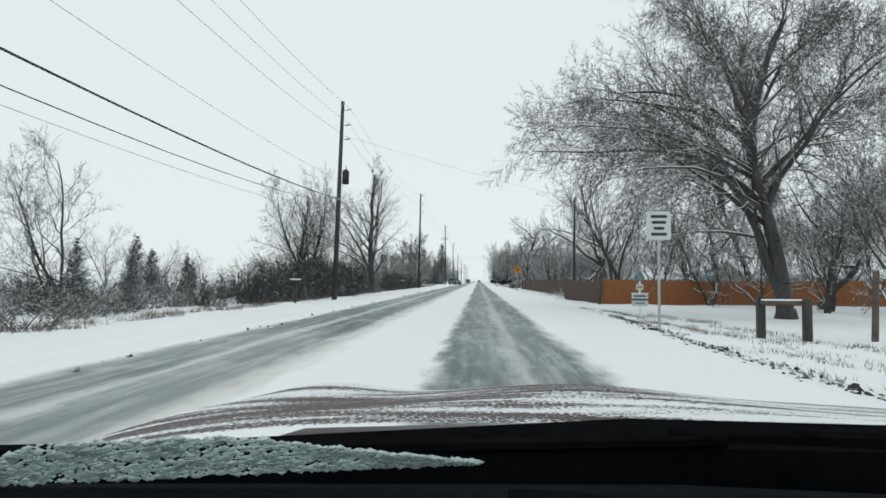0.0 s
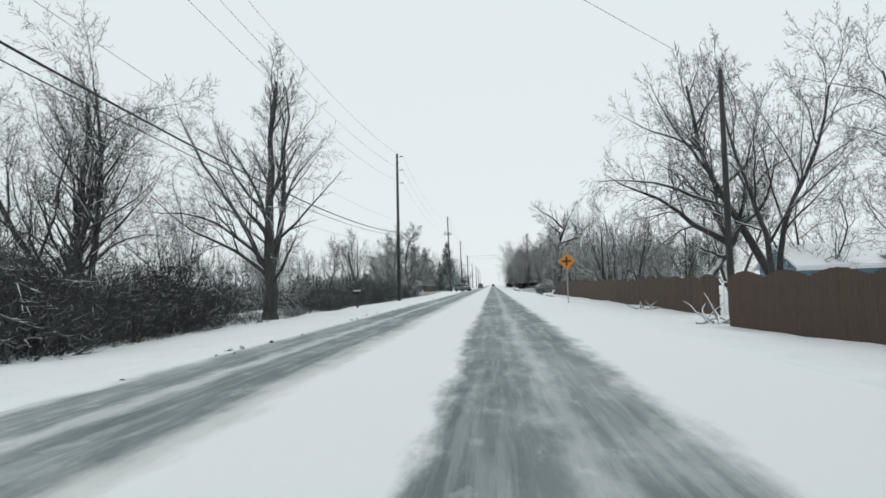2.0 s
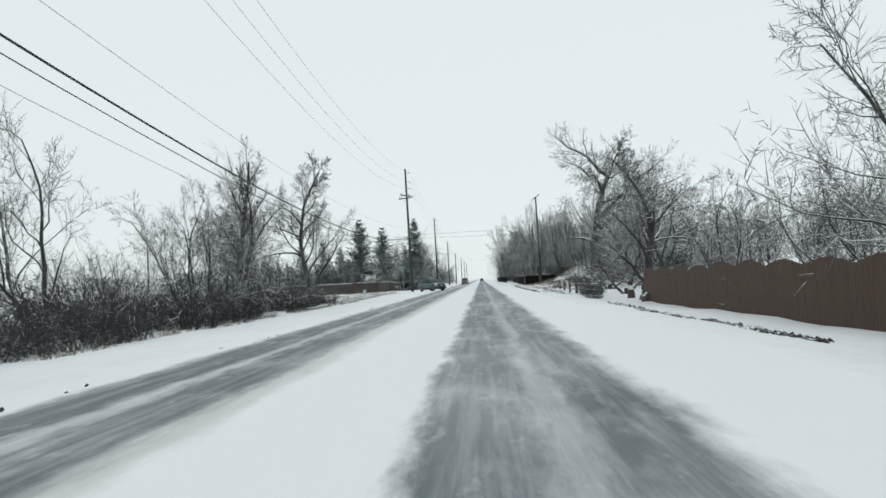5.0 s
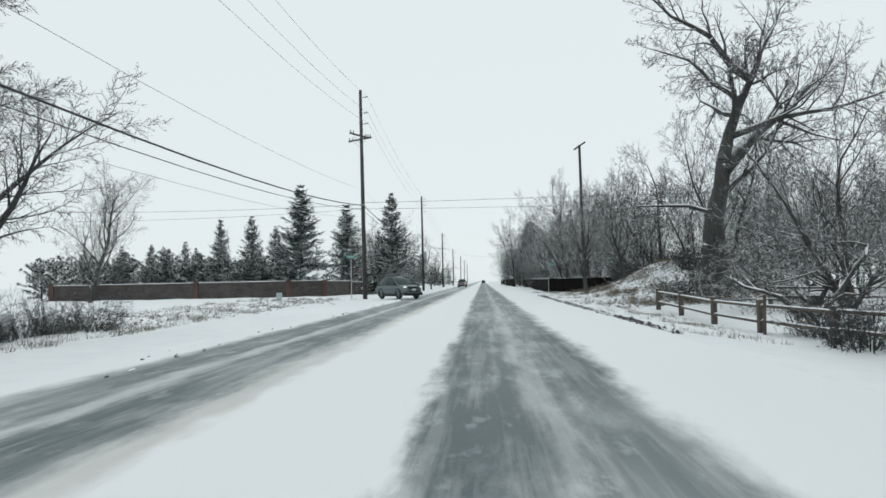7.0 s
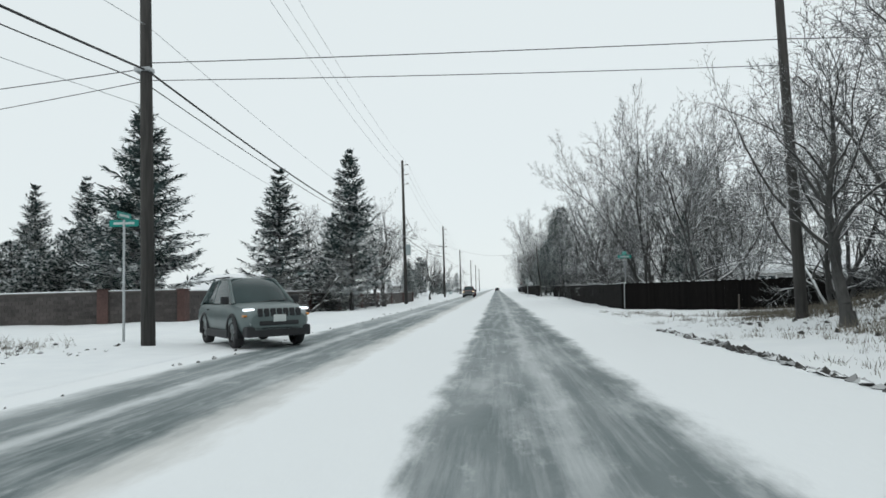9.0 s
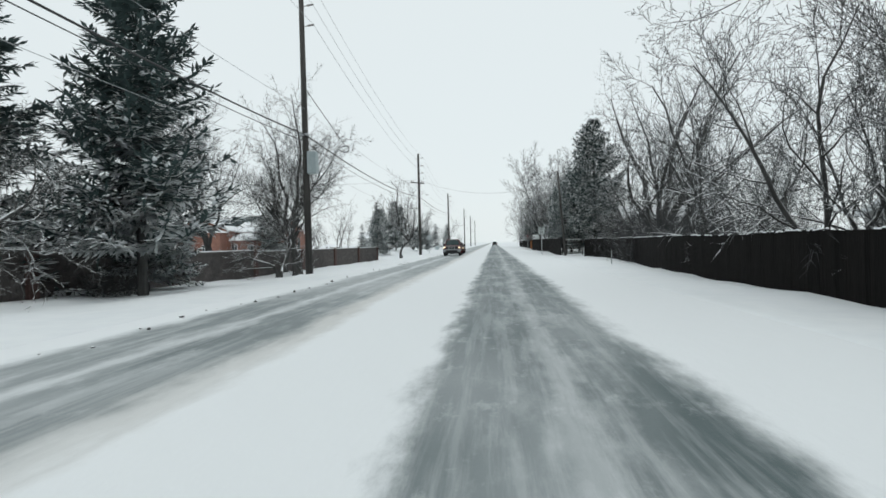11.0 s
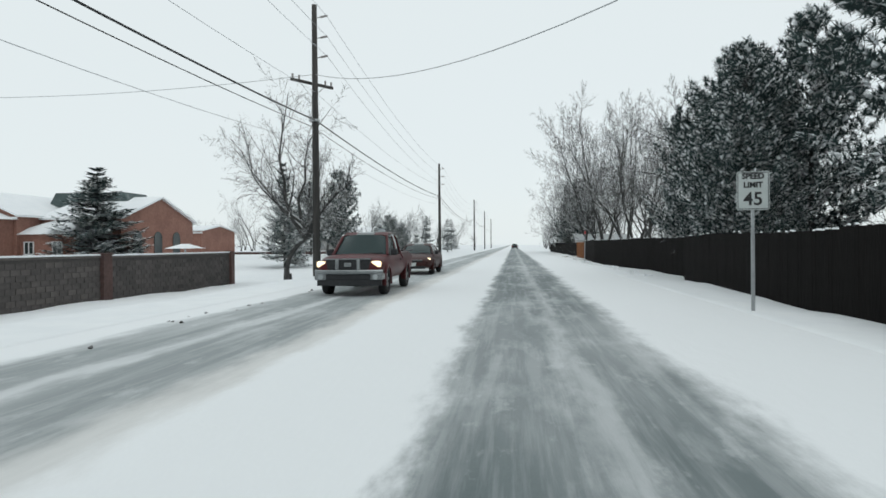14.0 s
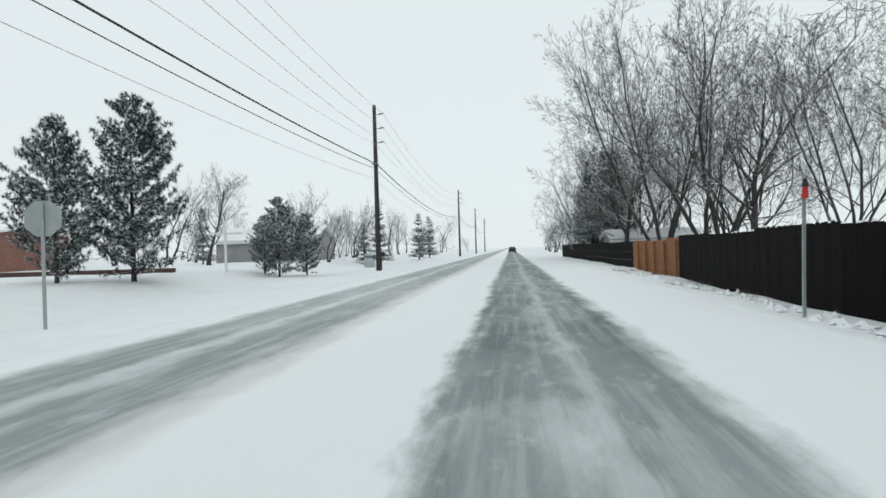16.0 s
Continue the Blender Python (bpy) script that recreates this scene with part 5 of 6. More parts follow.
def mailbox(x, y, turn, label):
    t = thing("mailbox", label, "mailbox", "roadside mailboxes", at=pose(x, y, gz(x, y), 0, 0, turn))
    bm = bmesh.new()
    blocks(bm, (-.05, -.05, -.3), (.05, .05, 1.05), None, .008)
    part("post", bm, M_POLE, t)
    bm = bmesh.new()
    prism(bm, [(-.12, 1.06), (.12, 1.06)] + [(.12 * math.cos(radians(a)), 1.2 + .1 * math.sin(radians(a))) for a in range(0, 181, 20)], .52, pose(0, -.26, 0))
    b = part("box", bm, M_BLACKPLASTIC, t, "dark metal letter box")
    bm = bmesh.new()
    blocks(bm, (.122, .05, 1.12), (.13, .08, 1.32))
    part("flag", bm, M_SIGNRED, b)
    bm = bmesh.new()
    blocks(bm, (-.11, -.27, 1.302), (.11, .27, 1.37), None, .03)
    part("snow_cap", bm, M_SNOWCAP, t, "cap of settled snow")


mailbox(-10.3, 35.55, 80, "dark rural mailbox capped with snow on a post")
mailbox(-10.3, 86.3, 70, "dark rural mailbox capped with snow on a tilted post")
mailbox(-9.4, 331, 80, "small mailbox capped with snow by the pole")

# plank frame round the elm's foot
t = thing("plank_frame", "old wooden post frame with a snowy top rail", "fence")
for x, y in ((7.95, 18.55), (9.05, 18.2)):
    bm = bmesh.new()
    blocks(bm, (x - .1, y - .1, gz(x, y) - .4), (x + .1, y + .1, gz(x, y) + 1.18), None, .02)
    part("post", bm, M_POLE, t)
bm = bmesh.new()
blocks(bm, (7.9, 18.25, gz(8.4, 18.4) + 1.0), (9.15, 18.45, gz(8.4, 18.4) + 1.1), None, .01)
part("top_rail", bm, M_RAIL, t)
bm = bmesh.new()
blocks(bm, (7.92, 18.24, gz(8.4, 18.4) + 1.102), (9.13, 18.46, gz(8.4, 18.4) + 1.14), None, .015)
part("snow_cap", bm, M_SNOWCAP, t)

# electric pedestal
bm = bmesh.new()
blocks(bm, (-.19, -.16, -.1), (.19, .16, .62), None, .03)
lone("utility_pedestal", bm, M_GREYBOX, "pale grey utility pedestal in the snowy verge", "utility box", at=pose(-15.7, 181, gz(-15.7, 181)))
bm = bmesh.new()
blocks(bm, (-.42, -.3, -.1), (.42, .3, .78), None, .05)
lone("utility_pedestal", bm, M_GREYBOX, "pale grey utility cabinet on the far verge", "utility box", at=pose(-12.5, 341, gz(-12.5, 341)))
# stone and fallen branches
t = thing("planter", "tapered red-brown garden tub heaped with snow", "planter", at=pose(9.73, 138.2, gz(9.73, 138.2)))
bm = bmesh.new()
rod(bm, (0, 0, -.1), (0, 0, .55), .27, .2, 14)
part("tub", bm, M_PILLAR, t, smooth=False)
bm = bmesh.new()
rod(bm, (0, 0, .553), (0, 0, .72), .21, .1, 12)
part("snow_cap", bm, M_SNOWCAP, t, "heap of settled snow", True)
for x, y, s in ((8.9, 131.2, .3),):
    bm = bmesh.new()
    bmesh.ops.create_icosphere(bm, subdivisions=2, radius=1)
    for v in bm.verts:
        v.co *= 1 + .25 * noise.noise(v.co * 1.7)
        v.co = Vector((v.co.x * .55, v.co.y * .4, v.co.z * .85))
    lone("boulder", bm, M_RAIL, "dark upright boulder capped with snow", "rock", at=pose(x, y, gz(x, y) + .1) @ Matrix.Scale(s * 1.5, 4))
nrng = np.random.default_rng(3)
for x, y, L in ((8.2, 62.3, 1.9), (8.9, 76, .9), (9.5, 60.5, 1.5)):
    segs = []
    for k in range(9):
        a = nrng.random() * 6.28
        p = np.array([nrng.normal(0, .3), nrng.normal(0, .5), .05])
        d = unit(np.array([math.cos(a), math.sin(a), .25 + .5 * nrng.random()]))
        for i in range(4):
            d = unit(d + nrng.normal(0, .25, 3))
            q = p + d * L / 5
            segs.append((p, q, .05 - .01 * i, .04 - .01 * i))
            p = q
    tagged(new("brushwood", tube_mesh("brushwood", segs, 5, M_FROST_HAZE)), "heap of fallen brushwood thick with snow", "branches").matrix_basis = pose(x, y, gz(x, y))

# ---- dead grass and broken edges of the snow ----


def tufts(label, zone, count, height, seed, mat=None, clump=3.0):
    """Blades of dead grass through the snow within x0, x1, y0, y1."""
    rng = np.random.default_rng(seed)
    x0, x1, y0, y1 = zone
    V, Fc = [], []
    heads = np.stack([rng.uniform(x0, x1, count // 12), rng.uniform(y0, y1, count // 12)], 1)
    for hx, hy in heads:
        if math.sin(hx * clump) + math.sin(hy * clump * .37 + hx) + rng.normal(0, .6) < 0:
            continue
        for b in range(12):
            x, y = hx + rng.normal(0, .10), hy + rng.normal(0, .16)
            z, h, a = gz(x, y) - .03, height * (.4 + .9 * rng.random()), rng.random() * 6.28
            w = .008
            lx, ly = rng.normal(0, .4) * h, rng.normal(0, .4) * h
            i = len(V)
            V.extend(((x - math.cos(a) * w, y - math.sin(a) * w, z), (x + math.cos(a) * w, y + math.sin(a) * w, z), (x + lx, y + ly, z + h)))
            Fc.append((i, i + 1, i + 2))
    tagged(new("dead_grass", raw_mesh("dead_grass", V, Fc, mat or M_STRAW)), label, "grass", kind="stuff")


tufts("dead grass poking through the verge snow", (5.0, 9.5, 4, 34), 14000, .13, 1)
tufts("dead grass along the thicket's foot", (-13.5, -10.8, 8, 40), 8000, .28, 2)
tufts("dead grass along the thicket's foot", (-13.0, -11.2, 40, 156), 9000, .3, 3)
tufts("dry grass and weeds on the snowy bank", (7.5, 18, 166, 192), 60000, .30, 4)
tufts("dead grass through snow by the street corner", (-20, -11.5, 152, 186), 14000, .24, 5)
tufts("dead grass along the verge edge", (5.2, 8.0, 148, 200), 12000, .14, 6)
tufts("dead grass below the dark fence", (5.2, 6.4, 296, 322), 2500, .18, 7)


def clods(label, line, spread, count, seed, size=.09, mat=None):
    """Lumps of soil and turf along the broken snow edge."""
    rng = np.random.default_rng(seed)
    bm_v, bm_f = [], []
    for k in range(count):
        f = rng.random() * (len(line) - 1)
        i = int(f)
        x = line[i][0] + (line[i + 1][0] - line[i][0]) * (f - i) + rng.normal(0, spread)
        y = line[i][1] + (line[i + 1][1] - line[i][1]) * (f - i)
        s = size * (.5 + rng.random())
        c = np.array([x, y, gz(x, y) + s * .1])
        b = len(bm_v)
        for d in ((1, 0, 0), (0, 1.6, 0), (-1, 0, 0), (0, -1.6, 0), (0, 0, .7), (0, 0, -.5)):
            bm_v.append(tuple(c + (np.array(d) + rng.normal(0, .25, 3)) * s))
        for t3 in ((0, 1, 4), (1, 2, 4), (2, 3, 4), (3, 0, 4), (1, 0, 5), (2, 1, 5), (3, 2, 5), (0, 3, 5)):
            bm_f.append(tuple(b + q for q in t3))
    tagged(new("turf_edge", raw_mesh("turf_edge", bm_v, bm_f, mat or M_SOIL)), label, "soil", kind="stuff")


clods("dark broken turf edge showing through the snow", [(4.75, 6), (4.9, 18), (5.6, 27)], .13, 800, 1, .04)
clods("dark broken turf edge showing through the snow", [(6.3, 108), (6.2, 128)], .12, 700, 2, .06)
clods("dark broken turf edge showing through the snow", [(4.65, 148), (4.6, 168), (4.7, 186)], .06, 800, 3, .07)
clods("dark soil and turf lumps on the snowy bank", [(9.5, 166), (11.5, 176), (10, 188)], 1.7, 1500, 11, .06)
clods("dark turf lumps through thin snow by the street corner", [(-14.5, 156), (-13.5, 170), (-12.6, 184)], 1.3, 500, 12, .05)
clods("dark scraps along the lane edge", [(-6.1, 0), (-6.1, 290)], .2, 260, 4, .045)
clods("rough snowy rubble below the dark fence", [(5.6, 278), (5.2, 296), (5.9, 322)], .16, 420, 5, .075, M_SNOWCAP)

# ---- houses ----


def gable_roof(bm, x0, x1, y0, y1, z, rise, over=.35, along_x=True, thick=.18):
    """A pitched roof slab pair; the ridge runs along x or along y."""
    if along_x:
        mid, half = (y0 + y1) / 2, (y1 - y0) / 2 + over
        out = [(-half, z - rise * over / (half - over)), (0, z + rise), (half, z - rise * over / (half - over))]
        prism(bm, out + [(half, out[2][1] + thick), (0, z + rise + thick), (-half, out[0][1] + thick)], x1 - x0 + 2 * over, pose(x0 - over, mid, 0, 0, 0, -90))
    else:
        mid, half = (x0 + x1) / 2, (x1 - x0) / 2 + over
        out = [(-half, z - rise * over / (half - over)), (0, z + rise), (half, z - rise * over / (half - over))]
        prism(bm, out + [(half, out[2][1] + thick), (0, z + rise + thick), (-half, out[0][1] + thick)], y1 - y0 + 2 * over, pose(mid, y0 - over, 0))


def window_in(parent, x, y, z, w, h, side="y", frame_mat=None):
    """A window with a frame, a sill and panes, proud of the wall at x, y."""
    m = pose(x, y, z) if side == "y" else pose(x, y, z, 0, 0, -90 if side == "-x" else 90)
    bm = bmesh.new()
    for a in ((-w / 2, -h / 2, -w / 2 + .08, h / 2), (w / 2 - .08, -h / 2, w / 2, h / 2), (-w / 2, h / 2 - .08, w / 2, h / 2), (-w / 2, -h / 2, w / 2, -h / 2 + .08), (-.03, -h / 2, .03, h / 2)):
        blocks(bm, (a[0], -.07, a[1]), (a[2], .02, a[3]), m)
    win = part("window", bm, frame_mat or M_TRIM, parent)
    bm = bmesh.new()
    blocks(bm, (-w / 2 + .05, -.03, -h / 2 + .05), (w / 2 - .05, -.004, h / 2 - .05), m)
    part("pane", bm, M_GLASS, win)
    bm = bmesh.new()
    blocks(bm, (-w / 2 - .06, -.14, -h / 2 - .07), (w / 2 + .06, .0, -h / 2 - .005), m)
    part("sill", bm, M_SNOWCAP, win)


def gable_house(name, label, x0, x1, y0, y1, wall_h, rise, wall, ridge_x=True, windows=(), roof=None, base=None):
    z = gz((x0 + x1) / 2, (y0 + y1) / 2) if base is None else base
    t = thing(name, label, "house")
    bm = bmesh.new()
    blocks(bm, (x0, y0, z - .5), (x1, y1, z + wall_h))
    part("wall", bm, wall, t)
    bm = bmesh.new()
    if ridge_x:
        mid = (y0 + y1) / 2
        for x in (x0, x1 - .2):
            prism(bm, [(-(y1 - y0) / 2, z + wall_h), (0, z + wall_h + rise), ((y1 - y0) / 2, z + wall_h)], .2, pose(x, mid, 0, 0, 0, -90))
    else:
        mid = (x0 + x1) / 2
        for y in (y0, y1 - .2):
            prism(bm, [(-(x1 - x0) / 2, z + wall_h), (0, z + wall_h + rise), ((x1 - x0) / 2, z + wall_h)], .2, pose(mid, y, 0))
    part("gable", bm, wall, t)
    bm = bmesh.new()
    gable_roof(bm, x0, x1, y0, y1, z + wall_h + .004, rise, along_x=ridge_x)
    part("roof", bm, roof or M_SNOWCAP, t, "roof covered in snow")
    bm = bmesh.new()
    blocks(bm, (x0 - .36, y0 - .37, z + wall_h - .34), (x1 + .36, y0 - .345, z + wall_h - .16))
    part("fascia", bm, M_TRIM, t)
    for x, y, h, w, hh, side in windows:
        window_in(t, x, y, z + h, w, hh, side)
    return t


gable_house("blue_house", "slate blue clapboard house with a snowy gable roof", 29, 41, 86, 96, 3.0, 2.3, M_BLUESIDING, False, ((33, 85.98, 1.6, 1.1, 1.2, "y"), (37, 85.98, 1.6, 1.1, 1.2, "y"), (35.4, 85.98, 3.9, 1.4, 1.0, "y")))
gable_house("blue_house", "low pale blue wing with a snowy roof", 22.5, 28.6, 87, 94, 2.3, 1.6, M_BLUESIDING, True, ((25.5, 86.98, 1.4, 1.1, 1.0, "y"),))
gable_house("low_house", "low grey house under a broad snowy roof behind the fence", 27, 42, 66, 75, 2.5, 1.5, M_GREYWALL, True, ((33, 65.98, 1.5, 1.2, 1.0, "y"),))
gable_house("low_house", "low grey bungalow with a broad snowy roof behind the fence", 19.5, 36, 226, 236, 2.4, 1.5, M_GREYWALL, True, ((24, 225.98, 1.5, 1.6, .9, "y"), (30, 225.98, 1.5, 1.6, .9, "y")))
gable_house("low_house", "dim grey-brown house under snow behind the dark fence", 13.6, 24, 266.5, 274, 3.2, 1.6, M_BLOCK, True, ((17.5, 266.48, 1.7, 1.2, 1.1, "y"),))
gable_house("low_house", "low house roof white with snow behind the dark fence", 9.2, 16.8, 344, 350, 2.0, .7, M_GREYWALL, True, ((12, 343.98, 1.4, 1.2, .8, "y"),))
gable_house("low_house", "far low house with a snowy roof beyond the wall", -36, -24, 236, 246, 2.6, 1.7, M_GREYWALL, True, ())
gable_house("low_house", "far low house with a snowy roof beyond the trees", -40, -28, 112, 120, 2.4, 1.6, M_GREYWALL, True, ())
gable_house("low_house", "far low house with a snowy roof past the church lawn", -32, -21, 352, 360, 2.4, 1.4, M_GREYWALL, True, ())
gable_house("brick_annex", "long low orange-brick building behind the snowy lawn", -66, -40.5, 330, 340, 2.9, .7, M_REDBRICK, True, ())

# brick parish hall
ZB = gz(-45, 306)
t = gable_house("brick_hall", "large orange-red brick hall with snowy gabled roofs", -53, -43.2, 302, 316, 4.3 - ZB, 2.2, M_REDBRICK, False, (), base=ZB)
bm = bmesh.new()
blocks(bm, (-43.2, 305, ZB - .5), (-35.4, 318, 4.1))
wing = part("wing_wall", bm, M_REDBRICK, t)
bm = bmesh.new()
gable_roof(bm, -43.2, -35.4, 305, 318, 4.104, 2.2, along_x=True)
part("wing_roof", bm, M_SNOWCAP, t, "roof covered in snow")
bm = bmesh.new()
for x in (-35.6,):
    prism(bm, [(-6.5, 4.1), (0, 6.3), (6.5, 4.1)], .2, pose(x, 311.5, 0, 0, 0, -90))
part("wing_gable", bm, M_REDBRICK, t)
bm = bmesh.new()
prism(bm, [(-4.4, 5.5), (4.4, 5.5), (3.6, 6.9), (-3.6, 6.9)], 4.0, pose(-42.0, 310, 0))
part("roof_lantern", bm, M_ROOFDARK, t, "dark green mansard on the roof")
for x, w in ((-48.1, 4.6), (-41.0, 3.0)):
    porch = 302 if x < -45 else 305
    bm = bmesh.new()
    blocks(bm, (x - w, porch - 2.6, ZB - .5), (x + w, porch - .004, 2.6 if x > -45 else 3.9))
    pw = part("porch_wall", bm, M_REDBRICK, t)
    bm = bmesh.new()
    zt = 2.604 if x > -45 else 3.904
    verts = [bm.verts.new(c) for c in ((x - w - .4, porch - 3, zt), (x + w + .4, porch - 3, zt), (x + w + .4, porch + .2, zt), (x - w - .4, porch + .2, zt), (x - w * .35, porch, zt + 1.3), (x + w * .35, porch, zt + 1.3))]
    for f in ((0, 1, 5, 4), (1, 2, 5), (3, 0, 4), (3, 2, 1, 0), (2, 3, 4, 5)):
        bm.faces.new([verts[i] for i in f])
    part("porch_roof", bm, M_SNOWCAP, t, "hipped roof covered in snow")
    for dx in (-w * .45, w * .45):
        window_in(pw, x + dx, porch - 2.62, 1.4, .95, 1.15)
for x in (-42.2, -40.6, -38.2, -36.6):
    window_in(t, x, 304.98, 3.2, .6, .9)
for y in (307.5, 311, 314.5):
    bm = bmesh.new()
    out = [(-.7, .2), (.7, .2), (.7, 2.1)] + [(math.cos(radians(a)) * .7, 2.1 + math.sin(radians(a)) * .7) for a in range(15, 166, 15)] + [(-.7, 2.1)]
    prism(bm, out, .06, pose(-35.33, y, ZB, 0, 0, 90))
    part("arched_opening", bm, M_GLASS, t, "dark arched opening")
bm = bmesh.new()
rod(bm, (0, 0, ZB - .3), (0, 0, ZB + 1.1), .06, .06, 8)
tb = lone("patio_umbrella", bm, M_STEEL, "folded round table top heaped with snow by the wall", "table", at=pose(-25, 297, 0))
bm = bmesh.new()
bmesh.ops.create_cone(bm, cap_ends=True, segments=20, radius1=1.5, radius2=.3, depth=.35, matrix=Matrix.Translation((0, 0, ZB + 1.28)))
part("snow_top", bm, M_SNOWCAP, tb)
# white cross on the lawn
t = thing("white_cross", "tall plain white wooden cross standing on the snowy lawn", "cross", at=pose(-17.36, 322.7, gz(-17.36, 322.7), 0, 0, 10))
bm = bmesh.new()
blocks(bm, (-.07, -.07, -.4), (.07, .07, 3.1), None, .01)
part("upright", bm, M_TRIM, t)
bm = bmesh.new()
blocks(bm, (-.95, -.06, 2.25), (.95, .06, 2.38), None, .01)
part("cross_beam", bm, M_TRIM, t)
# low brick kerb wall on the lawn
bm = bmesh.new()
blocks(bm, (-44, 319.5, .1), (-19, 319.8, .75), None, .02)
lone("low_brick_wall", bm, M_PILLAR, "low dark red brick wall across the lawn", "wall", kind="structure")

# ---- vehicles ----


def loft(bm, stations, smooth_ring):
    """Skin a body through rings of points, capped at both ends."""
    rings = [[bm.verts.new(c) for c in smooth_ring(*s)] for s in stations]
    k = len(rings[0])
    for a, b in zip(rings, rings[1:]):
        for i in range(k):
            bm.faces.new((a[i], a[(i + 1) % k], b[(i + 1) % k], b[i]))
    bm.faces.new(rings[0])
    bm.faces.new(rings[-1][::-1])


def body_ring(y, z0, z1, w):
    """Cross section of the lower body: bottom, rocker, belt and deck."""
    pts = [(-w * .86, z0), (-w * .97, z0 + .14), (-w, z0 + .45 * (z1 - z0)), (-w * .985, z0 + .75 * (z1 - z0)), (-w * .90, z1 - .035), (-w * .78, z1), (-w * .3, z1 + .02)]
    return [(x, y, z) for x, z in pts] + [(-x, y, z) for x, z in reversed(pts)]


def cabin_ring(y, z0, z1, w0, w1):
    pts = [(-w0, z0), (-(w0 * .45 + w1 * .55), z0 + .6 * (z1 - z0)), (-w1, z1 - .05), (-w1 * .8, z1), (-w1 * .3, z1 + .015)]
    return [(x, y, z) for x, z in pts] + [(-x, y, z) for x, z in reversed(pts)]


def wheel(parent, x, y, r, w=.22):
    bm = bmesh.new()
    prof = [(.62, -.5), (.93, -.5), (1.0, -.32), (1.0, .32), (.93, .5), (.62, .5)]
    n = 24
    rings = [[bm.verts.new((q * w, math.cos(a) * p * r, math.sin(a) * p * r)) for p, q in prof] for a in [i / n * 6.28319 for i in range(n)]]
    for i in range(n):
        a, b = rings[i], rings[(i + 1) % n]
        for j in range(len(prof)):
            bm.faces.new((a[j], a[(j + 1) % len(prof)], b[(j + 1) % len(prof)], b[j]))
    wh = tagged(new("wheel"))
    wh.parent, wh.matrix_basis = parent, pose(x, y, r)
    part("tyre", bm, M_RUBBER, wh, "black tyre", True)
    s = 1 if x > 0 else -1
    bm = bmesh.new()
    rod(bm, (-.08 * s * .3, 0, 0), (.06 * s, 0, 0), r * .63, r * .60, 24)
    for k in range(5):
        a = k / 5 * 6.283
        blocks(bm, (-.02, -.035, 0), (.02, .035, r * .56), pose(.075 * s, 0, 0, math.degrees(a), 0, 0))
    rod(bm, (.06 * s, 0, 0), (.10 * s, 0, 0), r * .16, r * .14, 12)
    part("rim", bm, M_RIM, wh, "alloy rim")


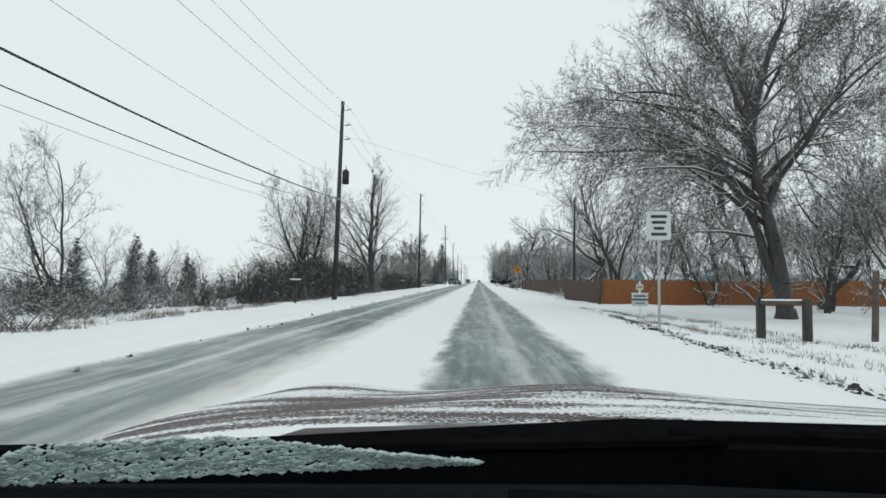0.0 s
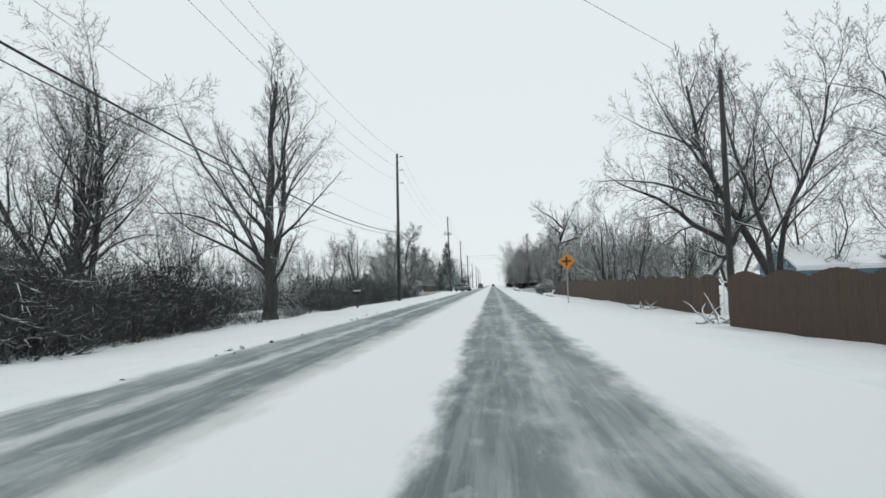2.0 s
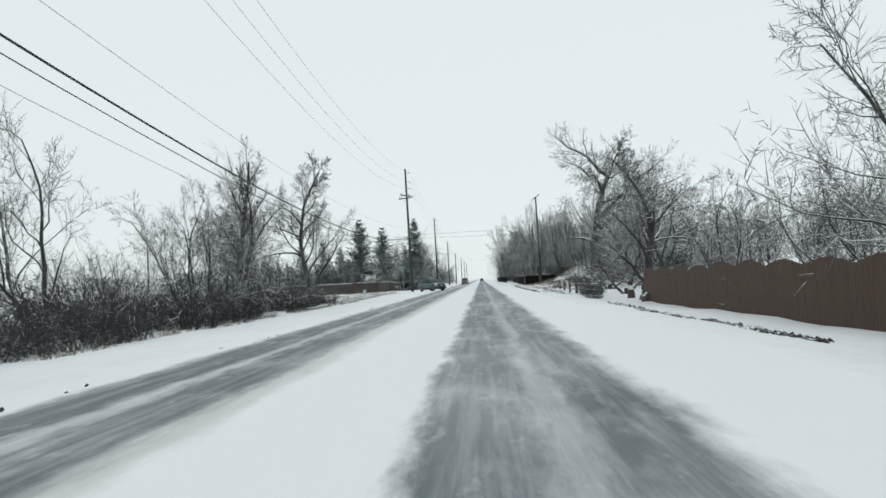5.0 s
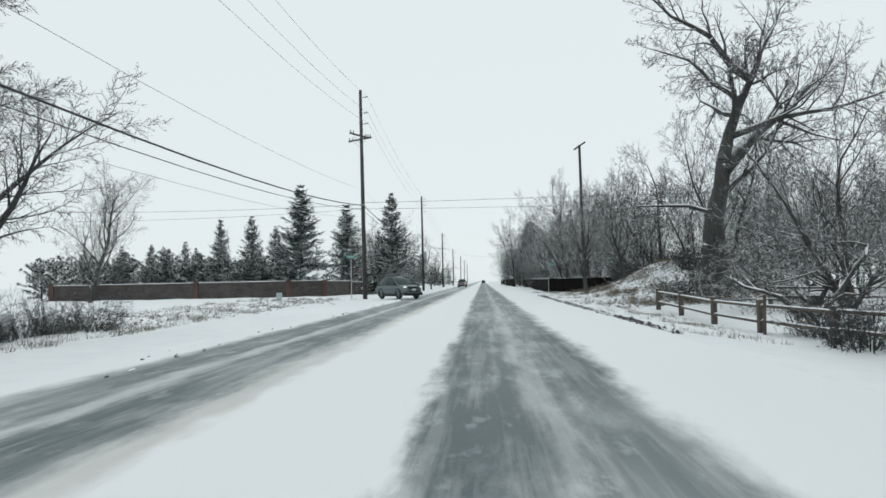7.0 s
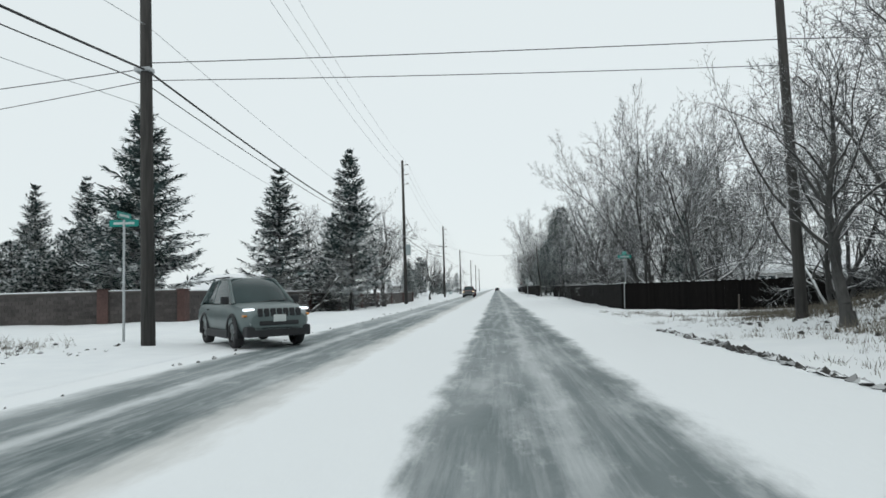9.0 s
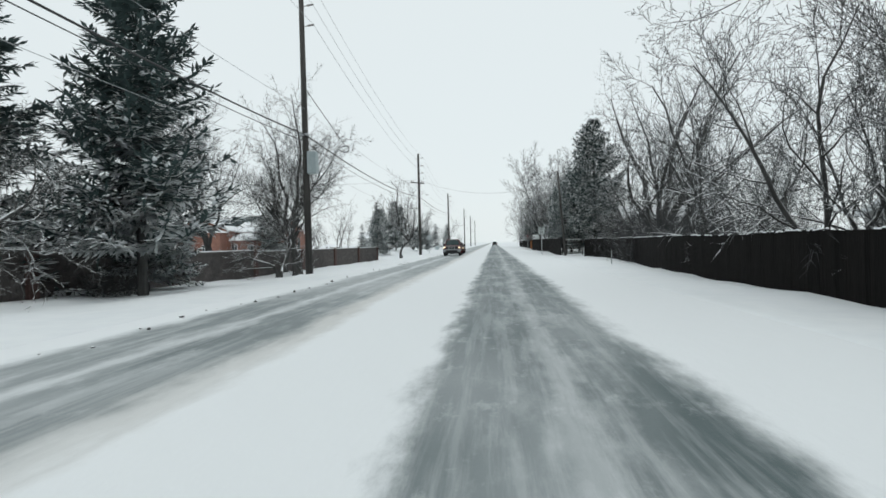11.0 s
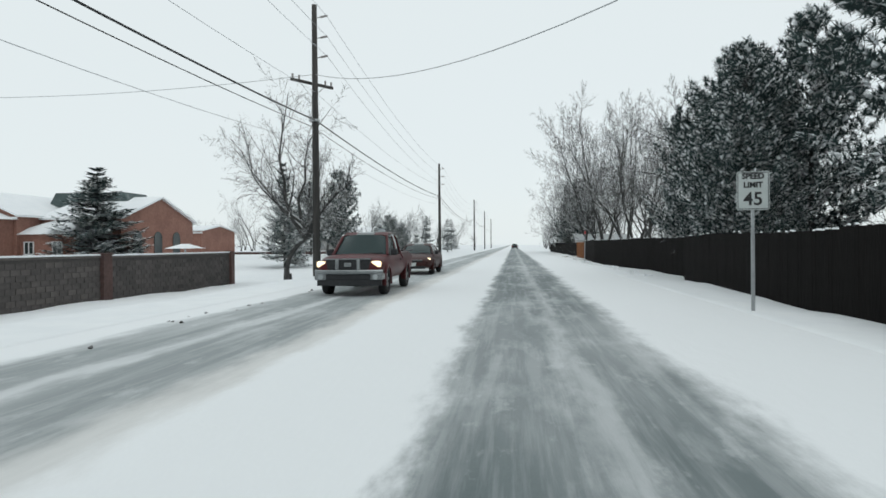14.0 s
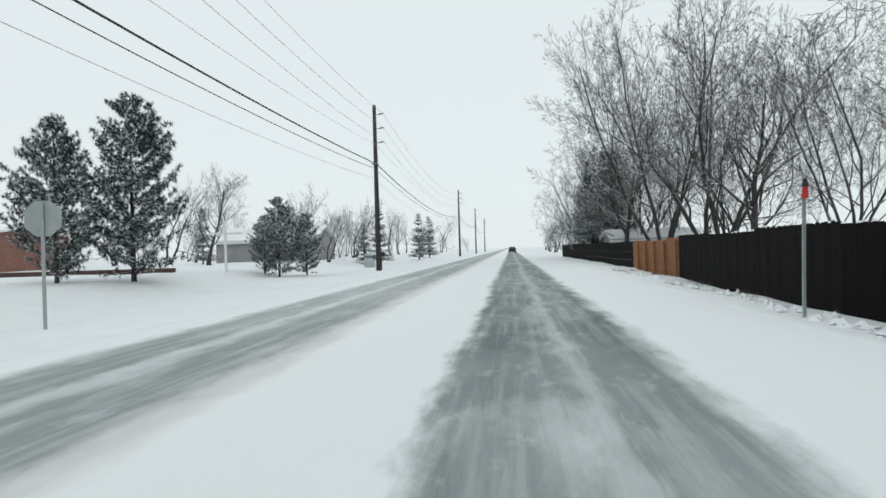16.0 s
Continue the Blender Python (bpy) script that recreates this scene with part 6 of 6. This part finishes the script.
def vehicle(name, label, category, paint, at, L, W, body, cabin, roof_z, wheels, r, front, extra=None, lights=None, plate_z=.62):
    """A road vehicle with its nose towards +y."""
    t = thing(name, label, category, at=at)
    bm = bmesh.new()
    loft(bm, body, body_ring)
    b = part("body", bm, paint, t, smooth=True)
    b.data.set_sharp_from_angle(angle=radians(32))
    bm = bmesh.new()
    loft(bm, cabin, cabin_ring)
    c = part("glazing", bm, M_CARGLASS, t, "dark tinted glass", True)
    c.data.set_sharp_from_angle(angle=radians(25))
    # roof skin over the glass
    top = [s for s in cabin if s[2] > roof_z - .16]
    bm = bmesh.new()
    loft(bm, [(s[0], s[2] - .05, s[2] + .012, s[4] * 1.012) for s in top], lambda y, z0, z1, w: [(-w, y, z0), (-w * .99, y, z1 - .03), (-w * .8, y, z1), (w * .8, y, z1), (w * .99, y, z1 - .03), (w, y, z0)])
    part("roof", bm, paint, t, smooth=False)
    # pillars
    f, k = cabin[0], top[0]
    q, e = top[-1], cabin[-1]
    mid = (top[0][0] + top[-1][0]) / 2
    for s in (-1, 1):
        for a, d in (((s * f[3] * 1.0, f[0], f[1]), (s * k[4], k[0], k[2] - .03)), ((s * e[3], e[0], e[1]), (s * q[4], q[0], q[2] - .03)), ((s * (f[3]) * 1.005, mid, f[1]), (s * k[4] * 1.005, mid, k[2] - .03))):
            bm = bmesh.new()
            rod(bm, a, d, .045, .04, 6)
            part("pillar", bm, paint, t)
        bm = bmesh.new()
        blocks(bm, (s * (W / 2 + .02) - .1, f[0] - .32, f[1] + .0), (s * (W / 2 + .02) + .1, f[0] - .18, f[1] + .19), None, .04)
        part("mirror", bm, M_BLACKPLASTIC, t)
        for y in wheels:
            wheel(t, s * (W / 2 - .13), y, r)
            bm = bmesh.new()
            n = 16
            arcs = []
            for i in range(n + 1):
                a0 = radians(-14 + 208 * i / n)
                arcs.append([bm.verts.new((s * xx, y + math.cos(a0) * rr, r + math.sin(a0) * rr)) for xx, rr in ((W / 2 - .16, r + .02), (W / 2 + .012, r + .02), (W / 2 + .015, r + .08), (W / 2 - .02, r + .105))])
            for p0, p1 in zip(arcs, arcs[1:]):
                for i in range(4):
                    bm.faces.new((p0[i], p0[(i + 1) % 4], p1[(i + 1) % 4], p1[i]))
            part("wheel_arch", bm, front.get("arch", paint), t)
        # lamps
        lx, ly, lz, lw, lh, mat = front["lamp"]
        bm = bmesh.new()
        blocks(bm, (s * lx - lw / 2, ly - .1, lz - lh / 2), (s * lx + lw / 2, ly + .03, lz + lh / 2), None, .055)
        part("headlight", bm, mat, t, "burning headlight" if mat is M_HEADLIGHT else "headlight")
        bm = bmesh.new()
        zt = body[1][2] - .06
        blocks(bm, (s * (body[0][3] - .12) - .08, body[0][0] - .012, zt - .22), (s * (body[0][3] - .12) + .08, body[0][0] + .06, zt - .04), None, .02)
        part("tail_light", bm, M_SIGNRED, t)
        if "fog" in front:
            bm = bmesh.new()
            fx, fy, fz = front["fog"]
            rod(bm, (s * fx, fy - .05, fz), (s * fx, fy + .03, fz), .075, .07, 12)
            part("fog_lamp", bm, M_LAMPOFF, t)
        bm = bmesh.new()
        blocks(bm, (s * W / 2 * .99 - .012, mid - .35, f[1] - .16), (s * W / 2 * .99 + .012, mid - .17, f[1] - .12), None, .005)
        part("door_handle", bm, M_BLACKPLASTIC, t)
    for nm, mat, lo, hi, *bow in front["boxes"]:
        bm = bmesh.new()
        if bow:
            # a bar bent back towards its ends
            n = 14
            ring = []
            for i in range(n + 1):
                u = 2 * i / n - 1
                yb = hi[1] - bow[0] * abs(u) ** 2.6
                x = lo[0] + (hi[0] - lo[0]) * i / n
                ring.append([bm.verts.new((x, yy, zz)) for yy, zz in ((yb - .1, lo[2]), (yb - .015, lo[2]), (yb, lo[2] + .03), (yb, hi[2] - .03), (yb - .015, hi[2]), (yb - .1, hi[2]))])
            for a, b2 in zip(ring, ring[1:]):
                for i in range(6):
                    bm.faces.new((a[i], a[(i + 1) % 6], b2[(i + 1) % 6], b2[i]))
            bm.faces.new(ring[0])
            bm.faces.new(ring[-1][::-1])
        else:
            blocks(bm, lo, hi, None, .025)
        part(nm, bm, mat, t)
    bm = bmesh.new()
    blocks(bm, (-.16, L / 2 + .005, plate_z - .08), (.16, L / 2 + .02, plate_z + .08), None, .004)
    part("number_plate", bm, M_SIGNWHITE, t, "plain pale plate")
    for s in (-1, 1):
        bm = bmesh.new()
        rod(bm, (s * .15, f[0] + .03, f[1] + .03), (s * .15 - .5, f[0] - .05, f[1] + .08), .012, .012, 5)
        part("wiper", bm, M_BLACKPLASTIC, t)
    return t


# compact crossover pulling out of the side street
body = [(-2.28, .50, .88, .80), (-2.2, .36, 1.02, .88), (-1.4, .30, 1.06, .925), (0, .28, 1.05, .93), (.75, .28, 1.06, .93), (1.1, .30, 1.05, .925), (1.6, .32, 1.0, .90), (2.05, .36, .93, .84), (2.28, .44, .80, .70)]
cabin = [(1.12, 1.03, 1.06, .80, .70), (.62, 1.04, 1.42, .81, .66), (.15, 1.04, 1.66, .82, .62), (-.6, 1.05, 1.70, .83, .62), (-1.5, 1.06, 1.65, .82, .60), (-2.0, 1.06, 1.40, .79, .60), (-2.18, 1.0, 1.08, .78, .68)]
slots = [("grille_slot", M_BLACKPLASTIC, (-.56 + k * .163, 2.2, .74), (-.44 + k * .163, 2.30, .93)) for k in range(7)]
jeep = vehicle("crossover", "grey-green crossover with seven grille slots, dusted with snow", "car", M_SILVERPAINT,
               pose(-6.85, 184.4, 0, 0, 0, -141) @ Matrix.Diagonal((1, 1, 1.08, 1)), 4.6, 1.86, body, cabin, 1.70, (1.35, -1.35), .36,
               {"arch": M_BLACKPLASTIC, "lamp": (.70, 2.10, .90, .30, .07, M_COOLLIGHT), "fog": (.66, 2.21, .60),
                "boxes": slots + [("lower_bumper", M_BLACKPLASTIC, (-.82, 1.95, .28), (.82, 2.28, .52)), ("lower_grille", M_BLACKPLASTIC, (-.5, 2.2, .54), (.5, 2.31, .64)),
                                  ("side_sill", M_BLACKPLASTIC, (-.945, -1.0, .22), (-.86, 1.0, .42)), ("side_sill", M_BLACKPLASTIC, (.86, -1.0, .22), (.945, 1.0, .42)),
                                  ("turn_signal", M_AMBER, (-.86, 1.98, .74), (-.62, 2.14, .79)), ("turn_signal", M_AMBER, (.62, 1.98, .74), (.86, 2.14, .79)),
                                  ("roof_rail", M_BLACKPLASTIC, (-.63, -1.3, 1.685), (-.58, .1, 1.725)), ("roof_rail", M_BLACKPLASTIC, (.58, -1.3, 1.685), (.63, .1, 1.725))]}, plate_z=.70)
# pickup coming the other way
body = [(-2.62, .60, 1.12, .86), (-2.55, .52, 1.16, .91), (-.72, .46, 1.16, .92), (-.70, .42, 1.10, .92), (.95, .42, 1.08, .92), (1.2, .45, 1.10, .92), (1.7, .46, 1.09, .91), (2.1, .46, 1.06, .89), (2.4, .48, 1.01, .86), (2.54, .52, .95, .82), (2.6, .58, .86, .76)]
cabin = [(1.25, 1.07, 1.10, .80, .74), (.62, 1.07, 1.66, .82, .66), (.35, 1.07, 1.74, .82, .65), (-.35, 1.08, 1.76, .82, .65), (-.66, 1.08, 1.70, .80, .64), (-.80, 1.08, 1.12, .80, .72)]
bed = [("bed_rail", M_BLACKPLASTIC, (-.93, -2.6, 1.162), (-.80, -.8, 1.20)), ("bed_rail", M_BLACKPLASTIC, (.80, -2.6, 1.162), (.93, -.8, 1.20)), ("tailgate", M_REDPAINT, (-.80, -2.61, 1.162), (.80, -2.54, 1.20)),
       ("grille", M_BLACKPLASTIC, (-.60, 2.50, .71), (.60, 2.645, .985), .05), ("grille_frame", M_CHROME, (-.34, 2.5, .71), (-.24, 2.675, .985)), ("grille_frame", M_CHROME, (.24, 2.5, .71), (.34, 2.675, .985)),
       ("bumper", M_CHROME, (-.93, 2.42, .60), (.93, 2.74, .71), .16), ("bumper_end", M_CHROME, (-.92, 2.2, .44), (-.60, 2.63, .61)), ("bumper_end", M_CHROME, (.60, 2.2, .44), (.92, 2.63, .61)),
       ("bumper_intake", M_BLACKPLASTIC, (-.6, 2.5, .44), (.6, 2.69, .598), .05),
       ("bumper_lower", M_BLACKPLASTIC, (-.88, 2.4, .28), (.88, 2.68, .545), .16), ("badge", M_CHROME, (-.10, 2.6, .79), (.10, 2.668, .90)), ("hood_edge", M_CHROME, (-.62, 2.46, .985), (.62, 2.66, 1.012), .06)]
vehicle("pickup_truck", "maroon crew-cab pickup truck with burning headlights and chrome bumper", "truck", M_REDPAINT, pose(-4.38, 269.75, 0, 0, 0, 180), 5.22, 1.85, body, cabin, 1.76, (1.72, -1.48), .375,
        {"lamp": (.745, 2.55, .86, .27, .16, M_HEADLIGHT), "fog": (.74, 2.625, .52), "boxes": bed}, plate_z=.62)
# sedan behind it
body = [(-2.30, .42, .90, .78), (-2.2, .34, .98, .86), (-1.4, .28, .98, .90), (0, .26, .93, .91), (.8, .26, .93, .91), (1.05, .28, .95, .90), (1.7, .30, .86, .87), (2.1, .34, .76, .80), (2.28, .42, .66, .66)]
cabin = [(1.1, .92, .95, .78, .70), (.45, .92, 1.33, .79, .60), (.1, .92, 1.42, .79, .58), (-.6, .93, 1.43, .79, .58), (-1.05, .94, 1.36, .78, .58), (-1.75, .96, 1.0, .74, .62)]
vehicle("sedan", "copper-brown sedan with burning headlights in blowing snow", "car", M_BROWNPAINT, pose(-4.55, 281.4, 0, 0, 0, 180), 4.6, 1.8, body, cabin, 1.43, (1.38, -1.32), .32,
        {"lamp": (.62, 2.06, .70, .36, .14, M_HEADLIGHT), "boxes": [("grille", M_BLACKPLASTIC, (-.45, 2.12, .58), (.45, 2.29, .66)), ("grille_bar", M_CHROME, (-.46, 2.2, .665), (.46, 2.285, .685)),
                                                                  ("bumper_intake", M_BLACKPLASTIC, (-.6, 2.1, .28), (.6, 2.27, .40))]}, plate_z=.48)
# a far car driving ahead
body = [(-2.2, .42, .95, .80), (-1.4, .28, 1.0, .90), (.8, .26, .98, .91), (1.7, .30, .9, .87), (2.2, .42, .7, .66)]
cabin = [(1.1, .95, .98, .78, .70), (.35, .95, 1.45, .79, .62), (-1.0, .97, 1.5, .79, .62), (-1.95, .98, 1.05, .76, .66)]
vehicle("far_car", "dark car far ahead in the lane", "car", M_BLACKPLASTIC, pose(.4, 445, 0), 4.5, 1.8, body, cabin, 1.5, (1.35, -1.35), .33,
        {"lamp": (.6, 2.06, .70, .3, .12, M_LAMPOFF), "boxes": []}, plate_z=.5)

# ---- the driver's own car, standing where the drive begins ----


def hood_material():
    """Dark red paint under wind-blown, half-melted snow in bands."""
    m = bpy.data.materials.new("snow_streaked_red_paint")
    m.use_nodes = True
    n, l = m.node_tree.nodes, m.node_tree.links
    bsdf = n["Principled BSDF"]
    co = n.new("ShaderNodeTexCoord")
    grain, band = n.new("ShaderNodeTexNoise"), n.new("ShaderNodeTexNoise")
    grain.inputs["Scale"].default_value, grain.inputs["Detail"].default_value = 150, 5
    stretch = n.new("ShaderNodeVectorMath")
    stretch.operation = "MULTIPLY"
    stretch.inputs[1].default_value = (1.1, 9.0, 1.0)
    l.new(co.outputs["Object"], stretch.inputs[0])
    l.new(co.outputs["Object"], grain.inputs["Vector"])
    l.new(stretch.outputs[0], band.inputs["Vector"])
    band.inputs["Scale"].default_value, band.inputs["Detail"].default_value = 1.3, 2
    add = n.new("ShaderNodeMath")
    add.operation = "MULTIPLY_ADD"
    add.inputs[1].default_value = 1.5
    l.new(band.outputs["Fac"], add.inputs[0])
    l.new(grain.outputs["Fac"], add.inputs[2])
    fac = n.new("ShaderNodeMapRange")
    fac.inputs["From Min"].default_value, fac.inputs["From Max"].default_value = 1.2, 1.29
    l.new(add.outputs[0], fac.inputs["Value"])
    mix = n.new("ShaderNodeMix")
    mix.data_type = "RGBA"
    mix.inputs["A"].default_value, mix.inputs["B"].default_value = (0.030, 0.007, 0.008, 1), (*SNOW, 1)
    l.new(fac.outputs[0], mix.inputs["Factor"])
    l.new(mix.outputs["Result"], bsdf.inputs["Base Color"])
    bsdf.inputs["Roughness"].default_value = 0.5
    b = n.new("ShaderNodeBump")
    b.inputs["Strength"].default_value, b.inputs["Distance"].default_value = 0.8, 0.01
    l.new(fac.outputs[0], b.inputs["Height"])
    l.new(b.outputs[0], bsdf.inputs["Normal"])
    return m


M_HOOD = hood_material()
# Near-black, no sheen: shade the open cabin lacks is put into these colours.
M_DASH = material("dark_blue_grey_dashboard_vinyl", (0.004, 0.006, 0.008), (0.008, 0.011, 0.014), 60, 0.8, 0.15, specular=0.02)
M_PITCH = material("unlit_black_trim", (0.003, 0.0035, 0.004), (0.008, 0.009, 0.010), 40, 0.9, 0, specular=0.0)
own = thing("parked_car", "dark red car with a snow-streaked hood and frosted windscreen foot", "car")
CX, HW = .22, .98


def hood_z(x, y):
    u = (x - CX) / HW
    z = 1.136 - .10 * ((y - .98) / .95) ** 2 - .015 * (y - .98) - .10 * abs(u) ** 3.2
    return z + .035 * math.exp(-((x + .38) / .17) ** 2 - ((y - 1.72) / .22) ** 2) + .012 * math.cos(u * 7) * smooth_step(1.0, 1.4, y)


bm = bmesh.new()
nx, ny = 40, 24
rows_h = [[bm.verts.new((CX + HW * (2 * i / nx - 1), .98 + .97 * j / ny, hood_z(CX + HW * (2 * i / nx - 1), .98 + .97 * j / ny))) for i in range(nx + 1)] for j in range(ny + 1)]
for j in range(ny):
    for i in range(nx):
        bm.faces.new((rows_h[j][i], rows_h[j][i + 1], rows_h[j + 1][i + 1], rows_h[j + 1][i]))
part("hood", bm, M_HOOD, own, "dark red hood streaked with blown snow", True)
bm = bmesh.new()
body = [(-2.5, .45, .92, .86), (-1.6, .32, .99, .94), (.2, .28, .99, .96), (.95, .28, 1.0, .97), (1.6, .3, .98, .97), (1.93, .34, .94, .95), (2.1, .42, .80, .82)]
loft(bm, body, body_ring)
bmesh.ops.translate(bm, verts=bm.verts, vec=(CX, 0, -.04))
part("body", bm, M_REDPAINT, own, smooth=True).data.set_sharp_from_angle(angle=radians(32))
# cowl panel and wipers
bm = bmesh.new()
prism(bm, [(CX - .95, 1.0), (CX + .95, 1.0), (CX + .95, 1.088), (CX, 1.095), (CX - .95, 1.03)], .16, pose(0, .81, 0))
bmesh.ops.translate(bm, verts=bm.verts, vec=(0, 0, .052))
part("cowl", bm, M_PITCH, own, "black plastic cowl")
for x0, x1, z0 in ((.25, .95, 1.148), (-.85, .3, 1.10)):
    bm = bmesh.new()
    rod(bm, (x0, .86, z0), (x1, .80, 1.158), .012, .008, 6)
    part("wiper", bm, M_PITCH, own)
# frost crust at the windscreen's foot
rng = np.random.default_rng(8)
gv, gf = [], []
for k in range(2600):
    u = rng.random()
    h = .052 * min(1, u * 4 + .15) * min(1, (1 - u) * 2.2 + .03) * rng.random()
    c = np.array([-.60 + .60 * u, .72 - .02 * abs(1 - u) - h * .75 - .002, 1.112 + .036 * u + h])
    r = .0013 + .0024 * rng.random() ** 2
    i = len(gv)
    gv.extend(tuple(c + np.array(d) * r * (.6 + .8 * rng.random())) for d in ((2.2, 0, .3), (0, 1, 0), (-2.2, 0, -.3), (0, -1, 0), (0, 0, 1), (0, 0, -1)))
    gf.extend((i + a, i + b, i + d) for a, b, d in ((0, 1, 4), (1, 2, 4), (2, 3, 4), (3, 0, 4), (1, 0, 5), (2, 1, 5), (3, 2, 5), (0, 3, 5)))
M_ICE = material("white_ice_grain", (0.70, 0.80, 0.80), (0.84, 0.9, 0.9), 90, 0.4, 0)
fn, fl = M_ICE.node_tree.nodes, M_ICE.node_tree.links
glow, both = fn.new("ShaderNodeBsdfTranslucent"), fn.new("ShaderNodeMixShader")
glow.inputs["Color"].default_value = (0.8, 0.88, 0.88, 1)
both.inputs["Fac"].default_value = 0.6
fl.new(fn["Principled BSDF"].outputs[0], both.inputs[1])
fl.new(glow.outputs[0], both.inputs[2])
fl.new(both.outputs[0], fn["Material Output"].inputs["Surface"])
ob = tagged(new("frost_crust", raw_mesh("frost_crust", gv, gf, M_ICE)), "crust of pale greenish frost grains", kind="stuff")
ob.parent = own
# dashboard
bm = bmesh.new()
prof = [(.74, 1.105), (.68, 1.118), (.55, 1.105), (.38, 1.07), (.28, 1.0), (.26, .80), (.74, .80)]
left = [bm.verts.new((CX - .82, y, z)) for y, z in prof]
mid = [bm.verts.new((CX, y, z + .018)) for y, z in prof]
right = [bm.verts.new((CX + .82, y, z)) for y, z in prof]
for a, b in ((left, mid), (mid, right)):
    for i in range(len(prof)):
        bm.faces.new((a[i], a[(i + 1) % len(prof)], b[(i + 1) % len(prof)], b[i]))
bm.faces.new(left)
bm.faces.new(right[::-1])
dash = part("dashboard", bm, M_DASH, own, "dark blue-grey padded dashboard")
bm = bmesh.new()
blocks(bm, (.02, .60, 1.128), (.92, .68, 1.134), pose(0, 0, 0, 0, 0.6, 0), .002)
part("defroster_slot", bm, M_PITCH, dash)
# roof, pillars, doors' glass line, wheels
bm = bmesh.new()
loft(bm, [(-.12, 1.55, 1.60, .64), (-.6, 1.58, 1.66, .68), (-1.5, 1.56, 1.64, .67), (-1.95, 1.45, 1.52, .62)], lambda y, z0, z1, w: [(CX - w, y, z0), (CX - w * .97, y, z1 - .02), (CX - w * .7, y, z1), (CX + w * .7, y, z1), (CX + w * .97, y, z1 - .02), (CX + w, y, z0)])
part("roof", bm, M_REDPAINT, own)
for s in (-1, 1):
    for a, b in (((CX + s * .86, .72, .99), (CX + s * .64, -.12, 1.57)), ((CX + s * .84, -.75, .96), (CX + s * .67, -.7, 1.58)), ((CX + s * .80, -2.3, .93), (CX + s * .62, -1.9, 1.48))):
        bm = bmesh.new()
        rod(bm, a, b, .045, .04, 6)
        part("pillar", bm, M_REDPAINT, own)
    for y in (1.35, -1.45):
        wheel(own, CX + s * .84, y, .34)
    bm = bmesh.new()
    blocks(bm, (CX + s * 1.03 - .1, .35, .98), (CX + s * 1.03 + .1, .47, 1.14), None, .04)
    part("mirror", bm, M_REDPAINT, own)
